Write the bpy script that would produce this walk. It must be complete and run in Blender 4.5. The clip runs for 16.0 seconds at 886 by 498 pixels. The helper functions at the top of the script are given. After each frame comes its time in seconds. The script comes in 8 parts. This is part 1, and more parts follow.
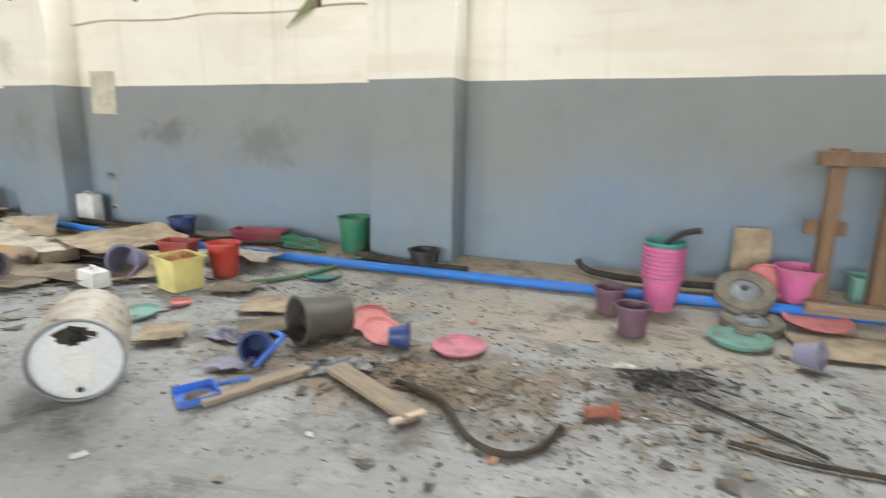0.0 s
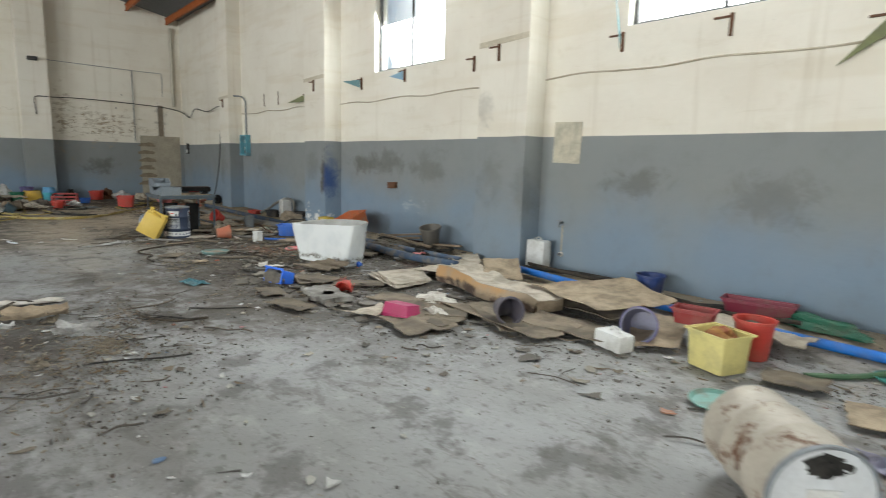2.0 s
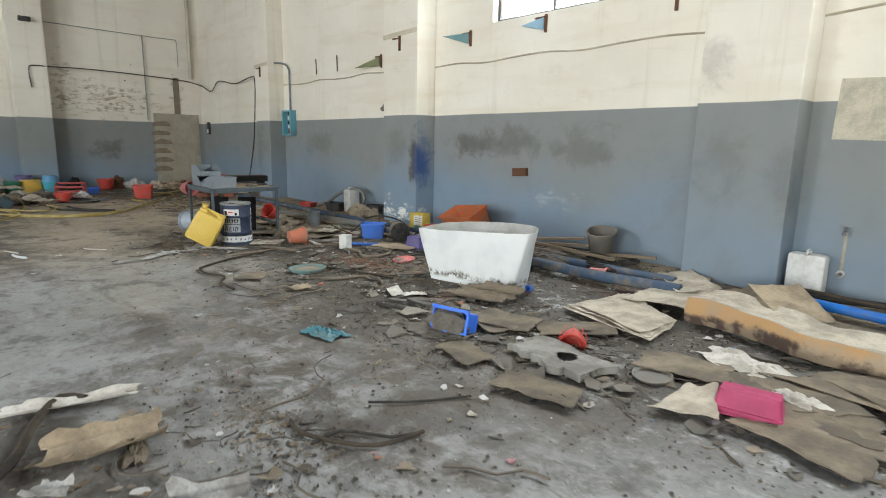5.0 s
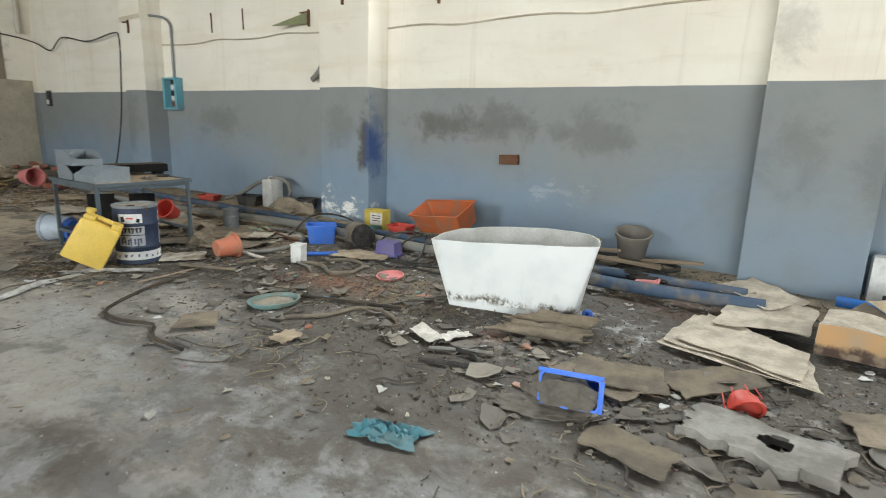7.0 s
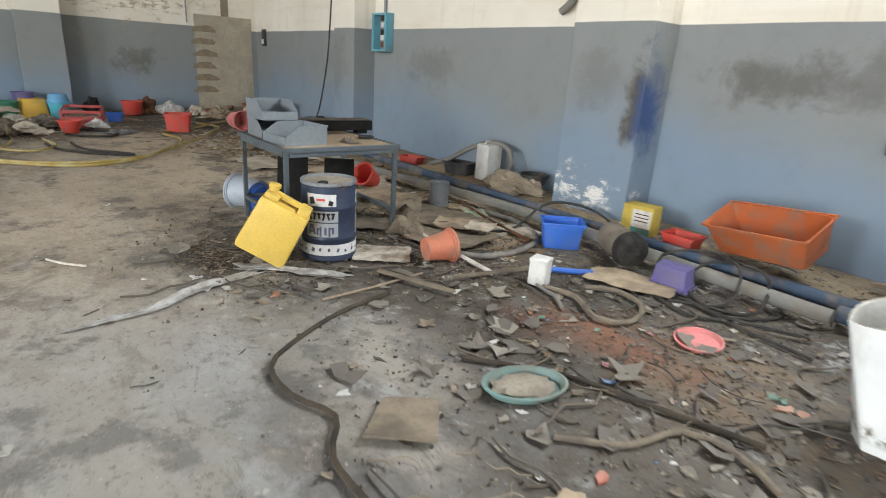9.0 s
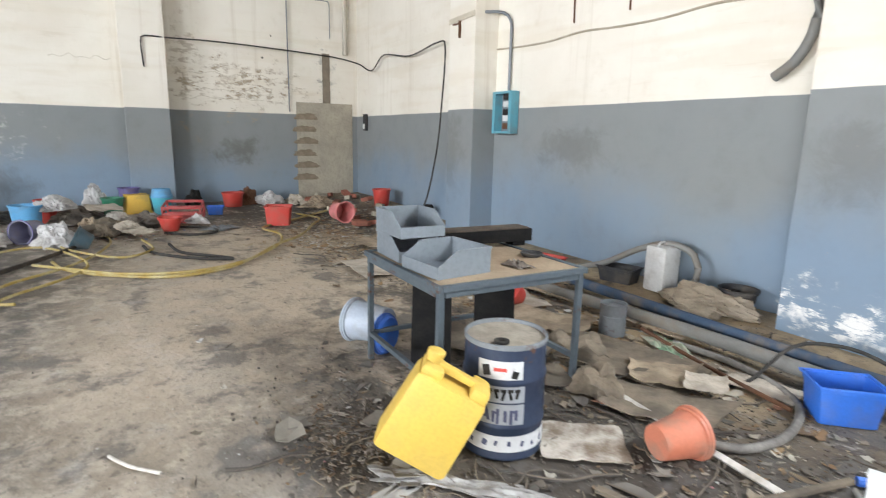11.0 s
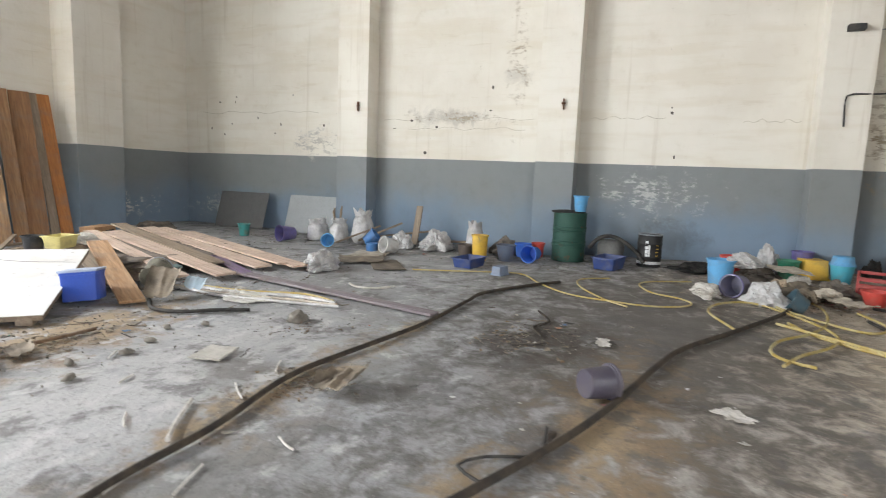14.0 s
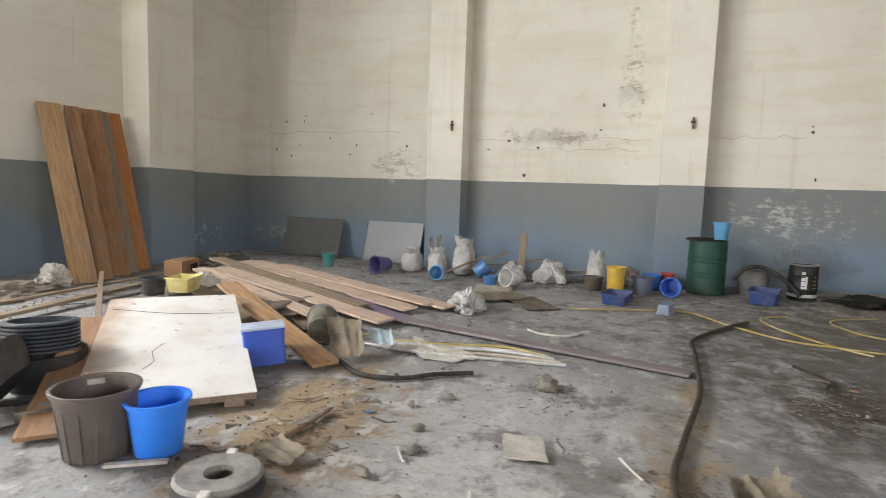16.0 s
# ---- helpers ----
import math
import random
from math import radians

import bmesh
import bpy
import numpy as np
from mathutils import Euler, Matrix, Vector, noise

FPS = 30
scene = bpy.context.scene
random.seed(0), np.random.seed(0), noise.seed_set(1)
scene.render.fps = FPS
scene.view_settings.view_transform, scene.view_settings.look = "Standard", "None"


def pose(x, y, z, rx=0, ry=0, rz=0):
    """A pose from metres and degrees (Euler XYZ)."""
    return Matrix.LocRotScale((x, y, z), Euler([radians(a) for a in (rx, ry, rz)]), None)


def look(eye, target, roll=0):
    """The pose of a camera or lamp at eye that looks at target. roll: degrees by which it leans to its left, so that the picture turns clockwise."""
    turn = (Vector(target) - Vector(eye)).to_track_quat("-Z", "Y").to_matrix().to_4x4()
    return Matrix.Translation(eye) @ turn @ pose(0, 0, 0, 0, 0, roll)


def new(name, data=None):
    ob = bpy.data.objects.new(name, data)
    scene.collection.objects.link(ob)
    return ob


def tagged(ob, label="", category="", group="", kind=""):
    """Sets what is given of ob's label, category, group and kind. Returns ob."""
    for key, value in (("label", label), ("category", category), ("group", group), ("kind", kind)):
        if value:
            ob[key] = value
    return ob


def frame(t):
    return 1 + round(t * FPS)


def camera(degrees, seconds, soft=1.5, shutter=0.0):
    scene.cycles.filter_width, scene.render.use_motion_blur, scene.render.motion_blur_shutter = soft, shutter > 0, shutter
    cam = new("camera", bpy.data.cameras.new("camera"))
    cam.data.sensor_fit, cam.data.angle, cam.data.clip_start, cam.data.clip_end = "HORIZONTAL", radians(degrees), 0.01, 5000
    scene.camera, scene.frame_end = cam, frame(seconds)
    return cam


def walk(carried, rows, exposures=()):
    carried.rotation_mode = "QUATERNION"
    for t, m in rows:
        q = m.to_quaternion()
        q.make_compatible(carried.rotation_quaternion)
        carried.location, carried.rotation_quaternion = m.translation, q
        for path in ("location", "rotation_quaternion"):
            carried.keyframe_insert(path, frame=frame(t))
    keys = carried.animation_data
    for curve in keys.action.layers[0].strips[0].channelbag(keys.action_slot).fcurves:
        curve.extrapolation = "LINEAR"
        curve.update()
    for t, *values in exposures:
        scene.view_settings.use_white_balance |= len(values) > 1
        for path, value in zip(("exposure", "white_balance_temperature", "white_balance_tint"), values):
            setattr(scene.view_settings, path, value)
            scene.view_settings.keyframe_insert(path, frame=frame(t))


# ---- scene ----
# camera and walk
cam = camera(77.7, 16.0, 0.95, 0.4)
PATH = [
    (0, (-0.246, 0.302, 1.407), (-0.911, 2.138, 0.975), 0.8),
    (0.5, (-0.811, 0.194, 1.436), (-1.766, 1.92, 1.106), 0.9),
    (1, (-1.331, 0.041, 1.457), (-2.505, 1.637, 1.177), 1.1),
    (1.5, (-1.872, -0.107, 1.473), (-3.222, 1.338, 1.172), 1.2),
    (2, (-2.384, -0.312, 1.471), (-3.869, 0.993, 1.163), 1.6),
    (2.5, (-2.943, -0.378, 1.438), (-4.504, 0.832, 1.122), 1.7),
    (3, (-3.487, -0.419, 1.423), (-5.053, 0.78, 1.092), 1.5),
    (3.5, (-4.015, -0.448, 1.399), (-5.542, 0.795, 1.044), 1.5),
    (4, (-4.551, -0.429, 1.406), (-6.043, 0.852, 1.038), 1.7),
    (4.5, (-5.08, -0.425, 1.43), (-6.575, 0.857, 1.079), 1.8),
    (4.7, (-5.274, -0.384, 1.41), (-6.757, 0.907, 1.048), 1.5),
    (7, (-7.583, -0.133, 1.41), (-8.663, 1.492, 0.972), 1.9),
    (7.5, (-8.0, 0.153, 1.375), (-8.994, 1.825, 0.91), 1.8),
    (8, (-8.482, 0.404, 1.365), (-9.747, 1.873, 0.873), 1.8),
    (10.3, (-10.591, 1.193, 1.471), (-12.179, 2.229, 0.837), 1.9),
    (10.5, (-10.732, 1.186, 1.483), (-12.37, 2.201, 0.947), 1.7),
    (11, (-11.028, 1.098, 1.481), (-12.726, 2.074, 1.078), 1.3),
    (11.5, (-11.189, 0.993, 1.511), (-13.025, 1.702, 1.153), 1.2),
    (12, (-11.268, 0.872, 1.495), (-13.234, 1.041, 1.167), 1.3),
    (12.5, (-11.232, 0.609, 1.5), (-13.174, 0.21, 1.229), 1.9),
    (13, (-11.231, 0.162, 1.508), (-13.1, -0.488, 1.221), 2.3),
    (13.5, (-11.323, -0.436, 1.487), (-13.161, -1.123, 1.104), 2.5),
    (14, (-11.339, -1.075, 1.477), (-13.18, -1.81, 1.216), 2.3),
    (14.5, (-11.379, -1.693, 1.457), (-13.216, -2.444, 1.209), 2.0),
    (15, (-11.4, -2.377, 1.464), (-13.26, -3.099, 1.321), 1.9),
    (15.5, (-11.389, -2.996, 1.494), (-13.246, -3.721, 1.328), 1.8),
    (16, (-11.406, -3.685, 1.522), (-13.273, -4.377, 1.327), 2.0),
]
walk(cam, [(t, look(eye, target, roll)) for t, eye, target, roll in PATH],
     [(0.0, -0.34, 6650, 7), (1.5, -0.62, 6550, 4), (2.5, -0.7, 6500, 5), (4.5, -0.5, 6450, 5), (7.0, -0.33, 6520, 4), (8.2, -0.28, 6500, 5),
      (10.5, 0.44, 6650, 13), (11.0, 0.4, 6250, 10), (12.0, 0.2, 5950, 13), (12.7, 0.24, 5900, 14), (13.4, 0.2, 6250, 10), (14.4, 0.12, 6450, 10), (16.0, -0.15, 6750, 11)])

# world, sun, area lamps in the openings, some added out of view
world = bpy.data.worlds.new("world")
scene.world = world
world.use_nodes = True
wn = world.node_tree.nodes
sky = wn.new("ShaderNodeTexSky")
sky.sky_type, sky.sun_disc = "NISHITA", False
sky.sun_elevation, sky.sun_rotation = radians(52), radians(150)
wn["Background"].inputs[1].default_value = 0.1
world.node_tree.links.new(sky.outputs[0], wn["Background"].inputs[0])


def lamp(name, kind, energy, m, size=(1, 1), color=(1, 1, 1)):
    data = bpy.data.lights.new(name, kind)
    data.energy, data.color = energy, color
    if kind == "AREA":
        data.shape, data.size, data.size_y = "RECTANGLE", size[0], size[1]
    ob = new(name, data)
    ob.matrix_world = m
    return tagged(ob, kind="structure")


sun = lamp("sun", "SUN", 3.0, look((-9, -18, 42), (0, 0, 0)), color=(1, 0.95, 0.86))
sun.data.angle = radians(0.5)
# sky light at the north windows; the south gate and windows are assumed
# the lamp at x 0.2 sits in an added window out of view
for wx in (-10.17, -4.98, 0.2):
    lamp("window_light", "AREA", 350, look((wx, 5.70, 3.93), (wx, 0, 1.2)), (1.9, 1.6), (0.95, 0.98, 1))
# unseen south gate: lamp added to light the north wall and pillar sides
lamp("assumed_gate_lamp", "AREA", 2000, look((-3.0, -13.25, 2.1), (-3.0, 0, 1.9)), (6.0, 4.1), (1, 0.99, 0.97))
# unseen south windows: lamps added to brighten the hall, strongest in the west
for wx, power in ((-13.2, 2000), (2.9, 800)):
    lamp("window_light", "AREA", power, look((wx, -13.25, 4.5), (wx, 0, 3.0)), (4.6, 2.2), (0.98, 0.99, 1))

# materials
class Nodes:
    """A node material under construction."""

    def __init__(self, name, rough=0.7, metal=0.0):
        self.m = bpy.data.materials.new(name)
        self.m.use_nodes = True
        self.t = self.m.node_tree
        self.b = self.t.nodes["Principled BSDF"]
        self.b.inputs["Roughness"].default_value = rough
        self.b.inputs["Metallic"].default_value = metal
        self.world = self.t.nodes.new("ShaderNodeNewGeometry").outputs["Position"]
        self.local = self.t.nodes.new("ShaderNodeTexCoord").outputs["Object"]

    def put(self, socket, value):
        if isinstance(value, bpy.types.NodeSocket):
            self.t.links.new(value, socket)
        elif isinstance(value, (tuple, list)) and len(value) == 3 and socket.type == "RGBA":
            socket.default_value = (*value, 1)
        else:
            socket.default_value = value

    def noise(self, scale, detail=4, at=None, rough=0.55, distortion=0.0):
        n = self.t.nodes.new("ShaderNodeTexNoise")
        self.put(n.inputs["Vector"], at or self.local)
        n.inputs["Scale"].default_value, n.inputs["Detail"].default_value = scale, detail
        n.inputs["Roughness"].default_value, n.inputs["Distortion"].default_value = rough, distortion
        return n.outputs["Fac"]

    def stretch(self, at, x, y, z):
        n = self.t.nodes.new("ShaderNodeMapping")
        self.put(n.inputs["Vector"], at)
        n.inputs["Scale"].default_value = (x, y, z)
        return n.outputs[0]

    def math(self, op, a, b=0.0, clamp=False):
        n = self.t.nodes.new("ShaderNodeMath")
        n.operation, n.use_clamp = op, clamp
        self.put(n.inputs[0], a), self.put(n.inputs[1], b)
        return n.outputs[0]

    def step(self, v, lo, hi, a=0.0, b=1.0):
        n = self.t.nodes.new("ShaderNodeMapRange")
        n.interpolation_type = "SMOOTHSTEP"
        self.put(n.inputs["Value"], v)
        n.inputs["From Min"].default_value, n.inputs["From Max"].default_value = lo, hi
        n.inputs["To Min"].default_value, n.inputs["To Max"].default_value = a, b
        return n.outputs[0]

    def mix(self, fac, a, b, blend="MIX"):
        n = self.t.nodes.new("ShaderNodeMix")
        n.data_type, n.blend_type = "RGBA", blend
        self.put(n.inputs[0], fac), self.put(n.inputs[6], a), self.put(n.inputs[7], b)
        return n.outputs[2]

    def axes(self, at):
        n = self.t.nodes.new("ShaderNodeSeparateXYZ")
        self.put(n.inputs[0], at)
        return n.outputs

    def spot(self, place, radius, ragged=0.5):
        """A ragged blotch round a place of the world: 1 inside, 0 outside."""
        d = self.t.nodes.new("ShaderNodeVectorMath")
        d.operation = "SUBTRACT"
        self.put(d.inputs[0], self.world)
        d.inputs[1].default_value = place
        s = self.stretch(d.outputs[0], *(1 / r for r in radius))
        ln = self.t.nodes.new("ShaderNodeVectorMath")
        ln.operation = "LENGTH"
        self.put(ln.inputs[0], s)
        n = self.math("MULTIPLY", self.math("SUBTRACT", self.noise(3.2, 9, self.world, 0.72, 0.4), 0.5), 7 * ragged)
        return self.step(self.math("ADD", ln.outputs["Value"], n), 1.25, 0.2)

    def random(self):
        return self.t.nodes.new("ShaderNodeObjectInfo").outputs["Random"]

    def done(self, color, rough=None, bump=None, strength=0.2, distance=0.01):
        self.put(self.b.inputs["Base Color"], color)
        if rough is not None:
            self.put(self.b.inputs["Roughness"], rough)
        if bump is not None:
            n = self.t.nodes.new("ShaderNodeBump")
            n.inputs["Strength"].default_value, n.inputs["Distance"].default_value = strength, distance
            self.put(n.inputs["Height"], bump)
            self.put(self.b.inputs["Normal"], n.outputs[0])
        return self.m


DUST = (0.20, 0.17, 0.13)


def plastic(name, color, dirt=0.35, rough=0.42):
    n = Nodes(name, rough)
    big, fine = n.noise(7, 5), n.noise(60, 3)
    soil = n.math("MULTIPLY", n.step(big, 0.42, 0.72), dirt)
    tone = n.mix(n.step(fine, 0.3, 0.75), color, tuple(c * 0.9 for c in color))
    return n.done(n.mix(soil, tone, DUST), n.step(big, 0.3, 0.8, rough, min(1, rough + 0.35)), fine, 0.08, 0.004)


def painted_metal(name, color, rust=0.4, rough=0.4, metal=0.3):
    n = Nodes(name, rough, metal)
    big, fine = n.noise(6, 8, rough=0.7), n.noise(40, 4)
    r = n.step(n.math("ADD", big, n.math("MULTIPLY", fine, 0.3)), 0.86 - 0.35 * rust, 0.98 - 0.3 * rust)
    tone = n.mix(n.step(fine, 0.35, 0.7), color, tuple(c * 0.9 for c in color))
    return n.done(n.mix(r, tone, (0.13, 0.06, 0.03)), n.step(big, 0.3, 0.8, rough, 0.85), fine, 0.12, 0.004)


def cloudy(name, a, b, scale=6, rough=0.9, fine_scale=70, bump=0.3, distance=0.006):
    n = Nodes(name, rough)
    big, fine = n.noise(scale, 6, rough=0.65), n.noise(fine_scale, 4)
    c = n.mix(n.step(big, 0.35, 0.68), a, b)
    c = n.mix(n.math("MULTIPLY", n.step(fine, 0.45, 0.75), 0.35), c, tuple(v * 0.45 for v in a))
    return n.done(c, None, fine, bump, distance)


def timber(name, a, b, along="X"):
    n = Nodes(name, 0.72)
    s = {"X": (1.2, 14, 14), "Y": (14, 1.2, 14), "Z": (14, 14, 1.2)}[along]
    at = n.stretch(n.local, *s)
    grain, rings = n.noise(3.0, 8, at, 0.7, 0.6), n.noise(0.8, 4, at, 0.6, 1.5)
    c = n.mix(n.step(rings, 0.35, 0.65), a, b)
    c = n.mix(n.math("MULTIPLY", n.step(grain, 0.47, 0.72), 0.65), c, tuple(v * 0.35 for v in b))
    c = n.mix(n.math("MULTIPLY", n.step(n.noise(2.2, 6, rough=0.7), 0.46, 0.7), 0.55), c, (0.20, 0.16, 0.13))
    c = n.mix(n.math("MULTIPLY", n.random(), 0.3), c, tuple(v * 0.6 for v in a))
    return n.done(c, None, grain, 0.25, 0.004)


def wall_paint():
    """Cream over blue-grey, one line round the hall; soot, scuffs and peeling of its own shape."""
    n = Nodes("two_tone_wall_paint", 0.85)
    z = n.axes(n.world)[2]
    wob = n.noise(1.3, 3, n.world)
    edge = n.math("ADD", z, n.math("MULTIPLY", wob, 0.02))
    up = n.step(edge, 1.855, 1.863)
    cloud, grime = n.noise(0.55, 6, n.world, 0.6), n.noise(3.5, 7, n.world, 0.65)
    courses = n.noise(1.0, 3, n.stretch(n.world, 0.6, 0.6, 5.0), 0.5)
    cream = n.mix(n.step(cloud, 0.35, 0.7), (0.79, 0.76, 0.68), (0.71, 0.67, 0.585))
    cream = n.mix(n.math("MULTIPLY", n.step(grime, 0.55, 0.8), 0.35), cream, (0.55, 0.49, 0.38))
    cream = n.mix(n.math("MULTIPLY", n.step(courses, 0.48, 0.68), 0.34), cream, (0.64, 0.575, 0.45))
    bands = n.noise(1.0, 7, n.stretch(n.world, 0.9, 0.9, 7.0), 0.7, 0.6)
    cream = n.mix(n.math("MULTIPLY", n.math("MULTIPLY", n.step(bands, 0.56, 0.66), n.step(cloud, 0.4, 0.65)), 0.26), cream, (0.52, 0.45, 0.33))
    drips = n.noise(1.0, 5, n.stretch(n.world, 5.0, 5.0, 0.25), 0.6)
    cream = n.mix(n.math("MULTIPLY", n.step(drips, 0.57, 0.73), 0.35), cream, (0.5, 0.44, 0.34))
    blue = n.mix(n.step(cloud, 0.35, 0.7), (0.192, 0.262, 0.348), (0.212, 0.262, 0.31))
    high = n.step(n.math("ADD", z, n.math("MULTIPLY", cloud, 1.2)), 1.15, 1.95)
    blue = n.mix(n.math("MULTIPLY", high, 0.85), blue, (0.228, 0.236, 0.228))
    blue = n.mix(n.math("MULTIPLY", n.step(grime, 0.5, 0.8), 0.3), blue, (0.19, 0.19, 0.185))
    c = n.mix(up, blue, cream)
    soot = None
    for place, radius, power in WALL_STAINS:
        v = n.math("MULTIPLY", n.spot(place, radius), power * 1.15)
        soot = v if soot is None else n.math("MAXIMUM", soot, v)
    c = n.mix(soot, c, (0.085, 0.08, 0.07))
    for color, spots in WALL_MARKS:
        mark = None
        for place, radius, power in spots:
            v = n.math("MULTIPLY", n.spot(place, radius, 0.8 if color[0] > 0.1 else 0.35), power)
            mark = v if mark is None else n.math("MAXIMUM", mark, v)
        c = n.mix(mark if color[0] < 0.1 else n.math("MULTIPLY", mark, n.step(n.noise(4.5, 9, n.stretch(n.world, 1, 1, 2.6), 0.75), 0.49, 0.56)), c, color)
    flecks = n.step(n.noise(22, 3, n.world), 0.72, 0.78)
    c = n.mix(n.math("MULTIPLY", flecks, 0.5), c, (0.3, 0.28, 0.25))
    relief = n.math("ADD", n.noise(14, 5, n.world), n.math("MULTIPLY", courses, 1.5))
    return n.done(c, n.step(grime, 0.3, 0.8, 0.7, 0.95), relief, 0.25, 0.012)


WALL_STAINS = [
    ((-11.35, 5.6, 1.42), (0.55, 0.3, 0.2), 0.6), ((-10.6, 5.6, 1.45), (0.45, 0.3, 0.22), 0.45),
    ((-9.6, 5.6, 1.40), (0.5, 0.3, 0.25), 0.35), ((-7.75, 5.3, 1.3), (0.3, 0.4, 0.35), 0.22),
    ((-7.15, 5.3, 1.1), (0.2, 0.3, 0.35), 0.25), ((-5.75, 5.6, 1.3), (0.45, 0.3, 0.16), 0.45),
    ((-4.3, 5.6, 1.22), (0.45, 0.3, 0.28), 0.3), ((-12.85, 5.2, 1.35), (0.3, 0.15, 0.3), 0.25), ((-12.38, 5.22, 1.2), (0.12, 0.12, 0.45), 0.9),
    ((-15.9, 5.6, 1.35), (0.6, 0.3, 0.3), 0.3), ((-18.05, 5.3, 1.2), (0.4, 0.4, 0.6), 0.25),
    ((-22.75, 3.1, 1.1), (0.4, 0.45, 0.28), 0.55), ((-22.75, -0.9, 0.5), (0.4, 0.6, 0.4), 0.35),
    ((-22.75, -5.6, 2.75), (0.4, 0.9, 0.2), 0.28), ((-22.75, -4.1, 3.6), (0.4, 0.3, 0.25), 0.2),
    ((-7.9, 5.3, 2.15), (0.16, 0.4, 0.25), 0.25),
]
WALL_MARKS = [
    ((0.72, 0.72, 0.70), [((-12.9, 5.25, 0.33), (0.5, 0.3, 0.2), 1.0), ((-10.0, 5.6, 0.75), (0.4, 0.3, 0.15), 0.15),
                          ((-22.75, -1.3, 1.3), (0.3, 0.9, 0.4), 0.5), ((-22.75, -9.2, 2.2), (0.3, 0.5, 0.3), 0.5),
                          ((-20.6, -13.2, 0.5), (1.2, 0.3, 0.25), 0.7), ((-22.75, -12.0, 0.45), (0.3, 0.8, 0.25), 0.6)]),
    ((0.03, 0.07, 0.20), [((-12.33, 5.32, 1.12), (0.09, 0.2, 0.55), 0.95)]),
    ((0.33, 0.27, 0.19), [((-22.75, 3.2, 2.35), (0.4, 1.3, 0.45), 1.0), ((-22.75, -5.3, 2.75), (0.4, 1.1, 0.12), 0.8),
                          ((-22.75, 2.2, 2.6), (0.4, 0.35, 0.9), 0.6), ((-22.75, -4.1, 3.7), (0.4, 0.2, 1.1), 0.8)]),
    ((0.42, 0.40, 0.36), [((-22.75, -9.0, 2.15), (0.3, 0.7, 0.35), 0.8), ((-22.75, 4.9, 2.7), (0.3, 0.2, 0.5), 0.9)]),
]
WALL = wall_paint()


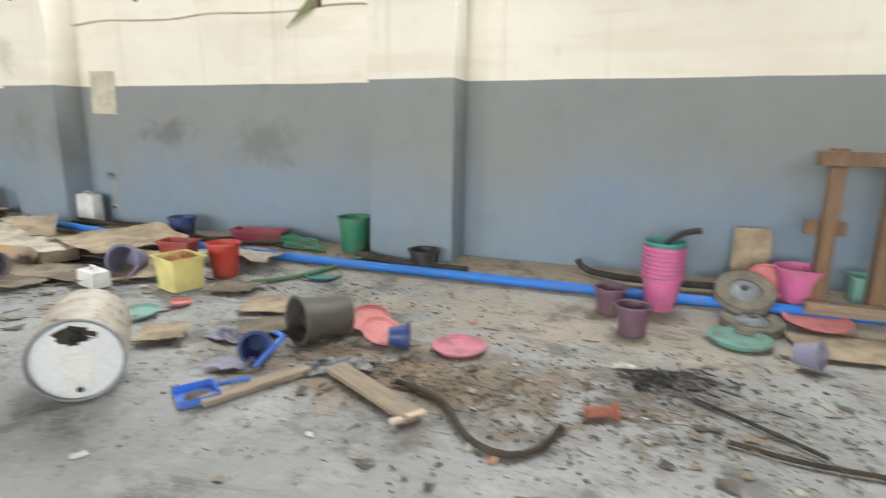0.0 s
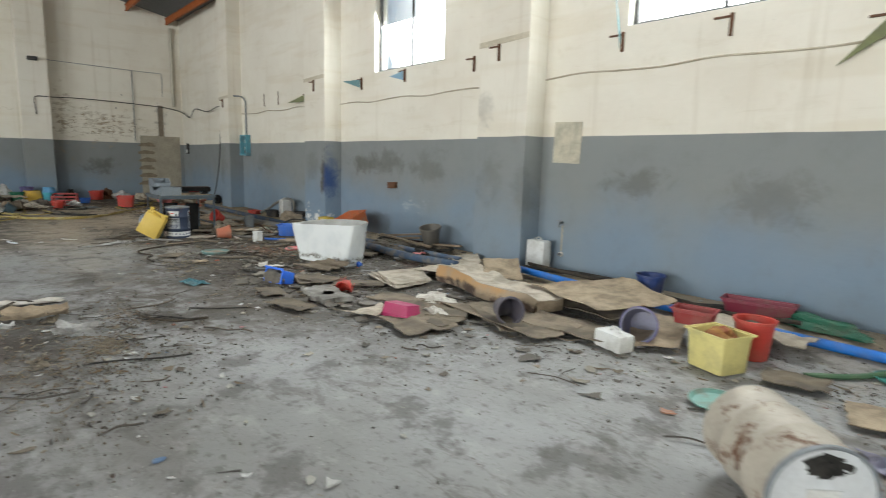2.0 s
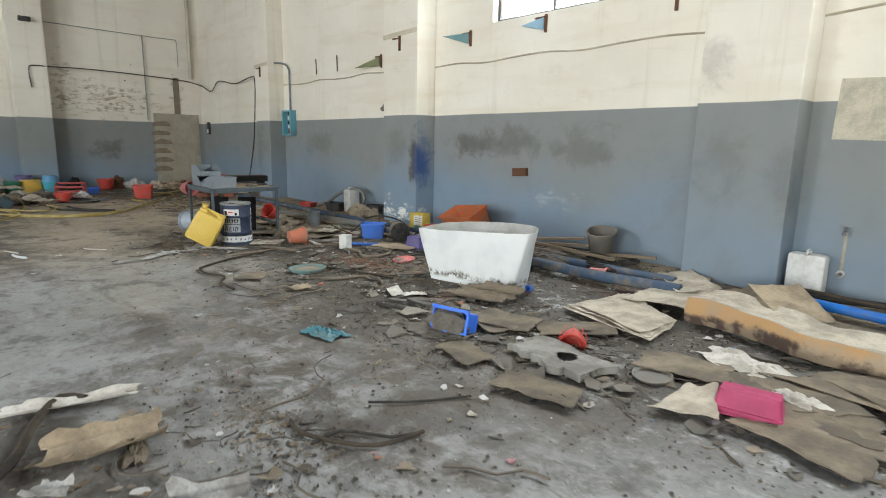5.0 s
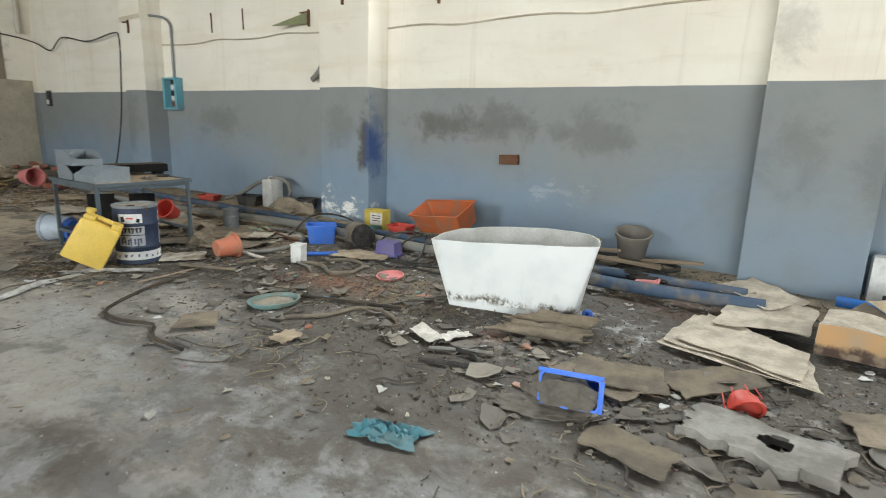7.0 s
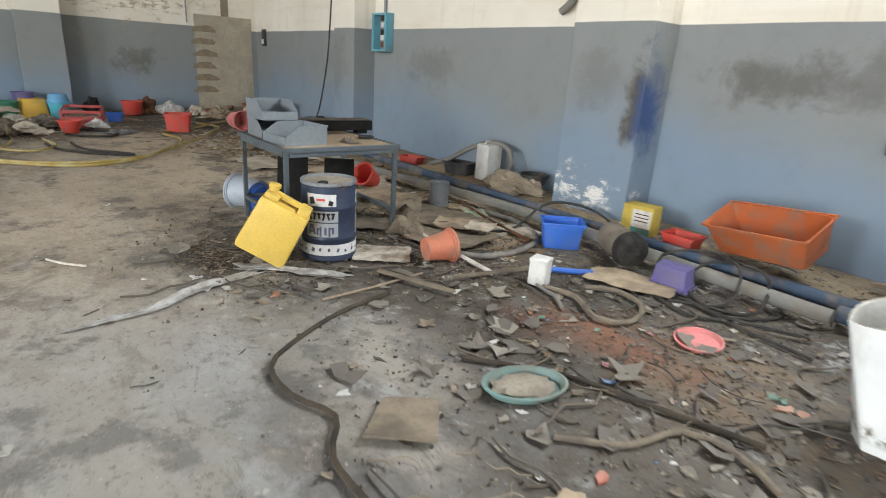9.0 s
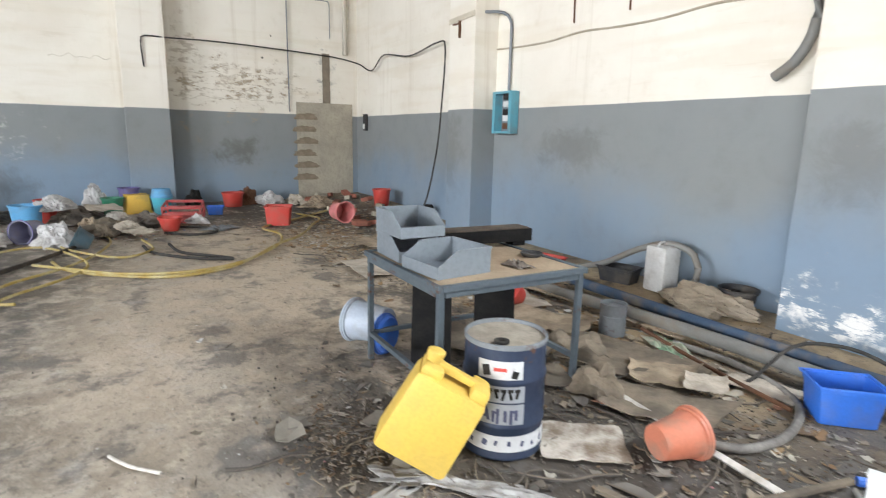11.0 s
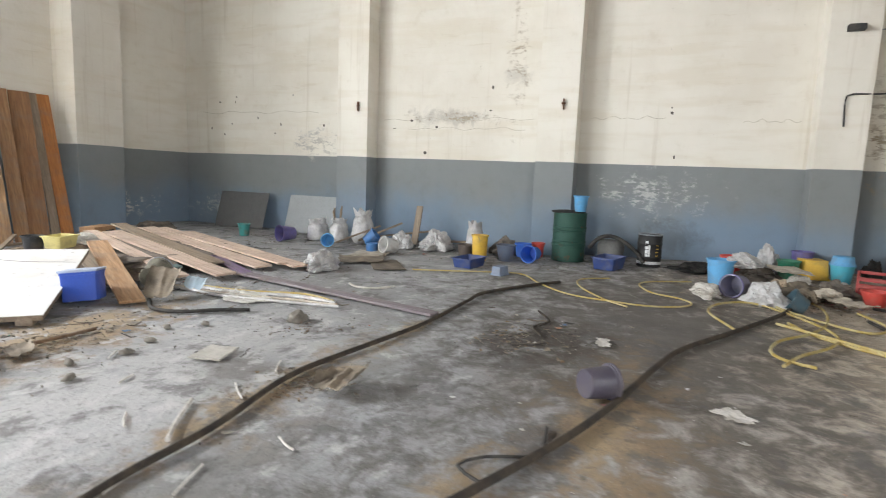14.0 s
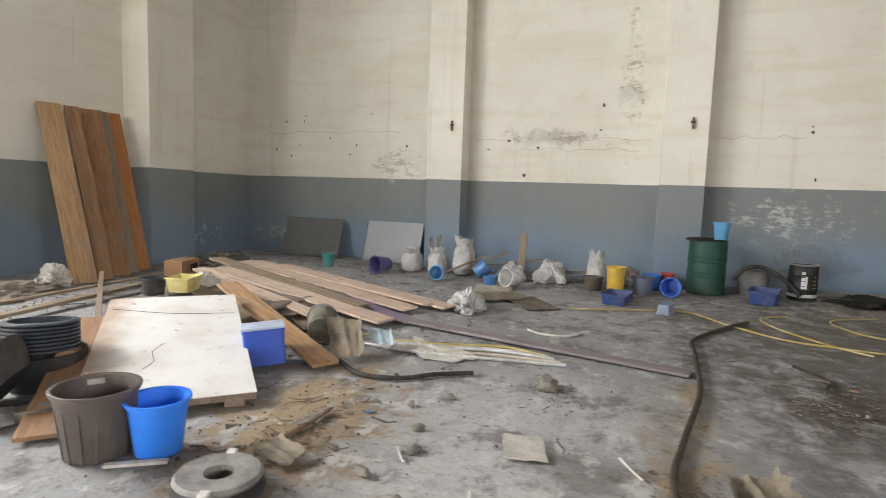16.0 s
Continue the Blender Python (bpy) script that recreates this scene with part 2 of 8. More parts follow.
def concrete_floor():
    n = Nodes("dirty_concrete", 0.85)
    x, y, _ = n.axes(n.world)
    a, b, c = n.noise(0.45, 6, n.world, 0.6), n.noise(2.2, 8, n.world, 0.68), n.noise(11, 6, n.world, 0.65)
    base = n.mix(n.step(a, 0.36, 0.66), (0.335, 0.34, 0.345), (0.24, 0.24, 0.235))
    # brown dust towards the north-west, dark soil along the north side, dark oil in the west
    wave = n.math("MULTIPLY", a, 3.0)
    dusty = n.math("MULTIPLY", n.step(n.math("SUBTRACT", wave, x), 12.5, 16.0), n.step(n.math("ADD", y, wave), -1.0, 2.6))
    base = n.mix(n.math("MULTIPLY", dusty, 0.75), base, (0.52, 0.44, 0.335))
    edge = n.math("MULTIPLY", n.step(n.math("ADD", y, wave), 2.4, 4.4), n.step(n.math("SUBTRACT", n.math("MULTIPLY", x, -1.0), wave), 3.0, 5.6))
    soil = n.math("MULTIPLY", edge, n.step(n.math("ADD", b, n.math("MULTIPLY", n.math("SUBTRACT", c, 0.5), 0.9)), 0.30, 0.46))
    base = n.mix(n.math("MULTIPLY", soil, 0.93), base, n.mix(n.step(n.noise(30, 5, n.world, 0.7), 0.35, 0.65), (0.032, 0.027, 0.023), (0.105, 0.088, 0.07)))
    # tan dirt along the north wall, its colour lightened as though sunlit
    band = n.step(n.math("ADD", y, n.math("MULTIPLY", b, 1.0)), 5.0, 5.7)
    base = n.mix(n.math("MULTIPLY", band, 0.8), base, (0.36, 0.28, 0.18))
    oil = n.spot((-17.2, -1.1, 0), (5.2, 2.5, 1), 0.6)
    base = n.mix(n.math("MULTIPLY", oil, 0.85), base, (0.074, 0.064, 0.053))
    worn = n.spot((-13.8, -4.3, 0), (2.6, 1.3, 1), 0.5)
    base = n.mix(n.math("MULTIPLY", worn, 0.6), base, (0.50, 0.495, 0.48))
    for place, radius, power in FLOOR_STAINS:
        base = n.mix(n.math("MULTIPLY", n.spot(place, radius, 0.7), power), base, (0.09, 0.075, 0.06))
    for place, radius, power in FLOOR_MUD:
        base = n.mix(n.math("MULTIPLY", n.spot(place, radius, 0.7), power), base, (0.23, 0.165, 0.10))
    for color, spots in FLOOR_PATCHES:
        for place, radius, power in spots:
            base = n.mix(n.math("MULTIPLY", n.spot(place, radius, 0.55), power), base, color)
    base = n.mix(n.math("MULTIPLY", n.step(b, 0.52, 0.62), 0.7), base, (0.12, 0.115, 0.11))
    base = n.mix(n.math("MULTIPLY", n.step(c, 0.57, 0.68), 0.6), base, (0.10, 0.09, 0.08))
    grit = n.noise(26, 8, n.stretch(n.world, 1.0, 1.25, 1.0), 0.78, 0.3)
    base = n.mix(n.math("MULTIPLY", n.step(grit, 0.55, 0.63), n.step(x, -13.5, -10.5, 0.5, 0.42)), base, (0.075, 0.07, 0.062))
    scuff = n.noise(1.6, 9, n.stretch(n.world, 1.0, 2.2, 1.0), 0.78, 0.8)
    base = n.mix(n.math("MULTIPLY", n.step(scuff, 0.54, 0.61), n.step(x, -13.5, -10.5, 0.15, 0.5)), base, (0.11, 0.10, 0.09))
    pale = n.noise(3.1, 7, n.stretch(n.world, 1.0, 1.3, 1.0), 0.7)
    base = n.mix(n.math("MULTIPLY", n.step(pale, 0.53, 0.64), n.math("MULTIPLY", n.math("MULTIPLY", n.math("SUBTRACT", 1.0, oil), n.math("SUBTRACT", 1.0, soil)), n.step(n.math("ADD", y, a), -3.0, 0.8, 0.75, 0.22))), base, (0.50, 0.495, 0.485))
    specks = n.step(n.noise(45, 3, n.world), 0.68, 0.74)
    base = n.mix(n.math("MULTIPLY", specks, 0.5), base, (0.55, 0.54, 0.5))
    relief = n.math("ADD", n.math("ADD", n.math("MULTIPLY", b, 2.0), c), n.math("MULTIPLY", n.noise(60, 3, n.world), 0.4))
    return n.done(base, n.step(b, 0.3, 0.7, 0.62, 0.95), relief, 0.45, 0.02)


FLOOR_STAINS = [((-12.2, 3.1, 0), (1.7, 1.1, 1), 0.9), ((-7.0, -0.1, 0), (0.9, 0.5, 1), 0.45), ((-8.3, -0.2, 0), (1.2, 0.5, 1), 0.55), ((-7.7, 1.15, 0), (0.8, 0.3, 1), 0.7), ((-13.6, -0.1, 0), (1.6, 1.1, 1), 0.4), ((-1.2, 3.2, 0), (1.2, 0.5, 1), 0.5), ((-16.4, -1.9, 0), (0.8, 0.55, 1), 0.8), ((-7.9, 0.3, 0), (2.2, 0.7, 1), 0.22), ((-6.2, -0.2, 0), (1.0, 0.4, 1), 0.2), ((-10.4, 3.0, 0), (1.8, 1.4, 1), 0.6),
                ((-13.2, 2.6, 0), (1.2, 0.8, 1), 0.7), ((-0.1, 3.4, 0), (0.5, 0.35, 1), 0.7), ((-1.6, 2.9, 0), (1.4, 0.6, 1), 0.45),
                ((-5.3, 0.3, 0), (0.7, 0.25, 1), 0.3), ((-13.0, -3.0, 0), (1.2, 0.8, 1), 0.35), ((-9.8, 0.9, 0), (1.6, 0.6, 1), 0.6), ((-9.3, 2.1, 0), (2.0, 1.2, 1), 0.8), ((-7.6, 1.9, 0), (1.0, 0.9, 1), 0.6), ((-8.6, 1.5, 0), (0.9, 0.5, 1), 0.35)]
FLOOR_MUD = [((-14.2, -5.7, 0), (1.1, 0.6, 1), 0.9), ((-12.7, -2.5, 0), (0.4, 0.6, 1), 0.35), ((-14.9, -1.2, 0), (1.6, 0.3, 1), 0.6), ((-1.4, 3.0, 0), (1.0, 0.35, 1), 0.7), ((-14.9, -5.9, 0), (1.1, 0.6, 1), 0.75), ((-13.2, -5.4, 0), (0.8, 0.5, 1), 0.5), ((-14.6, -1.3, 0), (1.6, 0.5, 1), 0.55), ((-10.7, 3.4, 0), (0.9, 0.6, 1), 0.6), ((-14.2, -3.4, 0), (1.6, 0.25, 1), 0.6), ((-17.3, 4.0, 0), (1.3, 0.9, 1), 0.6), ((-1.9, 3.3, 0), (1.6, 0.7, 1), 0.4), ((-13.4, 4.2, 0), (1.4, 0.5, 1), 0.6)]
FLOOR_PATCHES = [
    ((0.33, 0.31, 0.275), [((-11.6, 2.1, 0), (0.6, 0.45, 1), 0.85), ((-11.2, 0.9, 0), (1.5, 0.5, 1), 0.7), ((-10.9, 1.9, 0), (0.35, 0.25, 1), 0.8)]),
    ((0.20, 0.075, 0.04), [((-11.05, 3.35, 0), (0.6, 0.35, 1), 0.75), ((-11.45, 3.1, 0), (0.35, 0.2, 1), 0.7), ((-9.2, 3.05, 0), (0.3, 0.2, 1), 0.5), ((-8.3, 4.5, 0), (0.6, 0.3, 1), 0.5)]),
    ((0.36, 0.31, 0.245), [((-0.6, 4.3, 0), (2.4, 0.7, 1), 0.85), ((1.8, 4.6, 0), (1.2, 0.6, 1), 0.8)]),
    # tan littered ground; sunlight on it is mixed into this brighter colour
    ((0.45, 0.345, 0.21), [((-13.6, 4.2, 0), (1.6, 0.7, 1), 0.95), ((-15.8, 4.2, 0), (2.2, 0.9, 1), 0.95), ((-18.2, 3.6, 0), (1.6, 1.0, 1), 0.7), ((-15.0, 5.2, 0), (3.2, 0.4, 1), 0.9)]),
    ((0.50, 0.42, 0.32), [((-16.4, 2.3, 0), (2.6, 1.3, 1), 1.0), ((-18.6, 2.4, 0), (1.8, 1.2, 1), 0.95), ((-15.2, 1.0, 0), (1.6, 0.6, 1), 0.5)]),
    ((0.36, 0.27, 0.165), [((-14.1, -3.45, 0), (0.9, 0.16, 1), 0.85), ((-15.6, -3.28, 0), (1.1, 0.14, 1), 0.8), ((-14.7, -1.32, 0), (0.9, 0.2, 1), 0.8), ((-13.4, -1.85, 0), (0.7, 0.22, 1), 0.8), ((-14.6, -5.9, 0), (0.9, 0.45, 1), 0.8)]),
    ((0.055, 0.045, 0.036), [((-14.45, -3.9, 0), (0.5, 0.3, 1), 0.6), ((-16.2, -2.35, 0), (0.6, 0.45, 1), 0.85), ((-8.5, -0.15, 0), (0.45, 0.3, 1), 0.9), ((-7.6, 0.0, 0), (0.55, 0.3, 1), 0.9), ((-10.1, 0.75, 0), (0.4, 0.2, 1), 0.8), ((-7.7, 1.05, 0), (0.45, 0.3, 1), 0.6), ((-16.4, -1.9, 0), (0.7, 0.5, 1), 0.7), ((-11.2, 2.95, 0), (1.0, 0.35, 1), 0.7), ((-12.5, 2.9, 0), (1.0, 0.6, 1), 0.8), ((-11.8, 3.9, 0), (1.0, 0.5, 1), 0.75), ((-13.2, 1.9, 0), (0.6, 0.3, 1), 0.7), ((-9.6, 2.3, 0), (1.2, 0.6, 1), 0.6), ((-8.3, 3.0, 0), (0.9, 0.6, 1), 0.6), ((-8.0, 4.3, 0), (0.8, 0.6, 1), 0.7)]),
]
FLOOR = concrete_floor()
ROOF = painted_metal("grey_roof_sheet", (0.16, 0.17, 0.18), 0.2, 0.6)
BEAM = painted_metal("orange_primer_steel", (0.42, 0.12, 0.03), 0.3, 0.6, 0.1)
FRAME_PAINT = painted_metal("dark_window_steel", (0.10, 0.10, 0.10), 0.3, 0.5)
PLASTER = cloudy("bare_plaster", (0.42, 0.38, 0.30), (0.33, 0.30, 0.24), 3, 0.95, 25, 0.6)
CARD = cloudy("damp_cardboard", (0.43, 0.345, 0.245), (0.22, 0.175, 0.125), 5, 0.95, 60, 0.25)
CARD_DAMP = cloudy("damp_brown_card", (0.255, 0.21, 0.155), (0.12, 0.10, 0.077), 4, 0.95, 45, 0.35)
CARD_DARK = cloudy("soaked_cardboard", (0.20, 0.165, 0.12), (0.10, 0.085, 0.068), 4, 0.95, 50, 0.4)
CARD_PALE = cloudy("pale_paper_sack", (0.56, 0.505, 0.42), (0.33, 0.29, 0.235), 5, 0.95, 50, 0.25)
PAPER = cloudy("dirty_white_paper", (0.66, 0.64, 0.60), (0.42, 0.39, 0.34), 5, 0.9, 40, 0.3)
RUBBER = cloudy("dusty_black_rubber", (0.035, 0.034, 0.033), (0.07, 0.066, 0.06), 8, 0.8, 80, 0.25)
HOSE_BROWN = cloudy("mud_caked_hose", (0.075, 0.06, 0.045), (0.035, 0.032, 0.03), 6, 0.8, 60, 0.3)
YELLOW_HOSE = cloudy("yellow_hose", (0.36, 0.26, 0.06), (0.46, 0.40, 0.21), 5, 0.6, 60, 0.15)
GREEN_HOSE = cloudy("green_hose", (0.06, 0.16, 0.08), (0.12, 0.2, 0.11), 6, 0.6, 60, 0.15)
PIPE_BLUE = plastic("blue_plastic_pipe", (0.01, 0.17, 0.62), 0.3, 0.4)
PIPE_DULL = plastic("dusty_blue_pipe", (0.045, 0.08, 0.14), 0.85, 0.6)
PIPE_GREY = plastic("grey_plastic_pipe", (0.20, 0.20, 0.19), 0.8, 0.6)
STEEL = painted_metal("grey_steel", (0.24, 0.26, 0.28), 0.35, 0.5, 0.5)
BIN_GREY = painted_metal("galvanised_bin_steel", (0.22, 0.25, 0.28), 0.15, 0.5, 0.4)
RUSTY = painted_metal("rusty_iron", (0.15, 0.08, 0.05), 0.9, 0.8, 0.3)
DARK = cloudy("charred_black", (0.02, 0.02, 0.02), (0.05, 0.047, 0.043), 10, 0.9, 60, 0.5)
WOOD = timber("pale_plank", (0.66, 0.52, 0.42), (0.56, 0.42, 0.32))
WOOD_UP = timber("orange_brown_plank", (0.36, 0.19, 0.09), (0.27, 0.13, 0.055), "Z")
WOOD_DULL = timber("weathered_wood", (0.34, 0.27, 0.20), (0.24, 0.18, 0.12))
WOOD_FRAME = timber("rough_timber", (0.22, 0.135, 0.075), (0.14, 0.08, 0.045), "Z")
RAG = cloudy("grey_brown_rag", (0.20, 0.17, 0.14), (0.10, 0.09, 0.08), 5, 0.95, 60, 0.5)
FILM = cloudy("grey_white_film", (0.58, 0.58, 0.58), (0.36, 0.35, 0.34), 6, 0.4, 40, 0.3)
WHITE = plastic("dirty_white_plastic", (0.68, 0.69, 0.68), 0.4, 0.4)
WHITE_BLUE = plastic("bluish_white_plastic", (0.66, 0.72, 0.76), 0.22, 0.35)
BLACK_P = plastic("black_plastic", (0.025, 0.026, 0.03), 0.35, 0.5)
SOIL = cloudy("soil_heap", (0.13, 0.105, 0.08), (0.07, 0.06, 0.05), 5, 1.0, 40, 0.8, 0.02)
BRICK = cloudy("red_brick", (0.32, 0.12, 0.08), (0.24, 0.10, 0.07), 8, 0.95, 60, 0.4)
SOOT = cloudy("matt_black", (0.01, 0.01, 0.011), (0.018, 0.017, 0.016), 8, 0.95, 60, 0.15)
for dull in (SOOT, DARK, RUBBER, HOSE_BROWN):
    dull.node_tree.nodes["Principled BSDF"].inputs["Specular IOR Level"].default_value = 0.15
CUT = {}


def tint(key, color, dirt=0.35, rough=0.42):
    """One plastic for each colour."""
    if key not in CUT:
        grey = 0.3 * color[0] + 0.55 * color[1] + 0.15 * color[2]
        CUT[key] = plastic(key + "_plastic", tuple(0.93 * c + 0.07 * grey + 0.008 for c in color), dirt + 0.05, rough)
    return CUT[key]


BLUE = tint("bright_blue", (0.015, 0.14, 0.62), 0.2)
SKYBLUE = tint("light_blue", (0.09, 0.36, 0.66), 0.3)
NAVY = tint("dark_blue", (0.015, 0.045, 0.19), 0.3)
PURPLE = tint("violet", (0.10, 0.085, 0.28), 0.3)
PLUM = tint("plum", (0.14, 0.07, 0.11), 0.35)
PINK = tint("pink", (0.62, 0.13, 0.33), 0.35)
SALMON = tint("salmon_pink", (0.66, 0.20, 0.20), 0.35)
MAGENTA = tint("magenta", (0.42, 0.01, 0.11), 0.1)
RED = tint("red", (0.55, 0.035, 0.02), 0.25)
ORANGE = tint("orange", (0.46, 0.105, 0.02), 0.55)
TERRA = tint("orange_pink", (0.48, 0.145, 0.075), 0.6)
YELLOW = tint("yellow", (0.68, 0.42, 0.02), 0.3)
PALEYELLOW = tint("pale_yellow", (0.66, 0.58, 0.20), 0.3)
GREEN = tint("green", (0.01, 0.19, 0.10), 0.3)
TEAL = tint("teal", (0.03, 0.27, 0.25), 0.55)
MINT = tint("mint", (0.15, 0.36, 0.31), 0.65)
CYAN = tint("cyan", (0.05, 0.42, 0.55), 0.3)
GREY_P = tint("grey_brown", (0.14, 0.13, 0.115), 0.5)
BROWN_P = tint("brown_grey", (0.10, 0.075, 0.065), 0.35)
LILAC = tint("lilac", (0.20, 0.20, 0.30), 0.35)

# shapes
def part(name, bm, material, parent=None, label="", smooth=True):
    """One mesh object, under a thing or under a part."""
    bmesh.ops.recalc_face_normals(bm, faces=bm.faces)
    me = bpy.data.meshes.new(name)
    bm.to_mesh(me)
    bm.free()
    me.materials.append(material)
    for p in me.polygons:
        p.use_smooth = smooth
    if smooth:
        me.set_sharp_from_angle(angle=radians(40))
    ob = new(name, me)
    if parent is not None:
        ob.parent = parent
    return tagged(ob, label)


def thing(name, label, category, m, group="", kind=""):
    """An Empty at a thing's base, to parent its parts."""
    ob = new(name)
    ob.empty_display_size = 0.1
    ob.matrix_world = m
    return tagged(ob, label, category, group, kind)


def shift(bm, m):
    bmesh.ops.transform(bm, matrix=m, verts=bm.verts)
    return bm


def box(sx, sy, sz, x=0, y=0, z=0, bevel=0.0):
    """A block with its base at z."""
    bm = bmesh.new()
    bmesh.ops.create_cube(bm, size=1, matrix=Matrix.LocRotScale((x, y, z + sz / 2), None, (sx, sy, sz)))
    if bevel:
        bmesh.ops.bevel(bm, geom=bm.edges[:], offset=bevel, segments=2, affect="EDGES", profile=0.6)
    return bm


def join(*parts):
    out = bmesh.new()
    for b in parts:
        me = bpy.data.meshes.new("tmp")
        b.to_mesh(me)
        b.free()
        out.from_mesh(me)
        bpy.data.meshes.remove(me)
    return out


def lathe(profile, seg=28, sx=1.0, sy=1.0):
    """A profile of (radius, height) turned round z; ends on the axis are closed."""
    bm = bmesh.new()
    rings = []
    for r, z in profile:
        if r < 1e-5:
            rings.append([bm.verts.new((0, 0, z))])
        else:
            rings.append([bm.verts.new((sx * r * math.cos(2 * math.pi * i / seg), sy * r * math.sin(2 * math.pi * i / seg), z)) for i in range(seg)])
    for a, b in zip(rings, rings[1:]):
        for i in range(seg):
            j = (i + 1) % seg
            if len(a) == 1 and len(b) > 1:
                bm.faces.new((a[0], b[j], b[i]))
            elif len(b) == 1 and len(a) > 1:
                bm.faces.new((a[i], a[j], b[0]))
            elif len(a) > 1:
                bm.faces.new((a[i], a[j], b[j], b[i]))
    return bm


def spline(points, step=0.06):
    """A smooth line through the points."""
    ps = [Vector(p) for p in points]
    ps = [2 * ps[0] - ps[1]] + ps + [2 * ps[-1] - ps[-2]]
    out = []
    for a, b, c, d in zip(ps, ps[1:], ps[2:], ps[3:]):
        k = max(2, int((c - b).length / step))
        for i in range(k):
            t = i / k
            out.append(0.5 * (2 * b + (c - a) * t + (2 * a - 5 * b + 4 * c - d) * t * t + (3 * b - a - 3 * c + d) * t ** 3))
    return out + [ps[-2]]


def tube(points, r, seg=8, step=0.06, smooth=True, hollow=False):
    """A round tube along a line."""
    line = spline(points, step) if smooth and len(points) > 2 else [Vector(p) for p in points]
    bm = bmesh.new()
    up, rings = Vector((0.02, 0.03, 1)), []
    for i, p in enumerate(line):
        d = (line[min(i + 1, len(line) - 1)] - line[max(i - 1, 0)]).normalized()
        side = d.cross(up)
        if side.length < 1e-3:
            side = d.cross(Vector((1, 0, 0)))
        side.normalize()
        top = side.cross(d)
        rings.append([bm.verts.new(p + r * (math.cos(a) * side + math.sin(a) * top)) for a in (2 * math.pi * k / seg for k in range(seg))])
    for a, b in zip(rings, rings[1:]):
        for i in range(seg):
            j = (i + 1) % seg
            bm.faces.new((a[i], a[j], b[j], b[i]))
    if not hollow:
        bm.faces.new(rings[0]), bm.faces.new(rings[-1][::-1])
    return bm


def sheet(w, d, thick, bend, n=10, k=8, ragged=0.02, seed=0):
    """A sheet of cardboard, cloth or film: bend(u, v) gives its height, u and v from -1 to 1."""
    rnd = random.Random(seed)
    bm = bmesh.new()
    tops, lows = [], []
    for j in range(k + 1):
        for i in range(n + 1):
            u, v = 2 * i / n - 1, 2 * j / k - 1
            on = j in (0, k) or i in (0, n)
            wave = noise.noise(Vector((u * 1.9 + seed, v * 1.9 - seed, 9.3)))
            tear = 2.5 * max(0, noise.noise(Vector((u * 6 + seed, v * 6, 4.7))) - 0.25)
            ru = -u * ragged * (1.4 * wave + tear) * 1.6 + rnd.uniform(-0.002, 0.002) if on else 0
            rv = -v * ragged * (1.4 * wave + tear) * 1.6 + rnd.uniform(-0.002, 0.002) if on else 0
            z = bend(u, v)
            tops.append(bm.verts.new((u * w / 2 + ru, v * d / 2 + rv, z + thick)))
            lows.append(bm.verts.new((u * w / 2 + ru, v * d / 2 + rv, z)))
    at = lambda i, j: j * (n + 1) + i
    for j in range(k):
        for i in range(n):
            q = (at(i, j), at(i + 1, j), at(i + 1, j + 1), at(i, j + 1))
            bm.faces.new([tops[a] for a in q])
            bm.faces.new([lows[a] for a in q[::-1]])
    rim = [at(i, 0) for i in range(n + 1)] + [at(n, j) for j in range(1, k + 1)] + [at(i, k) for i in range(n - 1, -1, -1)] + [at(0, j) for j in range(k - 1, 0, -1)]
    for a, b in zip(rim, rim[1:] + rim[:1]):
        bm.faces.new((lows[a], lows[b], tops[b], tops[a]))
    return bm


def tray(w, d, h, taper=0.9, t=0.006, lip=0.012, bevel=0.0):
    """An open tub with thick walls, narrower at its base."""
    bm = bmesh.new()

    def ring(a, b, z):
        c = min(a, b) * 0.12
        pts = []
        for sx, sy, turn in ((1, 1, 0), (-1, 1, 90), (-1, -1, 180), (1, -1, 270)):
            for k in (0, 45, 90):
                an = radians(turn + k)
                pts.append(bm.verts.new((sx * (a / 2 - c) + c * math.cos(an), sy * (b / 2 - c) + c * math.sin(an), z)))
        return pts

    rs = [ring(w * taper, d * taper, 0), ring(w, d, h - 2.2 * lip), ring(w + lip, d + lip, h - 2 * lip), ring(w + lip, d + lip, h),
          ring(w - 2 * t, d - 2 * t, h), ring(w * taper - 2 * t, d * taper - 2 * t, t)]
    for a, b in zip(rs, rs[1:]):
        for i in range(12):
            j = (i + 1) % 12
            bm.faces.new((a[i], a[j], b[j], b[i]))
    bm.faces.new(rs[0][::-1]), bm.faces.new(rs[-1])
    return bm


def lump(sx, sy, sz, rough=0.35, freq=2.0, seed=0, sub=3, flat=True):
    """A crumpled heap or stone that rests on its base."""
    bm = bmesh.new()
    bmesh.ops.create_icosphere(bm, subdivisions=sub, radius=1)
    off = Vector((seed * 3.7, seed * 1.3, seed * 2.1))
    for v in bm.verts:
        k = 1 + rough * noise.fractal(v.co * freq + off, 1.0, 2.0, 3)
        v.co = v.co * k
        v.co.z = max(v.co.z, -0.35) if flat else v.co.z
    low = min(v.co.z for v in bm.verts)
    for v in bm.verts:
        v.co = Vector((v.co.x * sx / 2, v.co.y * sy / 2, (v.co.z - low) * sz / (1 - low)))
    return bm


def smooth_step(v, a, b):
    t = min(1, max(0, (v - a) / (b - a)))
    return t * t * (3 - 2 * t)


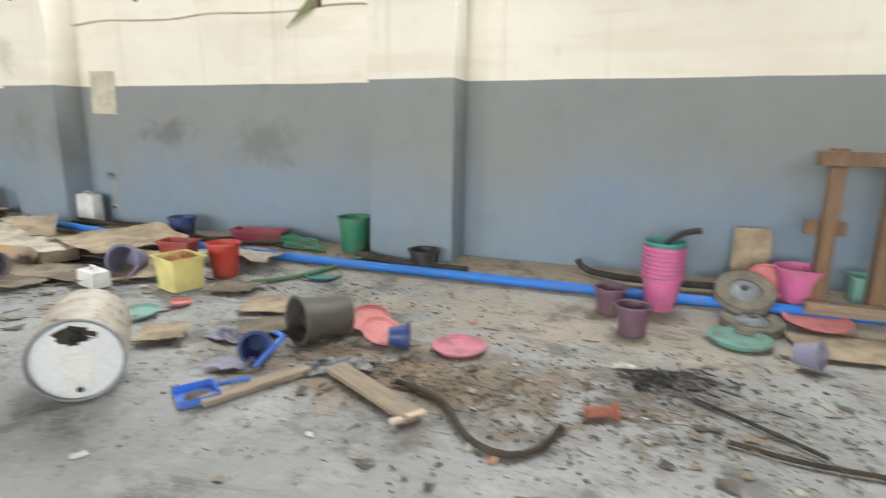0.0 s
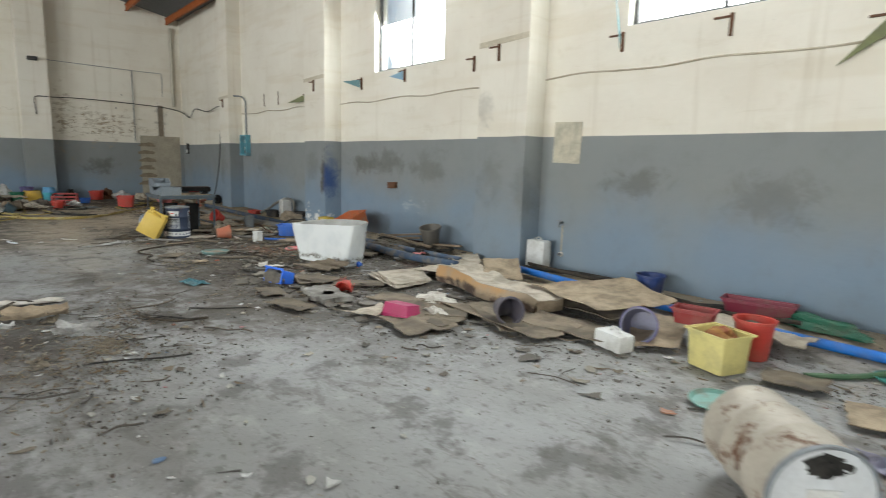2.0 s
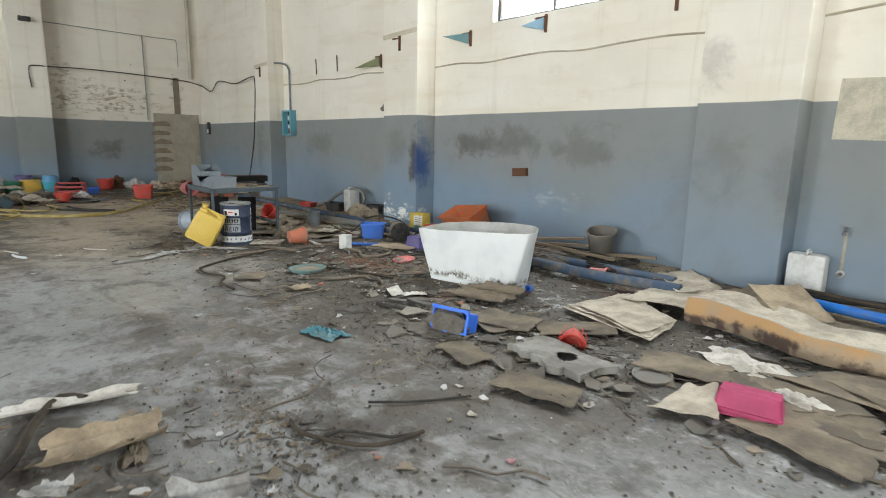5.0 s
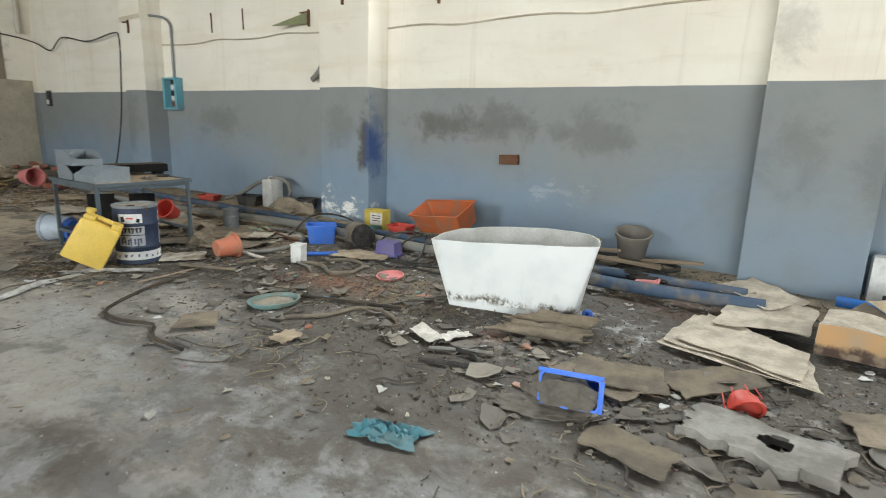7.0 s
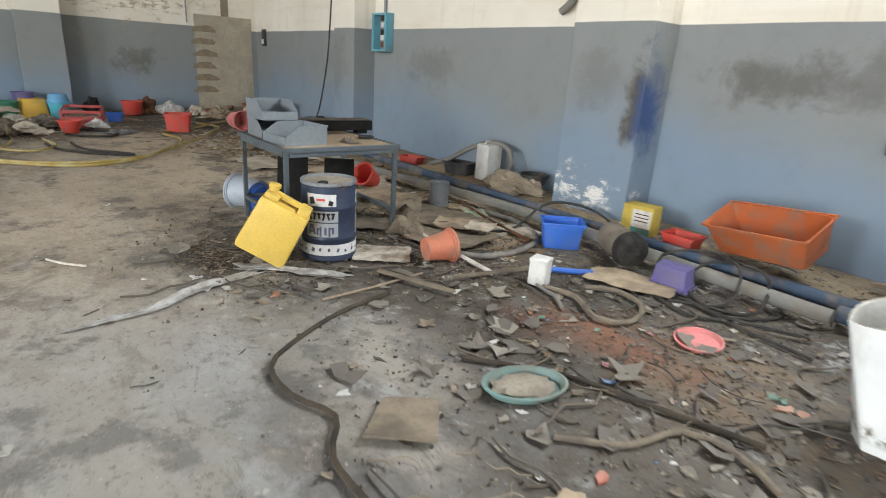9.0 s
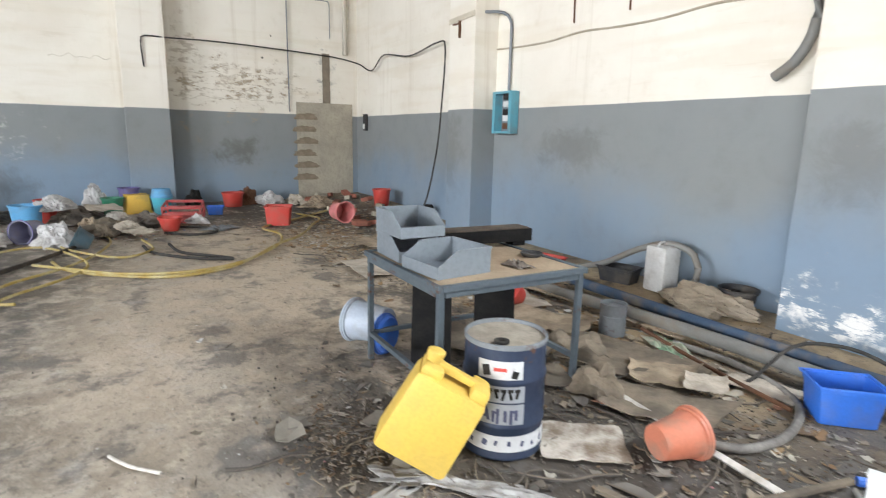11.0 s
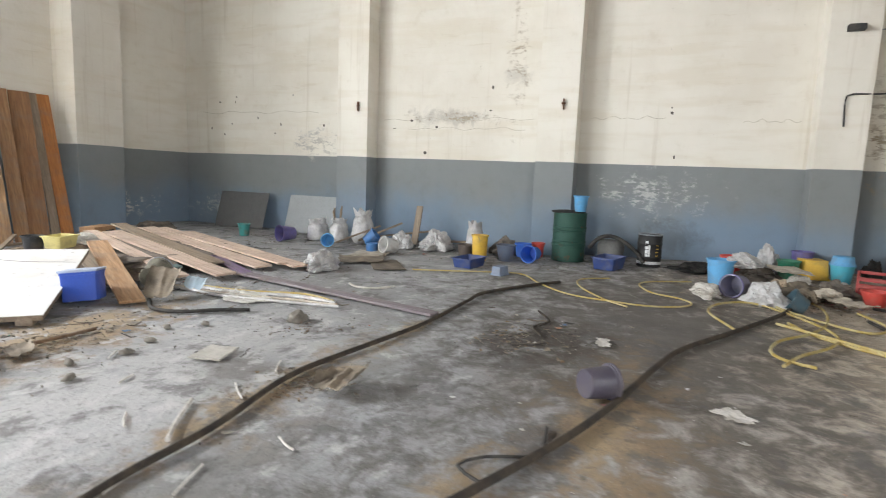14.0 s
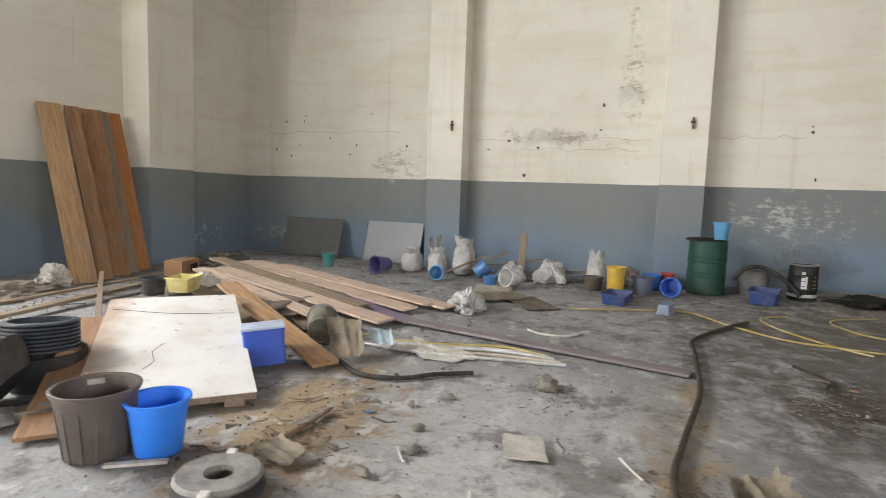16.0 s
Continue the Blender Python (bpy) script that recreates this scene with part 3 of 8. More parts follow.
def ground_z(x, y):
    """The floor: flat, with dirt banked up towards the north and west walls."""
    n = 0.13 * smooth_step(y, 4.55, 5.25)
    w = 0.10 * smooth_step(-x, 20.6, 22.4) * smooth_step(y, -4.0, 1.0)
    heap = 0.2 * smooth_step(-x, 18.6, 20.6) * smooth_step(y, 3.7, 5.0)
    return max(n, w, heap)


def put(x, y, rz=0, dz=0.0, rx=0, ry=0):
    return pose(x, y, ground_z(x, y) + dz, rx, ry, rz)

# the hall: x from -22.75 (west) to 6, y from -13.19 (south) to 5.59 (north)
X0, X1, Y0, Y1 = -22.75, 6.0, -13.19, 5.59
# the third window is unseen, added at the same spacing for its light
WINDOWS = [(-11.137, -9.21), (-5.996, -3.956), (-0.8, 1.2)]
SILL, HEAD = 3.08, 4.78
NORTH_EAVE, SOUTH_EAVE, RIDGE_Y, RIDGE = 5.75, 6.35, -4.0, 7.6


def floor_mesh():
    bm = bmesh.new()
    nx, ny = 190, 124
    rows = []
    for j in range(ny + 1):
        y = Y0 - 0.3 + (Y1 - Y0 + 0.6) * j / ny
        row = []
        for i in range(nx + 1):
            x = X0 - 0.3 + (X1 - X0 + 0.6) * i / nx
            p = Vector((x * 1.1, y * 1.1, 0))
            wob = 0.5 + 0.5 * noise.noise(p)
            row.append(bm.verts.new((x, y, ground_z(x, y) - 0.012 * wob - 0.006 * abs(noise.noise(p * 4)))))
        rows.append(row)
    for a, b in zip(rows, rows[1:]):
        for i in range(nx):
            bm.faces.new((a[i], a[i + 1], b[i + 1], b[i]))
    return bm


tagged(part("floor", floor_mesh(), FLOOR), "dirty grey concrete floor with dust, soil and oil stains", "floor", kind="structure")
tagged(part("ground", box(90, 90, 0.2, -8, -4, -0.45), cloudy("yard_earth", (0.3, 0.26, 0.2), (0.22, 0.2, 0.16), 0.5)), "pale earth yard outside the hall", "ground", kind="structure")


def setting(name, bm, label, category, material=WALL):
    return tagged(part(name, bm, material, smooth=False), label, category, kind="structure")


T = 0.28
bits, edge = [], X0 - T
for a, b in sorted(WINDOWS):
    bits.append(box(a - edge, T, 7.6, (a + edge) / 2, Y1 + T / 2, -0.3))
    bits.append(box(b - a, T, SILL + 0.3, (a + b) / 2, Y1 + T / 2, -0.3))
    bits.append(box(b - a, T, 7.3 - HEAD, (a + b) / 2, Y1 + T / 2, HEAD))
    edge = b
bits.append(box(X1 + T - edge, T, 7.6, (X1 + T + edge) / 2, Y1 + T / 2, -0.3))
setting("wall_north", join(*bits), "plastered wall painted cream above blue-grey, sooty and scuffed", "wall")
setting("wall_west", box(T, Y1 - Y0, 8.2, X0 - T / 2, (Y0 + Y1) / 2, -0.3), "plastered wall painted cream above blue-grey, flaking in places", "wall")
bits, edge = [], X0 - T
# openings assumed out of view, cut for the added south lamps
for a, b, lo, hi in ((-15.5, -10.9, 3.4, 5.6), (-6.0, 0.0, -0.3, 4.2), (0.6, 5.2, 3.4, 5.6)):
    bits.append(box(a - edge, T, 8.2, (a + edge) / 2, Y0 - T / 2, -0.3))
    if lo > 0:
        bits.append(box(b - a, T, lo + 0.3, (a + b) / 2, Y0 - T / 2, -0.3))
    bits.append(box(b - a, T, 7.9 - hi, (a + b) / 2, Y0 - T / 2, hi))
    edge = b
bits.append(box(X1 + T - edge, T, 8.2, (X1 + T + edge) / 2, Y0 - T / 2, -0.3))
setting("wall_south", join(*bits), "plastered wall painted cream above blue-grey", "wall")
setting("wall_east", box(T, Y1 - Y0, 8.2, X1 + T / 2, (Y0 + Y1) / 2, -0.3), "plastered wall painted cream above blue-grey", "wall")

# pillars
for k, (a, b) in enumerate([(-2.82, -1.94), (-8.02, -7.14), (-13.19, -12.33), (-18.15, -17.48), (2.4, 3.28)]):
    setting("pillar_north_%d" % (k + 1), box(b - a, 0.372, 6.6, (a + b) / 2, Y1 - 0.184, -0.3, 0.012), "square wall pillar painted cream above blue-grey", "pillar")
for k, (a, b) in enumerate([(1.147, 1.855), (-3.547, -2.782), (-8.154, -7.37)]):
    setting("pillar_west_%d" % (k + 1), box(0.482, b - a, 7.9, X0 + 0.237, (a + b) / 2, -0.3, 0.012), "square wall pillar painted cream above blue-grey", "pillar")
for k, x in enumerate((-19.8, -14.4)):
    setting("pillar_south_%d" % (k + 1), box(1.08, 0.662, 7.0, x, Y0 + 0.327, -0.3, 0.012), "broad wall pillar painted cream above blue-grey", "pillar")


def roof_mesh():
    """Corrugated sheets on two slopes, meeting at the ridge."""
    bm = bmesh.new()
    n = int((X1 - X0 + 1) / 0.09)
    for (ya, za), (yb, zb) in (((Y1 + 0.27, NORTH_EAVE - 0.05), (RIDGE_Y, RIDGE)), ((Y0 - 0.5, SOUTH_EAVE - 0.07), (RIDGE_Y, RIDGE))):
        last = None
        for i in range(n + 1):
            x, w = X0 - 0.5 + i * 0.09, 0.02 * (i % 2)
            pair = (bm.verts.new((x, ya, za + w + 0.12)), bm.verts.new((x, yb, zb + w + 0.12)))
            if last:
                bm.faces.new((last[0], pair[0], pair[1], last[1]))
            last = pair
    return bm


setting("ceiling", roof_mesh(), "grey corrugated roof sheets over the hall", "roof", ROOF)
for k in range(8):
    y = 5.2 - 1.15 * k
    z = NORTH_EAVE + (RIDGE - NORTH_EAVE) * (Y1 - y) / (Y1 - RIDGE_Y) - 0.11
    setting("roof_purlin_%d" % (k + 1), join(box(X1 - X0, 0.012, 0.16, (X0 + X1) / 2, y, z), box(X1 - X0, 0.07, 0.012, (X0 + X1) / 2, y, z - 0.014),
                                             box(X1 - X0, 0.07, 0.012, (X0 + X1) / 2, y, z + 0.161)), "orange-primed steel roof beam", "beam", BEAM)

# windows
GLASS = Nodes("window_glass", 0.15)
GLASS.b.inputs["Transmission Weight"].default_value = 1.0
GLASS = GLASS.done((0.9, 0.93, 0.95))
for k, (a, b) in enumerate(WINDOWS):
    w = thing("window_%d" % (k + 1), "high two-light window in a dark steel frame", "window", pose((a + b) / 2, Y1 + 0.13, SILL), kind="structure")
    ww, hh = b - a, HEAD - SILL
    part("window_frame", join(box(ww, 0.05, 0.045, 0, 0, 0.0), box(ww, 0.05, 0.045, 0, 0, hh - 0.045), box(0.045, 0.05, hh - 0.092, -ww / 2 + 0.0225, 0, 0.046),
                              box(0.045, 0.05, hh - 0.092, ww / 2 - 0.0225, 0, 0.046)), FRAME_PAINT, w, smooth=False)
    part("mullion", box(0.03, 0.045, hh - 0.094, 0, 0, 0.047), FRAME_PAINT, w, smooth=False)
    for s in (-1, 1):
        pane = part("pane", box(ww / 2 - 0.066, 0.005, hh - 0.096, s * (ww / 4 - 0.003), 0, 0.048), GLASS, w, smooth=False)
        pane.visible_shadow = False
    part("window_sill", box(ww - 0.004, 0.10, 0.02, 0, -0.078, -0.016), cloudy("blue_flaking_sill", (0.25, 0.33, 0.42), (0.5, 0.5, 0.48), 9), w, "flaking blue-grey sill", smooth=False)

HAZE = bpy.data.materials.new("bright_hazy_sky")
HAZE.use_nodes = True
HAZE.node_tree.nodes["Principled BSDF"].inputs["Emission Color"].default_value = (0.95, 0.98, 1, 1)
HAZE.node_tree.nodes["Principled BSDF"].inputs["Emission Strength"].default_value = 2.2
tagged(part("backdrop", box(70, 0.1, 30, -8, 30, -0.2), HAZE, smooth=False), "bright hazy sky seen through the high windows", "sky", kind="structure")

# ---- kinds of things ----
def pot_profile(rt, rb, h, t=0.005, lip=0.008):
    return [(0, 0), (rb * 0.96, 0), (rb, 0.006), (rt - lip * 0.3, h - 0.03), (rt + lip, h - 0.028), (rt + lip, h - 0.002), (rt + lip * 0.5, h), (rt - t, h - 0.002),
            (rb - t, 0.012), (0, 0.012)]


def pot(label, color, m, rt=0.14, rb=0.11, h=0.24, name="flower_pot", category="pot", handle=False, content=None, group="", sy=1.0, rim=None):
    """A tapered plastic pot or bucket with its lip, and a wire handle where it has one."""
    ob = thing(name, label, category, m, group)
    part("body", lathe(pot_profile(rt, rb, h), 28, 1, sy), color, ob)
    ring = lathe([(rt + 0.009, h - 0.016), (rt + 0.016, h - 0.012), (rt + 0.016, h + 0.002), (rt + 0.008, h + 0.004), (rt + 0.009, h - 0.016)], 28, 1, sy)
    part("rim", ring, rim or color, ob)
    if handle:
        pts = [(rt * 1.06 * math.cos(a), 0.02 + 0.035 * math.sin(a), h - 0.02 - rt * 0.9 * math.sin(a)) for a in (math.pi * k / 10 for k in range(11))]
        wire = part("handle", tube(pts, 0.0035, 6), STEEL, ob, "wire handle")
        part("grip", tube(pts[4:7], 0.009, 8), WHITE, wire, "plastic grip")
    if content:
        part("content", shift(lump(2 * rb, 2 * rb * sy, h * 0.35, 0.3, 2.5, 3), pose(0, 0, h * 0.55)), content, ob, "dirt, scraps or dark filling inside")
    return ob


def plate(label, color, m, r=0.17, h=0.025, sy=1.0, group="pot saucers"):
    ob = thing("saucer", label, "saucer", m, group)
    part("dish", lathe([(0, 0), (r * 0.86, 0), (r * 0.97, h * 0.8), (r * 0.96, h), (r * 0.84, 0.007), (0, 0.007)], 32, 1, sy), color, ob)
    part("rim", lathe([(r * 0.955, h * 0.8), (r * 1.02, h * 0.85), (r * 1.02, h + 0.003), (r * 0.95, h + 0.004), (r * 0.955, h * 0.8)], 32, 1, sy), color, ob)
    return ob


def tub(label, color, m, w=0.4, d=0.3, h=0.2, taper=0.88, name="plastic_tub", category="tub", content=None, group=""):
    ob = thing(name, label, category, m, group)
    part("body", tray(w, d, h, taper), color, ob)
    rim = join(box(w + 0.03, 0.012, 0.014, 0, d / 2 + 0.009, h - 0.004, 0.003), box(w + 0.03, 0.012, 0.014, 0, -d / 2 - 0.009, h - 0.004, 0.003),
               box(0.012, d + 0.004, 0.014, w / 2 + 0.009, 0, h - 0.004, 0.003), box(0.012, d + 0.004, 0.014, -w / 2 - 0.009, 0, h - 0.004, 0.003))
    part("rim", rim, color, ob)
    if content:
        part("content", shift(lump(w * 0.85, d * 0.85, h * 0.6, 0.35, 2.5, 5), pose(0, 0, h * 0.5)), content, ob, "scraps heaped inside")
    return ob


def slatted_crate(label, color, m, w=0.6, d=0.4, h=0.25):
    ob = thing("slatted_crate", label, "crate", m)
    part("base", box(w * 0.97, d * 0.97, 0.012, 0, 0, 0, 0.003), color, ob)
    for sx in (-1, 1):
        for sy in (-1, 1):
            part("corner_post", box(0.03, 0.03, h - 0.012, sx * (w / 2 - 0.015), sy * (d / 2 - 0.015), 0.0125, 0.004), color, ob)
    for k in range(3):
        z = 0.03 + k * (h - 0.07) / 2
        for s in (-1, 1):
            part("slat", box(w - 0.062, 0.01, 0.045, 0, s * (d / 2 - 0.012), z, 0.002), color, ob)
            part("slat", box(0.01, d - 0.062, 0.045, s * (w / 2 - 0.012), 0, z, 0.002), color, ob)
    return ob


def steel_drum(name, label, m, r, h, body, lid, hoops=(0.34, 0.66), bung=True, group="", sealed=True):
    """A drum standing on its base, with chimes, hoops, lid and bung."""
    ob = thing(name, label, "drum", m, group)
    prof = [(0, 0.012), (r * 0.97, 0.012), (r, 0.0), (r * 1.02, 0.004), (r * 1.02, 0.02), (r, 0.026)]
    for f in hoops:
        prof += [(r, h * f - 0.02), (r * 1.035, h * f - 0.008), (r * 1.035, h * f + 0.008), (r, h * f + 0.02)]
    if sealed:
        prof += [(r, h - 0.028)]
    else:
        prof += [(r, h - 0.01), (r * 1.025, h - 0.006), (r * 1.025, h), (r * 0.985, h), (r * 0.985, 0.05), (0, 0.05)]
    part("shell", lathe(prof, 40), body, ob)
    if sealed:
        part("chime", lathe([(r * 0.99, h - 0.027), (r * 1.025, h - 0.025), (r * 1.03, h - 0.004), (r * 1.0, h), (r * 0.97, h - 0.003), (r * 0.965, h - 0.02)], 40), STEEL, ob)
        top = part("lid", lathe([(0, h - 0.018), (r * 0.6, h - 0.016), (r * 0.964, h - 0.02)], 40), lid, ob)
        if bung:
            part("bung", shift(lathe([(0.024, 0), (0.036, 0.002), (0.036, 0.014), (0.022, 0.016), (0.02, 0.004), (0, 0.004)], 16), pose(r * 0.62, 0, h - 0.017)), DARK, top, "black open bung hole")
    return ob


def card(label, m, w, d, material=CARD, bend=0.03, seed=0, thick=0.006, name="cardboard_sheet", fold=0.0, category="cardboard", ragged=0.012, group="cardboard sheets"):
    """A torn flat sheet that lies on the floor, warped, with a raised fold where it has one."""
    off = Vector((seed * 1.7, seed * 0.9, 0))

    def shape(u, v):
        z = bend * (0.5 + 0.5 * noise.noise(Vector((u * 1.6, v * 1.6, 0)) + off)) + bend * 0.35 * (0.5 + 0.5 * noise.noise(Vector((u * 5, v * 5, 1)) + off))
        crease = 0.25 * bend * abs(math.sin(3.1 * u + seed)) + 0.012 * abs(noise.noise(Vector((u * 9, v * 2, 3)) + off))
        return 0.004 + z + crease + fold * max(0, u - 0.1) ** 1.5 * d

    ob = part(name, sheet(w, d, thick, shape, 14, 10, ragged, seed), material)
    ob.matrix_world = m
    return tagged(ob, label, category, group)


def flap(label, corners, material=CARD, curl=0.02, seed=0, thick=0.006, name="cardboard_sheet", category="cardboard", group="cardboard sheets", ragged=0.03):
    """A stiff sheet between four corners (x, y, height over the floor), with a crease and slightly torn edges."""
    pts = [Vector((x, y, ground_z(x, y) + z)) for x, y, z in corners]
    mid = sum(pts, Vector()) / 4
    off = Vector((seed * 1.3, seed * 0.7, 0))
    bm = sheet(2, 2, 0.0, lambda u, v: 0.0, 16, 12, ragged, seed)
    for v in bm.verts:
        u, w = (v.co.x + 1) / 2, (v.co.y + 1) / 2
        p = (1 - w) * ((1 - u) * pts[0] + u * pts[1]) + w * ((1 - u) * pts[3] + u * pts[2])
        wave = curl * (0.5 + 0.5 * noise.noise(Vector((u * 2.5, w * 2.5, 0)) + off)) + 0.3 * curl * noise.noise(Vector((u * 8, w * 8, 3)) + off)
        edge = curl * 1.2 * max(0, abs(2 * u - 1) - 0.75) * (1 + noise.noise(Vector((w * 3, seed, 1)))) * 4
        v.co = p - mid + Vector((0, 0, 0.005 + max(0, wave) + max(0, edge) * 0.6 + curl * 0.8 * max(0, 0.12 - abs(u - 0.45 - 0.1 * w)) * 4))
    for k, v in enumerate(bm.verts):
        if k % 2 == 0:
            v.co.z += thick
    ob = part(name, bm, material)
    ob.matrix_world = Matrix.Translation(mid)
    return tagged(ob, label, category, group)


def rag(label, m, w, d, h, material=RAG, seed=0, name="crumpled_rag", category="rag"):
    """Cloth or film: a crumpled heap where it stands up, a trodden sheet where it lies flat."""
    off = Vector((seed * 2.3, seed, seed * 0.7))
    if h >= 0.1:
        bm = bmesh.new()
        bmesh.ops.create_icosphere(bm, subdivisions=5, radius=1)
        for v in bm.verts:
            p = v.co.copy()
            big = noise.noise(p * 1.5 + off)
            crease = abs(noise.noise(p * 3.0 + off * 2 + Vector((big, big, 0)))) + 0.5 * abs(noise.noise(p * 7.0 + off))
            q = p * (0.95 + 0.45 * big - 0.3 * crease)
            q.z = max(q.z, -0.3)
            spread = 1 + 0.45 * smooth_step(-q.z, -0.5, 0.3) * (0.6 + noise.noise(Vector((p.x * 2, p.y * 2, 7)) + off))
            v.co = Vector((q.x * w * 0.45 * spread, q.y * d * 0.45 * spread, (q.z + 0.3) * h / 1.25))
    else:
        def shape(u, v):
            f = max(0, 1 - (u * u + v * v) * 0.6)
            fold = abs(noise.noise(Vector((u * 2.5, v * 2.5, 2)) + off)) + 0.5 * abs(noise.noise(Vector((u * 7, v * 7, 5)) + off))
            return 0.003 + h * f * 0.9 * fold

        bm = sheet(w, d, 0.003, shape, 30, 18, min(w, d) * 0.03, seed)
        for v in bm.verts:
            a = math.atan2(v.co.y / d, v.co.x / w)
            k = 0.85 + 0.4 * noise.noise(Vector((math.cos(a) * 1.7, math.sin(a) * 1.7, seed * 0.37)))
            v.co.x, v.co.y = v.co.x * k, v.co.y * k + d * 0.5 * noise.noise(Vector((v.co.x * 2.2, seed, 0)))
    ob = part(name, bm, material)
    ob.matrix_world = m
    return tagged(ob, label, category)


def sack(label, m, w, d, h, material=FILM, seed=0, name="full_sack"):
    ob = thing(name, label, "sack", m, "sacks against the wall")
    bm = bmesh.new()
    bmesh.ops.create_icosphere(bm, subdivisions=4, radius=1)
    off = Vector((seed * 3.1, seed * 1.7, seed))
    for v in bm.verts:
        z = v.co.z
        flat = max(1e-4, math.hypot(v.co.x, v.co.y))
        side = min(1.0, flat ** 0.35) / flat
        q = Vector((v.co.x * side, v.co.y * side, math.copysign(abs(z) ** 0.8, z)))
        k = 1 + 0.09 * noise.fractal(v.co * 2.1 + off, 0.8, 2, 4)
        neck = (0.88 - 0.12 * smooth_step(z, 0.2, 0.95)) * (1.0 + 0.1 * smooth_step(-z, -0.1, 0.7)) + 0.05 * noise.noise(Vector((z * 3, v.co.x * 2, seed)))
        v.co = Vector((q.x * k * neck * w / 2, q.y * k * neck * d / 2, max(0, (q.z * 0.5 + 0.5) * h + 0.02 * k - 0.02)))
    part("body", bm, material, ob)
    lip = lathe([(w * 0.33, -h * 0.06), (w * 0.35, h * 0.06), (w * 0.40, h * 0.2), (w * 0.38, h * 0.2), (w * 0.33, h * 0.06), (w * 0.05, -0.02)], 32, 1, 0.8)
    for v in lip.verts:
        q = 0.5 + 0.8 * noise.noise(Vector((v.co.x * 7 / w, v.co.y * 7 / w, seed)))
        v.co.z *= 0.2 + 1.6 * max(0, q)
        v.co.x, v.co.y = v.co.x * (0.8 + 0.3 * q), v.co.y * (0.8 + 0.3 * q)
    part("mouth", shift(lip, pose(0, 0, h * 0.88, 6, -8)), material, ob, "torn open mouth")
    return ob


def beam_between(a, b, w, t, roll=0.0):
    """A plank's mesh between two points: its place, and its block along x."""
    a, b = Vector(a), Vector(b)
    x = (b - a).normalized()
    y = Vector((0, 0, 1)).cross(x).normalized()
    z = x.cross(y)
    m = Matrix((x, y, z)).transposed().to_4x4()
    m.translation = a
    return m @ pose(0, 0, 0, roll), box((b - a).length, w, t, (b - a).length / 2, 0, 0, min(t, w) * 0.12)


def plank(label, a, b, w=0.2, t=0.03, material=WOOD, name="plank", roll=0.0, group="loose planks"):
    m, bm = beam_between(a, b, w, t, roll)
    ob = part(name, bm, material, smooth=False)
    ob.matrix_world = m
    return tagged(ob, label, "plank", group)


def line(name, label, category, points, r, material, lift=None, seg=8, group="", step=0.08, hollow=False):
    """A hose, pipe or cable along floor points (x, y) or points (x, y, z)."""
    pts = [(p[0], p[1], (p[2] if len(p) > 2 else ground_z(p[0], p[1]) + (r if lift is None else lift))) for p in points]
    return tagged(part(name, tube(pts, r, seg, step, True, hollow), material), label, category, group)


# ---- along the north wall ----
line("water_pipe", "long bright blue plastic pipe lying along the wall", "pipe", [(-7.3, 5.02, 0.17), (-4.5, 4.9, 0.11), (-1.0, 4.88, 0.10), (4.6, 4.98, 0.11)], 0.042, PIPE_BLUE, None, 14, "pipes", 0.3)
line("water_pipe", "dusty dark blue plastic pipe along the wall", "pipe", [(-18.4, 4.85, 0.12), (-14.0, 4.83, 0.12), (-10.7, 4.85, 0.12), (-7.9, 4.86, 0.14)], 0.048, PIPE_DULL, None, 14, "pipes", 0.3)
line("water_pipe", "dusty grey plastic pipe along the wall", "pipe", [(-18.0, 4.42, 0.05), (-15.2, 4.52, 0.06), (-13.2, 4.66, 0.10), (-10.4, 4.63, 0.09)], 0.05, PIPE_GREY, None, 14, "pipes", 0.3)
line("water_pipe", "dull grey-blue plastic pipe end among rubbish", "pipe", [(-10.4, 4.72, 0.1), (-8.9, 4.60, 0.1), (-7.75, 4.66, 0.12)], 0.055, PIPE_DULL, None, 14, "pipes", 0.3)
line("thin_pipe", "thin rusty brown pipe lying beside cardboard", "pipe", [(-13.8, 4.5, 0.04), (-13.1, 4.3, 0.04), (-12.5, 4.2, 0.03)], 0.014, RUSTY)

m_lie = pose(-2.86, 2.10, 0.228, 0, 0, 0) @ Matrix.Rotation(radians(136), 4, "Z") @ Matrix.Rotation(radians(90), 4, "Y")
d0 = steel_drum("oil_drum", "dirty white steel drum lying on its side, rust-stained lid", m_lie @ pose(0, 0, 0.60, 180), 0.215, 0.60,
                painted_metal("stained_cream_steel", (0.42, 0.38, 0.32), 0.55, 0.5, 0.15), painted_metal("white_lid", (0.66, 0.68, 0.70), 0.1, 0.4, 0.1), (0.33, 0.67), False)
part("paper_label", box(0.17, 0.13, 0.002, 0.05, 0.0, 0.586), cloudy("old_label", (0.72, 0.72, 0.7), (0.6, 0.6, 0.58), 9), d0, "pale printed label", smooth=False)
part("bung", shift(lathe([(0, 0.0), (0.034, 0), (0.034, 0.012), (0.02, 0.014), (0.018, 0.006), (0, 0.006)], 16), pose(-0.12, 0.0, 0.584)), DARK, d0, "black oily bung hole")
part("bung", shift(lathe([(0, 0.0), (0.014, 0), (0.014, 0.008), (0, 0.009)], 12), pose(0.16, 0.0, 0.584)), DARK, d0, "small black cap")
part("oil_stain", shift(lump(0.10, 0.16, 0.004, 0.6, 3, 4), pose(-0.13, 0.0, 0.582)), DARK, d0, "black oil smear", smooth=True)


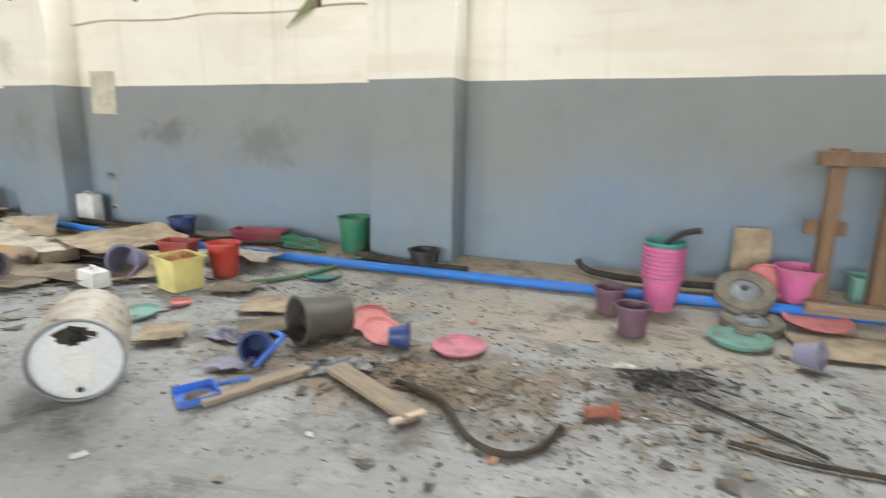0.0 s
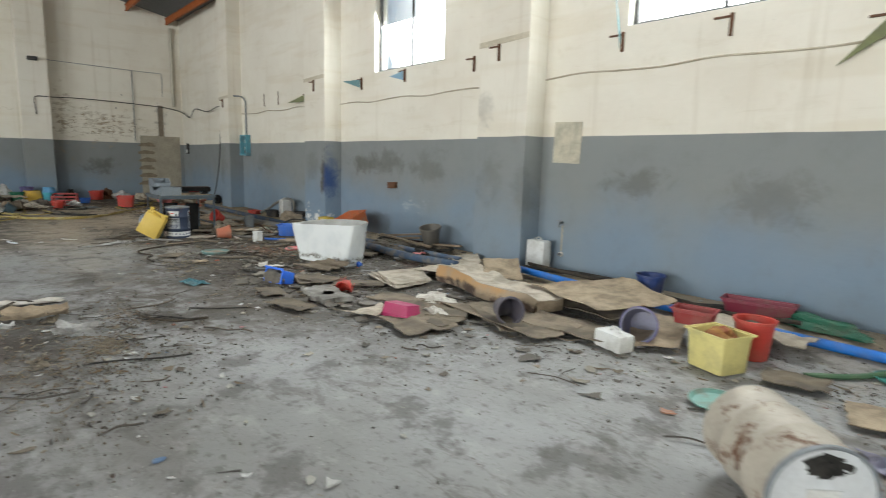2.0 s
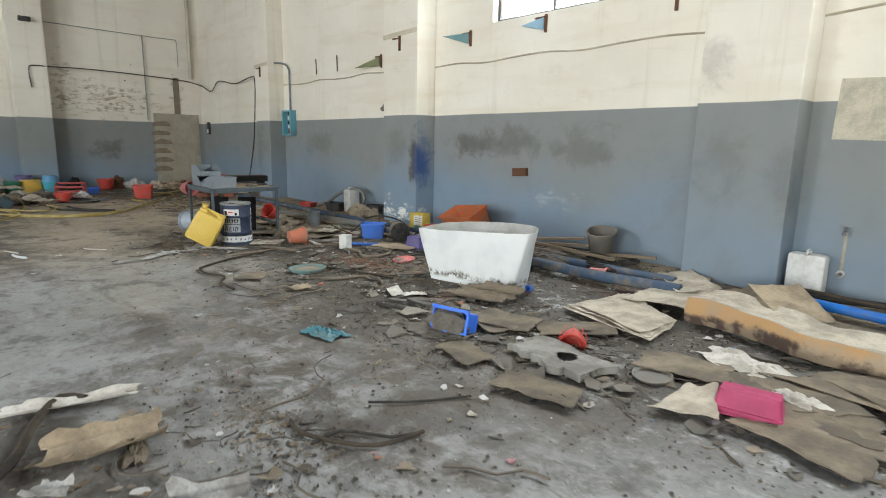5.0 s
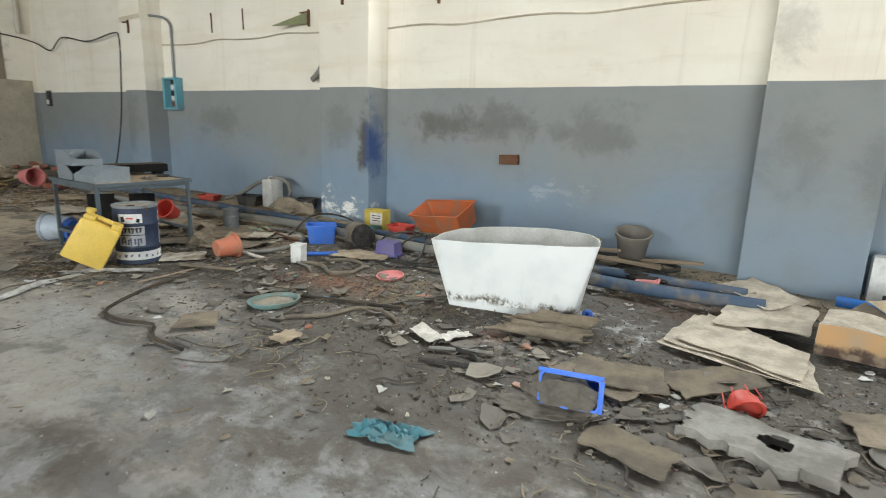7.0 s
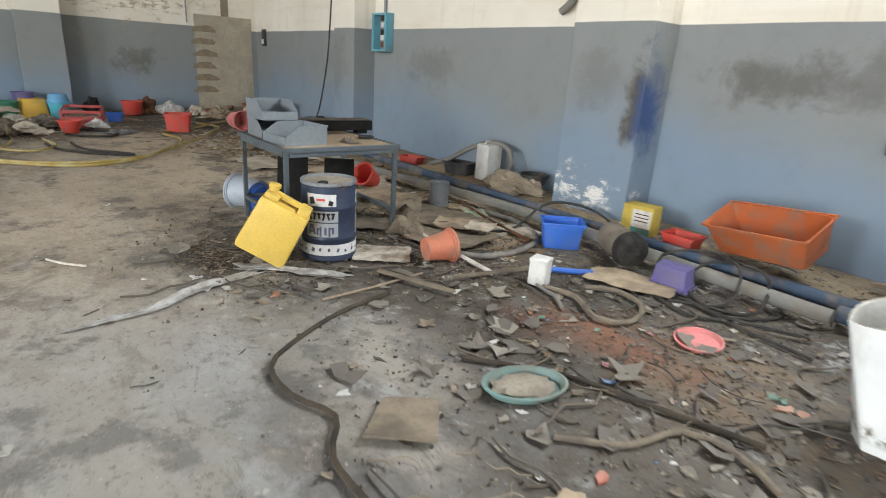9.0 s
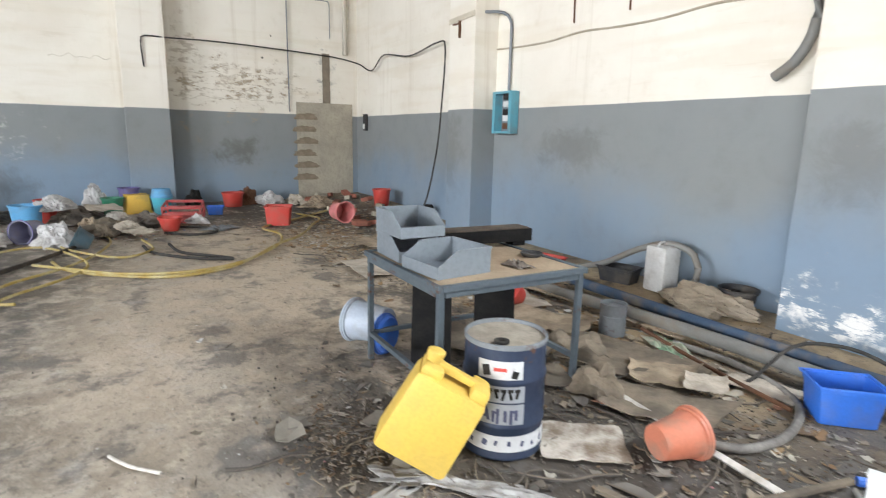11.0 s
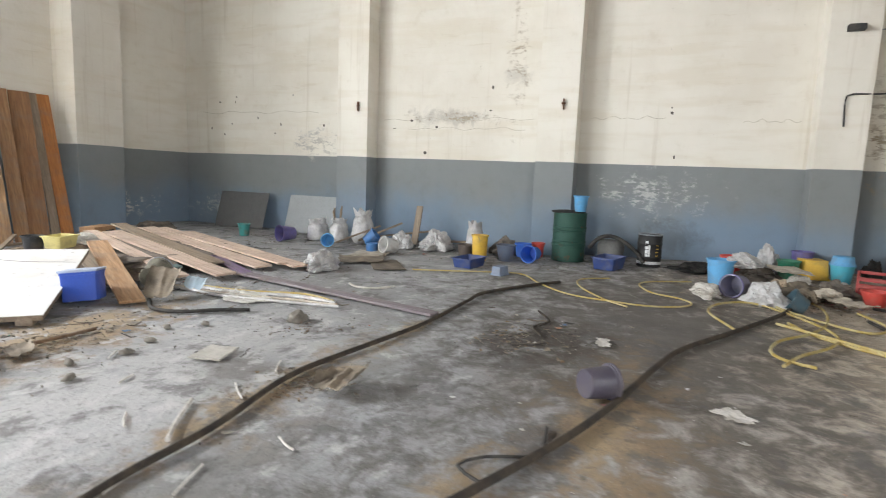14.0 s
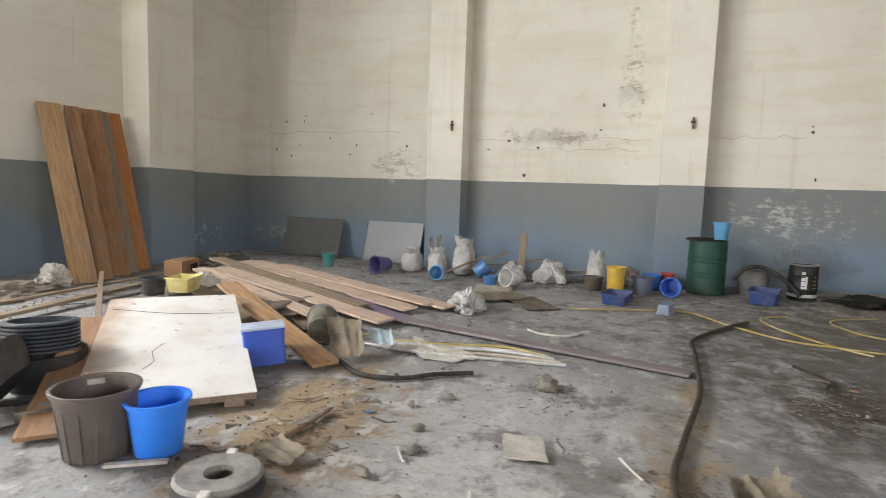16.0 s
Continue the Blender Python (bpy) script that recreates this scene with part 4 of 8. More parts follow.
def dustpan(m):
    ob = thing("dustpan", "bright blue plastic dustpan lying on the floor", "dustpan", m)
    w, d = 0.2, 0.2
    part("pan", join(box(w, d, 0.004, 0, 0, 0.004, 0.001), box(0.004, d, 0.04, -w / 2, 0, 0.004, 0.001), box(0.004, d, 0.04, w / 2, 0, 0.004, 0.001), box(w, 0.004, 0.055, 0, d / 2, 0.004, 0.001)), BLUE, ob)
    part("handle", tube([(0, d / 2, 0.04), (0.01, d / 2 + 0.08, 0.05), (0.02, d / 2 + 0.17, 0.045)], 0.012, 8), BLUE, ob)
    part("dirt", shift(lump(0.1, 0.12, 0.015, 0.5, 3, 8), pose(0, 0, 0.008)), SOIL, ob, "brown dirt in the pan")
    return ob


dustpan(put(-2.36, 2.36, -35))
# the DARK content is added only to blacken the pail's open end
pot("grey ribbed plastic pail lying on its side, dusty", tint("sooty_grey", (0.085, 0.08, 0.07), 0.3), pose(-2.16, 3.36, 0.155, 86, 0, -30) @ pose(0, 0, -0.12), 0.15, 0.13, 0.36, "pail", "bucket", content=DARK)
pot("dark blue plastic pot lying on its side", NAVY, pose(-1.72, 3.36, 0.075, 90, 0, 110), 0.075, 0.06, 0.13)
plate("dusty pink plastic saucer lying flat", tint("dusty_pink", (0.62, 0.19, 0.28), 0.65), put(-1.28, 3.5, 0), 0.175, 0.03)
plate("salmon pink saucer, tilted on rubbish", SALMON, put(-2.0, 3.62, 20, 0.06, 18), 0.15)
plate("salmon pink saucer, tilted on rubbish", SALMON, put(-1.82, 3.45, 60, 0.05, 24), 0.14)
plate("dusty mint green saucer lying flat", MINT, put(0.46, 4.32, 0), 0.2, 0.04)
plate("dusty teal saucer lying flat", TEAL, put(-3.02, 4.66, 0), 0.17)
plate("dusty mint saucer beside the drum", MINT, put(-3.72, 3.2, 0, 0.01, 5), 0.15)
plate("small salmon saucer lying on dirt", SALMON, put(-3.62, 3.52, 0, 0.005), 0.08)
plate("salmon pink round tray on cardboard", SALMON, put(1.02, 4.78, 0, 0.03, 4), 0.22)
for k in range(9):
    pot("pink plastic pot in a tall nested stack" if k < 8 else "teal plastic pot topping a pink stack", PINK if k < 8 else TEAL, put(-0.05, 4.78, 40 * k, 0.034 * k), 0.145, 0.105, 0.27, group="stacked pots", rim=None)
line("rubber_hose", "short black rubber hose standing out of the stacked pots", "hose", [(-0.06, 4.78, 0.42), (-0.03, 4.79, 0.56), (0.08, 4.84, 0.64), (0.2, 4.86, 0.665)], 0.026, RUBBER, None, 10)
pot("plum plastic pot standing on the floor", PLUM, put(-0.42, 4.62), 0.115, 0.09, 0.21, group="plum pots")
pot("plum plastic pot standing on the floor", PLUM, put(-0.24, 4.2), 0.115, 0.09, 0.22, group="plum pots")


def pulley(label, m, r=0.22):
    ob = thing("cast_wheel", label, "wheel", m, "cast wheels")
    part("rim", lathe([(r * 0.55, 0.0), (r, 0.0), (r, 0.02), (r * 0.93, 0.035), (r, 0.05), (r, 0.07), (r * 0.55, 0.06), (r * 0.55, 0.0)], 32), cloudy("dusty_cast_iron", (0.22, 0.2, 0.16), (0.13, 0.12, 0.1), 9), ob)
    part("hub", lathe([(r * 0.16, -0.01), (r * 0.34, -0.01), (r * 0.56, 0.012), (r * 0.56, 0.05), (r * 0.34, 0.085), (r * 0.16, 0.085), (r * 0.16, -0.01)], 24), STEEL, ob)
    return ob


pulley("dusty cast iron wheel leaning on the pipe", put(0.55, 4.92, 0, 0.1, 30), 0.21)
pulley("dusty cast iron wheel lying flat", put(0.58, 4.66, 0, 0.0, 4), 0.21)
pot("pink plastic bucket standing by the wall", PINK, put(0.95, 5.1), 0.17, 0.125, 0.28, "bucket", "bucket", True)
plate("pink lid leaning on a bucket", SALMON, put(0.72, 5.12, 0, 0.13, 70), 0.14, group="")
card("tan fibre panel leaning on the wall", pose(0.65, 5.43, 0.40, 80), 0.28, 0.44, CARD, 0.005, 3, 0.012, "fibre_panel", 0, "panel", 0.004, "")
tub("mint green pot behind the timber frame", MINT, put(1.42, 5.25), 0.2, 0.2, 0.2)
pot("dark blue-grey pot lying in the dirt", LILAC, pose(0.72, 4.02, 0.08, 80, 0, 60), 0.08, 0.065, 0.14)

# timber frame at the north wall
fr = thing("timber_frame", "rough timber frame of nailed posts and rails", "timber frame", pose(1.05, 5.0, 0.0))
for x in (0.0, 0.36, 0.95):
    part("post", box(0.10, 0.09, 1.30 - 0.1 - 0.06 * (x > 0), x, 0.0, 0.1, 0.006), WOOD_FRAME, fr, smooth=False)
part("rail", box(1.25, 0.08, 0.10, 0.47, -0.087, 1.18, 0.006), WOOD_FRAME, fr, smooth=False)
part("brace", box(0.26, 0.05, 0.11, 0.0, 0.072, 0.66, 0.006), WOOD_FRAME, fr, smooth=False)
part("sole", box(1.2, 0.11, 0.09, 0.5, -0.103, 0.1, 0.006), WOOD_DULL, fr, smooth=False)

pot("green plastic bucket standing by the pillar", GREEN, put(-3.04, 5.3), 0.165, 0.14, 0.36, "bucket", "bucket")
pot("small black pot at the pillar's foot", BLACK_P, put(-2.16, 5.04), 0.13, 0.11, 0.17)
pot("dark blue plastic bucket by the wall", NAVY, put(-5.27, 5.22), 0.145, 0.12, 0.22, "bucket", "bucket", True)
pot("red plastic bucket standing among cardboard", RED, put(-3.92, 4.36), 0.145, 0.115, 0.32, "bucket", "bucket", False, SOIL)
tub("pale yellow square tub filled with scraps", PALEYELLOW, put(-4.0, 3.9, -18), 0.34, 0.3, 0.28, 0.92, content=cloudy("reddish_scraps", (0.22, 0.05, 0.03), (0.35, 0.2, 0.05), 8))


def jug(label, m, w=0.3, d=0.17, h=0.16, color=WHITE):
    ob = thing("plastic_jug", label, "jug", m)
    part("body", box(w, d, h, 0, 0, 0, 0.03), color, ob)
    part("neck", shift(lathe([(0.024, 0), (0.024, 0.03), (0.02, 0.035), (0, 0.035)], 14), pose(-w / 2 + 0.002, 0, h * 0.5, 0, -90)), color, ob)
    part("grip", tube([(-0.05, 0, h - 0.01), (-0.02, 0, h + 0.03), (0.05, 0, h + 0.03), (0.08, 0, h - 0.01)], 0.011, 8), color, ob)
    return ob


jug("white plastic jug lying on its side", put(-4.72, 3.64, -15), 0.3, 0.17, 0.15)
pot("violet plastic pot lying on cardboard", LILAC, pose(-4.72, 4.1, 0.13, 78, 0, 20), 0.14, 0.11, 0.26, rim=PURPLE)
pot("dusty purple pot lying on cardboard", tint("dark_mauve", (0.10, 0.09, 0.12), 0.3), pose(-5.84, 3.5, 0.13, 84, 0, 60), 0.12, 0.095, 0.25)
tub("dark red tray on top of cardboard", tint("dark_red", (0.28, 0.02, 0.02), 0.3), put(-4.35, 4.25, 10, 0.2), 0.32, 0.2, 0.12)
tub("dark red fibre tray by the wall", tint("wine_red", (0.25, 0.015, 0.05), 0.4), put(-4.2, 5.25, 10, 0.02), 0.6, 0.2, 0.12)
jug("dirty white plastic canister by the pillar", put(-6.95, 5.38, -90, 0.0), 0.16, 0.3, 0.38)
tub("magenta plastic tub turned upside down", MAGENTA, put(-6.5, 2.8, 12, 0.13, 172), 0.33, 0.22, 0.12)


def strainer(m):
    ob = thing("strainer", "small red plastic strainer basket", "strainer", m)
    part("bowl", lathe([(0, 0), (0.05, 0.002), (0.078, 0.05), (0.085, 0.10), (0.08, 0.10), (0.073, 0.05), (0.046, 0.008), (0, 0.006)], 20), RED, ob)
    part("rim", lathe([(0.082, 0.09), (0.097, 0.094), (0.097, 0.108), (0.082, 0.106), (0.082, 0.09)], 20), RED, ob)
    for k in range(8):
        part("rib", shift(box(0.006, 0.006, 0.075, 0.083, 0, 0.012, 0.001), Matrix.Rotation(k * math.pi / 4, 4, "Z") @ pose(0, 0, 0, 0, 12)), RED, ob)
    return ob


strainer(put(-7.74, 2.95, 30, 0.085, 118))
VIVID = tint("vivid_blue", (0.005, 0.15, 0.80), 0.0)
bt = thing("plastic_tray", "bright blue plastic tray tipped over and packed with dirt", "tray", put(-8.5, 2.56, 14, 0.06, 74))
part("body", tray(0.30, 0.16, 0.20, 0.9), VIVID, bt)
part("rim", join(box(0.33, 0.02, 0.014, 0, 0.09, 0.197, 0.003), box(0.02, 0.16, 0.014, 0.16, -0.005, 0.197, 0.003), box(0.15, 0.02, 0.014, -0.07, -0.088, 0.197, 0.003)), VIVID, bt)
part("content", shift(lump(0.36, 0.2, 0.1, 0.22, 2.5, 5, 4), pose(-0.03, -0.03, 0.13)), cloudy("grey_dirt", (0.17, 0.155, 0.135), (0.10, 0.09, 0.078), 8, 1.0, 40, 0.6), bt, "grey dirt packed inside")
hp = part("dirt_mound", lump(0.5, 0.2, 0.05, 0.4, 2.4, 31, 4), bpy.data.materials["grey_dirt"])
hp.matrix_world = put(-8.58, 2.33, 15, -0.008)
tagged(hp, "low heap of grey dirt round the blue tray", "dirt mound")
rag("crumpled teal plastic rag", put(-9.05, 1.66, 10), 0.4, 0.2, 0.08, plastic("teal_film", (0.06, 0.20, 0.25), 0.45, 0.5), 3)
# the grey rubber slab with a hole
bm = sheet(0.66, 0.34, 0.05, lambda u, v: 0.006 + 0.012 * noise.noise(Vector((u * 2, v * 2, 4))), 28, 16, 0.03, 12)
bmesh.ops.delete(bm, geom=[f for f in bm.faces if (f.calc_center_median().x - 0.05) ** 2 + f.calc_center_median().y ** 2 < 0.0042], context="FACES")
slab = part("foam_slab", bm, cloudy("grey_slab", (0.30, 0.29, 0.27), (0.17, 0.16, 0.145), 6))
slab.matrix_world = put(-7.6, 2.6, -8)
tagged(slab, "thick grey foam slab with a hole, lying flat", "slab")
pot("dusty grey bucket tilted on rubbish by the wall", GREY_P, put(-8.95, 5.22, 20, 0.06, 14), 0.16, 0.12, 0.3, "bucket", "bucket", True)


def half_tank(m):
    """A cut-off plastic tank: a flat front, a bowed back, open at the top."""
    ob = thing("cut_tank", "white plastic tank cut open, stained along its lower edge", "tank", m)
    n, levels = 48, 9

    def ring(v, t):
        pts = []
        for k in range(n):
            a = 2 * math.pi * k / n
            c, s = math.cos(a), math.sin(a)
            u = math.copysign(abs(c) ** 0.8, c)
            y = 0.52 * abs(s) ** 0.75 * (0.9 + 0.1 * v) if s > 0 else -0.07 * abs(s) ** 0.7 * (0.4 + 0.6 * v)
            flare = 0.745 + 0.255 * v
            flare += max(0, s) ** 0.5 * 0.16 * (1 - v)
            top = 0.56 + 0.035 * u + 0.03 * max(0, s) + 0.008 * noise.noise(Vector((c * 4, s * 4, 0)))
            dent = 0.012 * noise.noise(Vector((c * 2, s * 2, v * 2)))
            pts.append((u * ((0.665 if u < 0 else 0.635) * flare - t), y + (t if s < 0 else -t) + dent, 0.004 + top * v))
        return pts

    def skin(t):
        bm = bmesh.new()
        rings = [[bm.verts.new(p) for p in ring(i / (levels - 1), t)] for i in range(levels)]
        for p, q in zip(rings, rings[1:]):
            for k in range(n):
                bm.faces.new((p[k], p[(k + 1) % n], q[(k + 1) % n], q[k]))
        return bm

    nd = Nodes("stained_white_tank", 0.4)
    z = nd.axes(nd.local)[2]
    mud = nd.step(nd.math("ADD", z, nd.math("MULTIPLY", nd.noise(5, 8, nd.stretch(nd.local, 1.6, 1.6, 0.5), 0.75), 0.26)), 0.27, 0.21)
    low = nd.step(nd.math("ADD", z, nd.math("MULTIPLY", nd.noise(3, 4), 0.08)), 0.07, 0.12)
    c = nd.mix(nd.step(nd.noise(3, 5), 0.4, 0.7), (0.76, 0.79, 0.80), (0.66, 0.70, 0.72))
    c = nd.mix(nd.math("MULTIPLY", nd.step(nd.noise(9, 7, nd.stretch(nd.local, 1, 1, 0.3), 0.7), 0.56, 0.72), 0.35), c, (0.42, 0.40, 0.36))
    c = nd.mix(nd.math("MULTIPLY", nd.math("MULTIPLY", mud, low), nd.step(nd.noise(18, 6, rough=0.7), 0.4, 0.56)), c, (0.13, 0.115, 0.085))
    white = nd.done(c, None, nd.noise(5, 4), 0.1, 0.02)
    part("outer_wall", skin(0.0), white, ob)
    # inner wall coloured greyer than the outer one
    part("inner_wall", skin(0.012), cloudy("grey_tank_lining", (0.50, 0.51, 0.50), (0.36, 0.36, 0.34), 4, 0.6), ob, "grey inner wall")
    bm = bmesh.new()
    o, i = [[bm.verts.new(p) for p in ring(1.0, t)] for t in (0.0, 0.012)]
    for k in range(n):
        bm.faces.new((o[k], o[(k + 1) % n], i[(k + 1) % n], i[k]))
    part("cut_rim", bm, cloudy("tank_rim", (0.45, 0.44, 0.4), (0.25, 0.23, 0.2), 12), ob, "rough sawn rim")
    return ob


half_tank(pose(-9.40, 3.56, 0.0, 0, 0, 14))
pot("blue plastic pot behind the cut tank", BLUE, put(-8.86, 3.86, 0, 0.03, 80), 0.024, 0.022, 0.06)
line("rubber_hose", "tangled black hose in the rubbish by the wall", "hose", [(-9.6, 5.1), (-9.0, 4.95), (-8.5, 5.2), (-8.8, 5.4), (-9.5, 5.3), (-10.2, 5.15), (-9.9, 4.9), (-9.2, 5.05)], 0.022, RUBBER, 0.05, 8)
for a, b in (((-10.3, 5.2, 0.2), (-8.6, 4.9, 0.22)), ((-10.0, 5.35, 0.15), (-9.0, 5.0, 0.3)), ((-9.9, 5.0, 0.14), (-8.3, 5.25, 0.24)), ((-10.4, 5.3, 0.16), (-9.3, 5.4, 0.3))):
    plank("weathered stick in the rubbish by the wall", a, b, 0.05, 0.03, WOOD_DULL, "stick", group="sticks by the wall")
rag("dark rags heaped in the rubbish by the wall", put(-9.5, 4.95, 12), 1.3, 0.45, 0.13, RAG, 5)
rag("black torn plastic in the rubbish by the wall", put(-8.75, 4.95, -10, 0.02), 0.8, 0.35, 0.12, DARK, 6)
rag("green netting lying by the wall", put(-3.7, 5.22, -8), 0.9, 0.22, 0.12, tint("net_green", (0.01, 0.14, 0.08), 0.3), 7)
line("rubber_hose", "black hose bundle lying by the wall", "hose", [(-7.0, 5.15), (-6.2, 5.35), (-5.5, 5.3), (-4.9, 5.05), (-4.4, 5.2)], 0.03, RUBBER, 0.04, 8)
line("rubber_hose", "brown-black hose lying along the wall", "hose", [(-7.0, 5.25), (-6.0, 5.15), (-5.2, 5.1), (-4.4, 5.0), (-3.8, 5.1)], 0.02, HOSE_BROWN, 0.07, 8)
line("rubber_hose", "black hose lying behind the blue pipe", "hose", [(-2.9, 5.1), (-2.4, 4.98), (-1.7, 4.98)], 0.04, RUBBER, None, 8)
line("rubber_hose", "black hose lying by the wall behind the pots", "hose", [(-0.75, 5.3, 0.25), (-0.65, 5.25, 0.17), (-0.3, 5.1, 0.17), (0.1, 5.1, 0.17), (0.5, 5.15, 0.17)], 0.03, RUBBER, None, 8)
line("green_hose", "green garden hose lying on the floor", "hose", [(-3.5, 4.2), (-3.24, 4.5), (-2.99, 4.85), (-2.8, 5.1)], 0.022, GREEN_HOSE, None, 8)

# cardboard between the pillars
CARDS = [(-5.9, 3.5, 1.0, 0.35, -25, CARD_DARK, 0.04, 0.0), (-6.2, 2.95, 0.5, 0.35, 10, CARD_DARK, 0.02, 0.0), (-5.2, 3.75, 0.9, 0.45, 5, CARD_DAMP, 0.04, 0.0), (-5.6, 4.5, 1.1, 0.5, -8, CARD_DAMP, 0.06, 0.0),
         (-4.05, 4.75, 0.9, 0.4, -5, CARD_PALE, 0.10, 0.0), (-3.5, 4.0, 0.4, 0.3, 15, CARD_DARK, 0.03, 0.0), (-2.75, 3.8, 0.8, 0.4, 15, CARD, 0.015, 0.0), (-2.35, 3.5, 0.6, 0.4, -20, CARD_DAMP, 0.015, 0.0), (-2.6, 3.35, 0.5, 0.3, 40, CARD_DARK, 0.02, 0.0),
         (-3.2, 2.95, 0.3, 0.32, 35, CARD, 0.02, 0.0), (1.3, 4.4, 1.0, 0.45, 5, CARD, 0.02, 0.0), (-7.9, 5.0, 0.5, 0.3, 10, CARD, 0.05, 0.0), (-6.4, 3.2, 0.6, 0.5, 40, CARD_DARK, 0.02, 0.0), (-7.4, 2.1, 0.5, 0.25, 15, CARD_DARK, 0.015, 0.0),
         (-8.35, 2.9, 0.5, 0.35, 20, CARD_DARK, 0.015, 0.0), (-7.9, 3.2, 0.6, 0.3, 50, CARD_DARK, 0.015, 0.0), (-8.1, 2.2, 0.4, 0.25, -10, CARD_DARK, 0.01, 0.0), (-7.0, 3.1, 0.55, 0.35, 15, CARD_DAMP, 0.02, 0.0), (-9.6, 4.3, 0.5, 0.3, 30, CARD_DARK, 0.03, 0.0)]
CARD_NAMES = {CARD: "torn brown cardboard sheet lying on rubbish", CARD_PALE: "pale flattened cardboard lying on rubbish", CARD_DAMP: "damp brown cardboard trodden flat", CARD_DARK: "soaked dark cardboard on the floor"}
for k, (x, y, w, d, rz, mt, bend, fold) in enumerate(CARDS):
    card(CARD_NAMES[mt], put(x, y, rz, 0.004 * (k % 5)), w, d, mt, bend, k, 0.008, fold=fold)
# flat stiff sheets: a pale stack before the pillar, a propped square, a long one by the pipe
for k in range(3):
    q = 0.05 * k
    flap("pale cardboard sheet in a flat stack", [(-8.31 + q, 3.58 + q, 0.005 + 0.014 * k), (-8.2 + q, 4.35, 0.01 + 0.014 * k), (-7.45, 3.98 - q, 0.01 + 0.014 * k), (-7.36 - q, 3.35 + 0.5 * q, 0.005 + 0.014 * k)], CARD_PALE, 0.02, 3 + k, 0.006)
flap("pale cardboard sheet lying by the pillar", [(-8.05, 4.1, 0.04), (-8.0, 4.75, 0.06), (-7.4, 4.75, 0.07), (-7.45, 4.2, 0.05)], CARD_PALE, 0.03, 11)
flap("tan cardboard sheet lying against the pipe", [(-8.13, 4.95, 0.06), (-7.9, 5.2, 0.06), (-7.46, 4.85, 0.08), (-7.75, 4.55, 0.1)], CARD_PALE, 0.02, 12)
flap("square tan cardboard propped up at one edge", [(-7.16, 4.57, 0.29), (-6.87, 4.88, 0.24), (-6.52, 4.6, 0.12), (-6.78, 4.2, 0.15)], CARD, 0.015, 13)
flap("brown inner flap of an opened carton", [(-7.42, 4.45, 0.08), (-7.16, 4.6, 0.27), (-6.8, 4.25, 0.14), (-7.05, 4.1, 0.08)], CARD_DAMP, 0.01, 14)
flap("long tan cardboard sheet lying over the rubbish", [(-6.15, 4.25, 0.17), (-5.5, 5.05, 0.16), (-4.75, 4.8, 0.14), (-5.1, 3.95, 0.15)], CARD, 0.03, 15)
flap("tan carton side lying beside the jug", [(-4.98, 4.4, 0.12), (-4.5, 4.5, 0.14), (-4.32, 3.95, 0.03), (-4.64, 3.72, 0.01)], CARD, 0.02, 16)
flap("damp brown cardboard trodden flat", [(-6.57, 3.33, 0.01), (-6.02, 4.0, 0.02), (-5.13, 3.77, 0.02), (-5.21, 3.18, 0.01)], CARD_DAMP, 0.03, 17, ragged=0.07)
flap("damp brown cardboard trodden flat", [(-6.5, 2.55, 0.005), (-6.62, 3.2, 0.01), (-5.85, 2.9, 0.01), (-5.95, 2.4, 0.005)], CARD_DAMP, 0.025, 18, ragged=0.09)
flap("pale curled card beside the magenta tub", [(-6.86, 2.36, 0.01), (-6.84, 2.76, 0.02), (-6.68, 2.83, 0.07), (-6.55, 2.52, 0.01)], CARD_PALE, 0.02, 19)
flap("dark sodden fibre sheet against the tank", [(-9.34, 3.3, 0.02), (-9.1, 3.46, 0.07), (-8.7, 3.56, 0.06), (-8.76, 3.42, 0.02)], CARD_DAMP, 0.03, 20, 0.012, ragged=0.06)
flap("dark sodden fibre sheet before the tank", [(-9.34, 3.06, 0.01), (-9.22, 3.27, 0.03), (-8.68, 3.42, 0.03), (-8.7, 3.22, 0.01)], CARD_DAMP, 0.025, 21, 0.012, ragged=0.06)
flap("grey sodden card trodden into the dirt", [(-8.75, 2.75, 0.005), (-8.6, 3.05, 0.01), (-8.1, 2.95, 0.01), (-8.25, 2.6, 0.005)], CARD_DAMP, 0.02, 22, ragged=0.08)
flap("thin concrete slab fragment on the floor", [(-11.01, 1.76, 0.01), (-11.19, 1.96, 0.01), (-11.05, 2.15, 0.01), (-10.83, 1.98, 0.01)], CARD_DAMP, 0.006, 23, 0.012, "slab_fragment", "slab", "", 0.02)
flap("torn pale card lying on the dirt", [(-10.38, 2.03, 0.01), (-10.4, 2.2, 0.01), (-10.25, 2.24, 0.01), (-10.22, 2.03, 0.01)], CARD, 0.012, 24, ragged=0.12)
flap("white folded paper lying before the tank", [(-9.76, 2.75, 0.01), (-9.74, 2.87, 0.03), (-9.48, 2.75, 0.02), (-9.51, 2.63, 0.01)], PAPER, 0.01, 25, 0.003, "paper_scrap", "paper", "paper scraps")


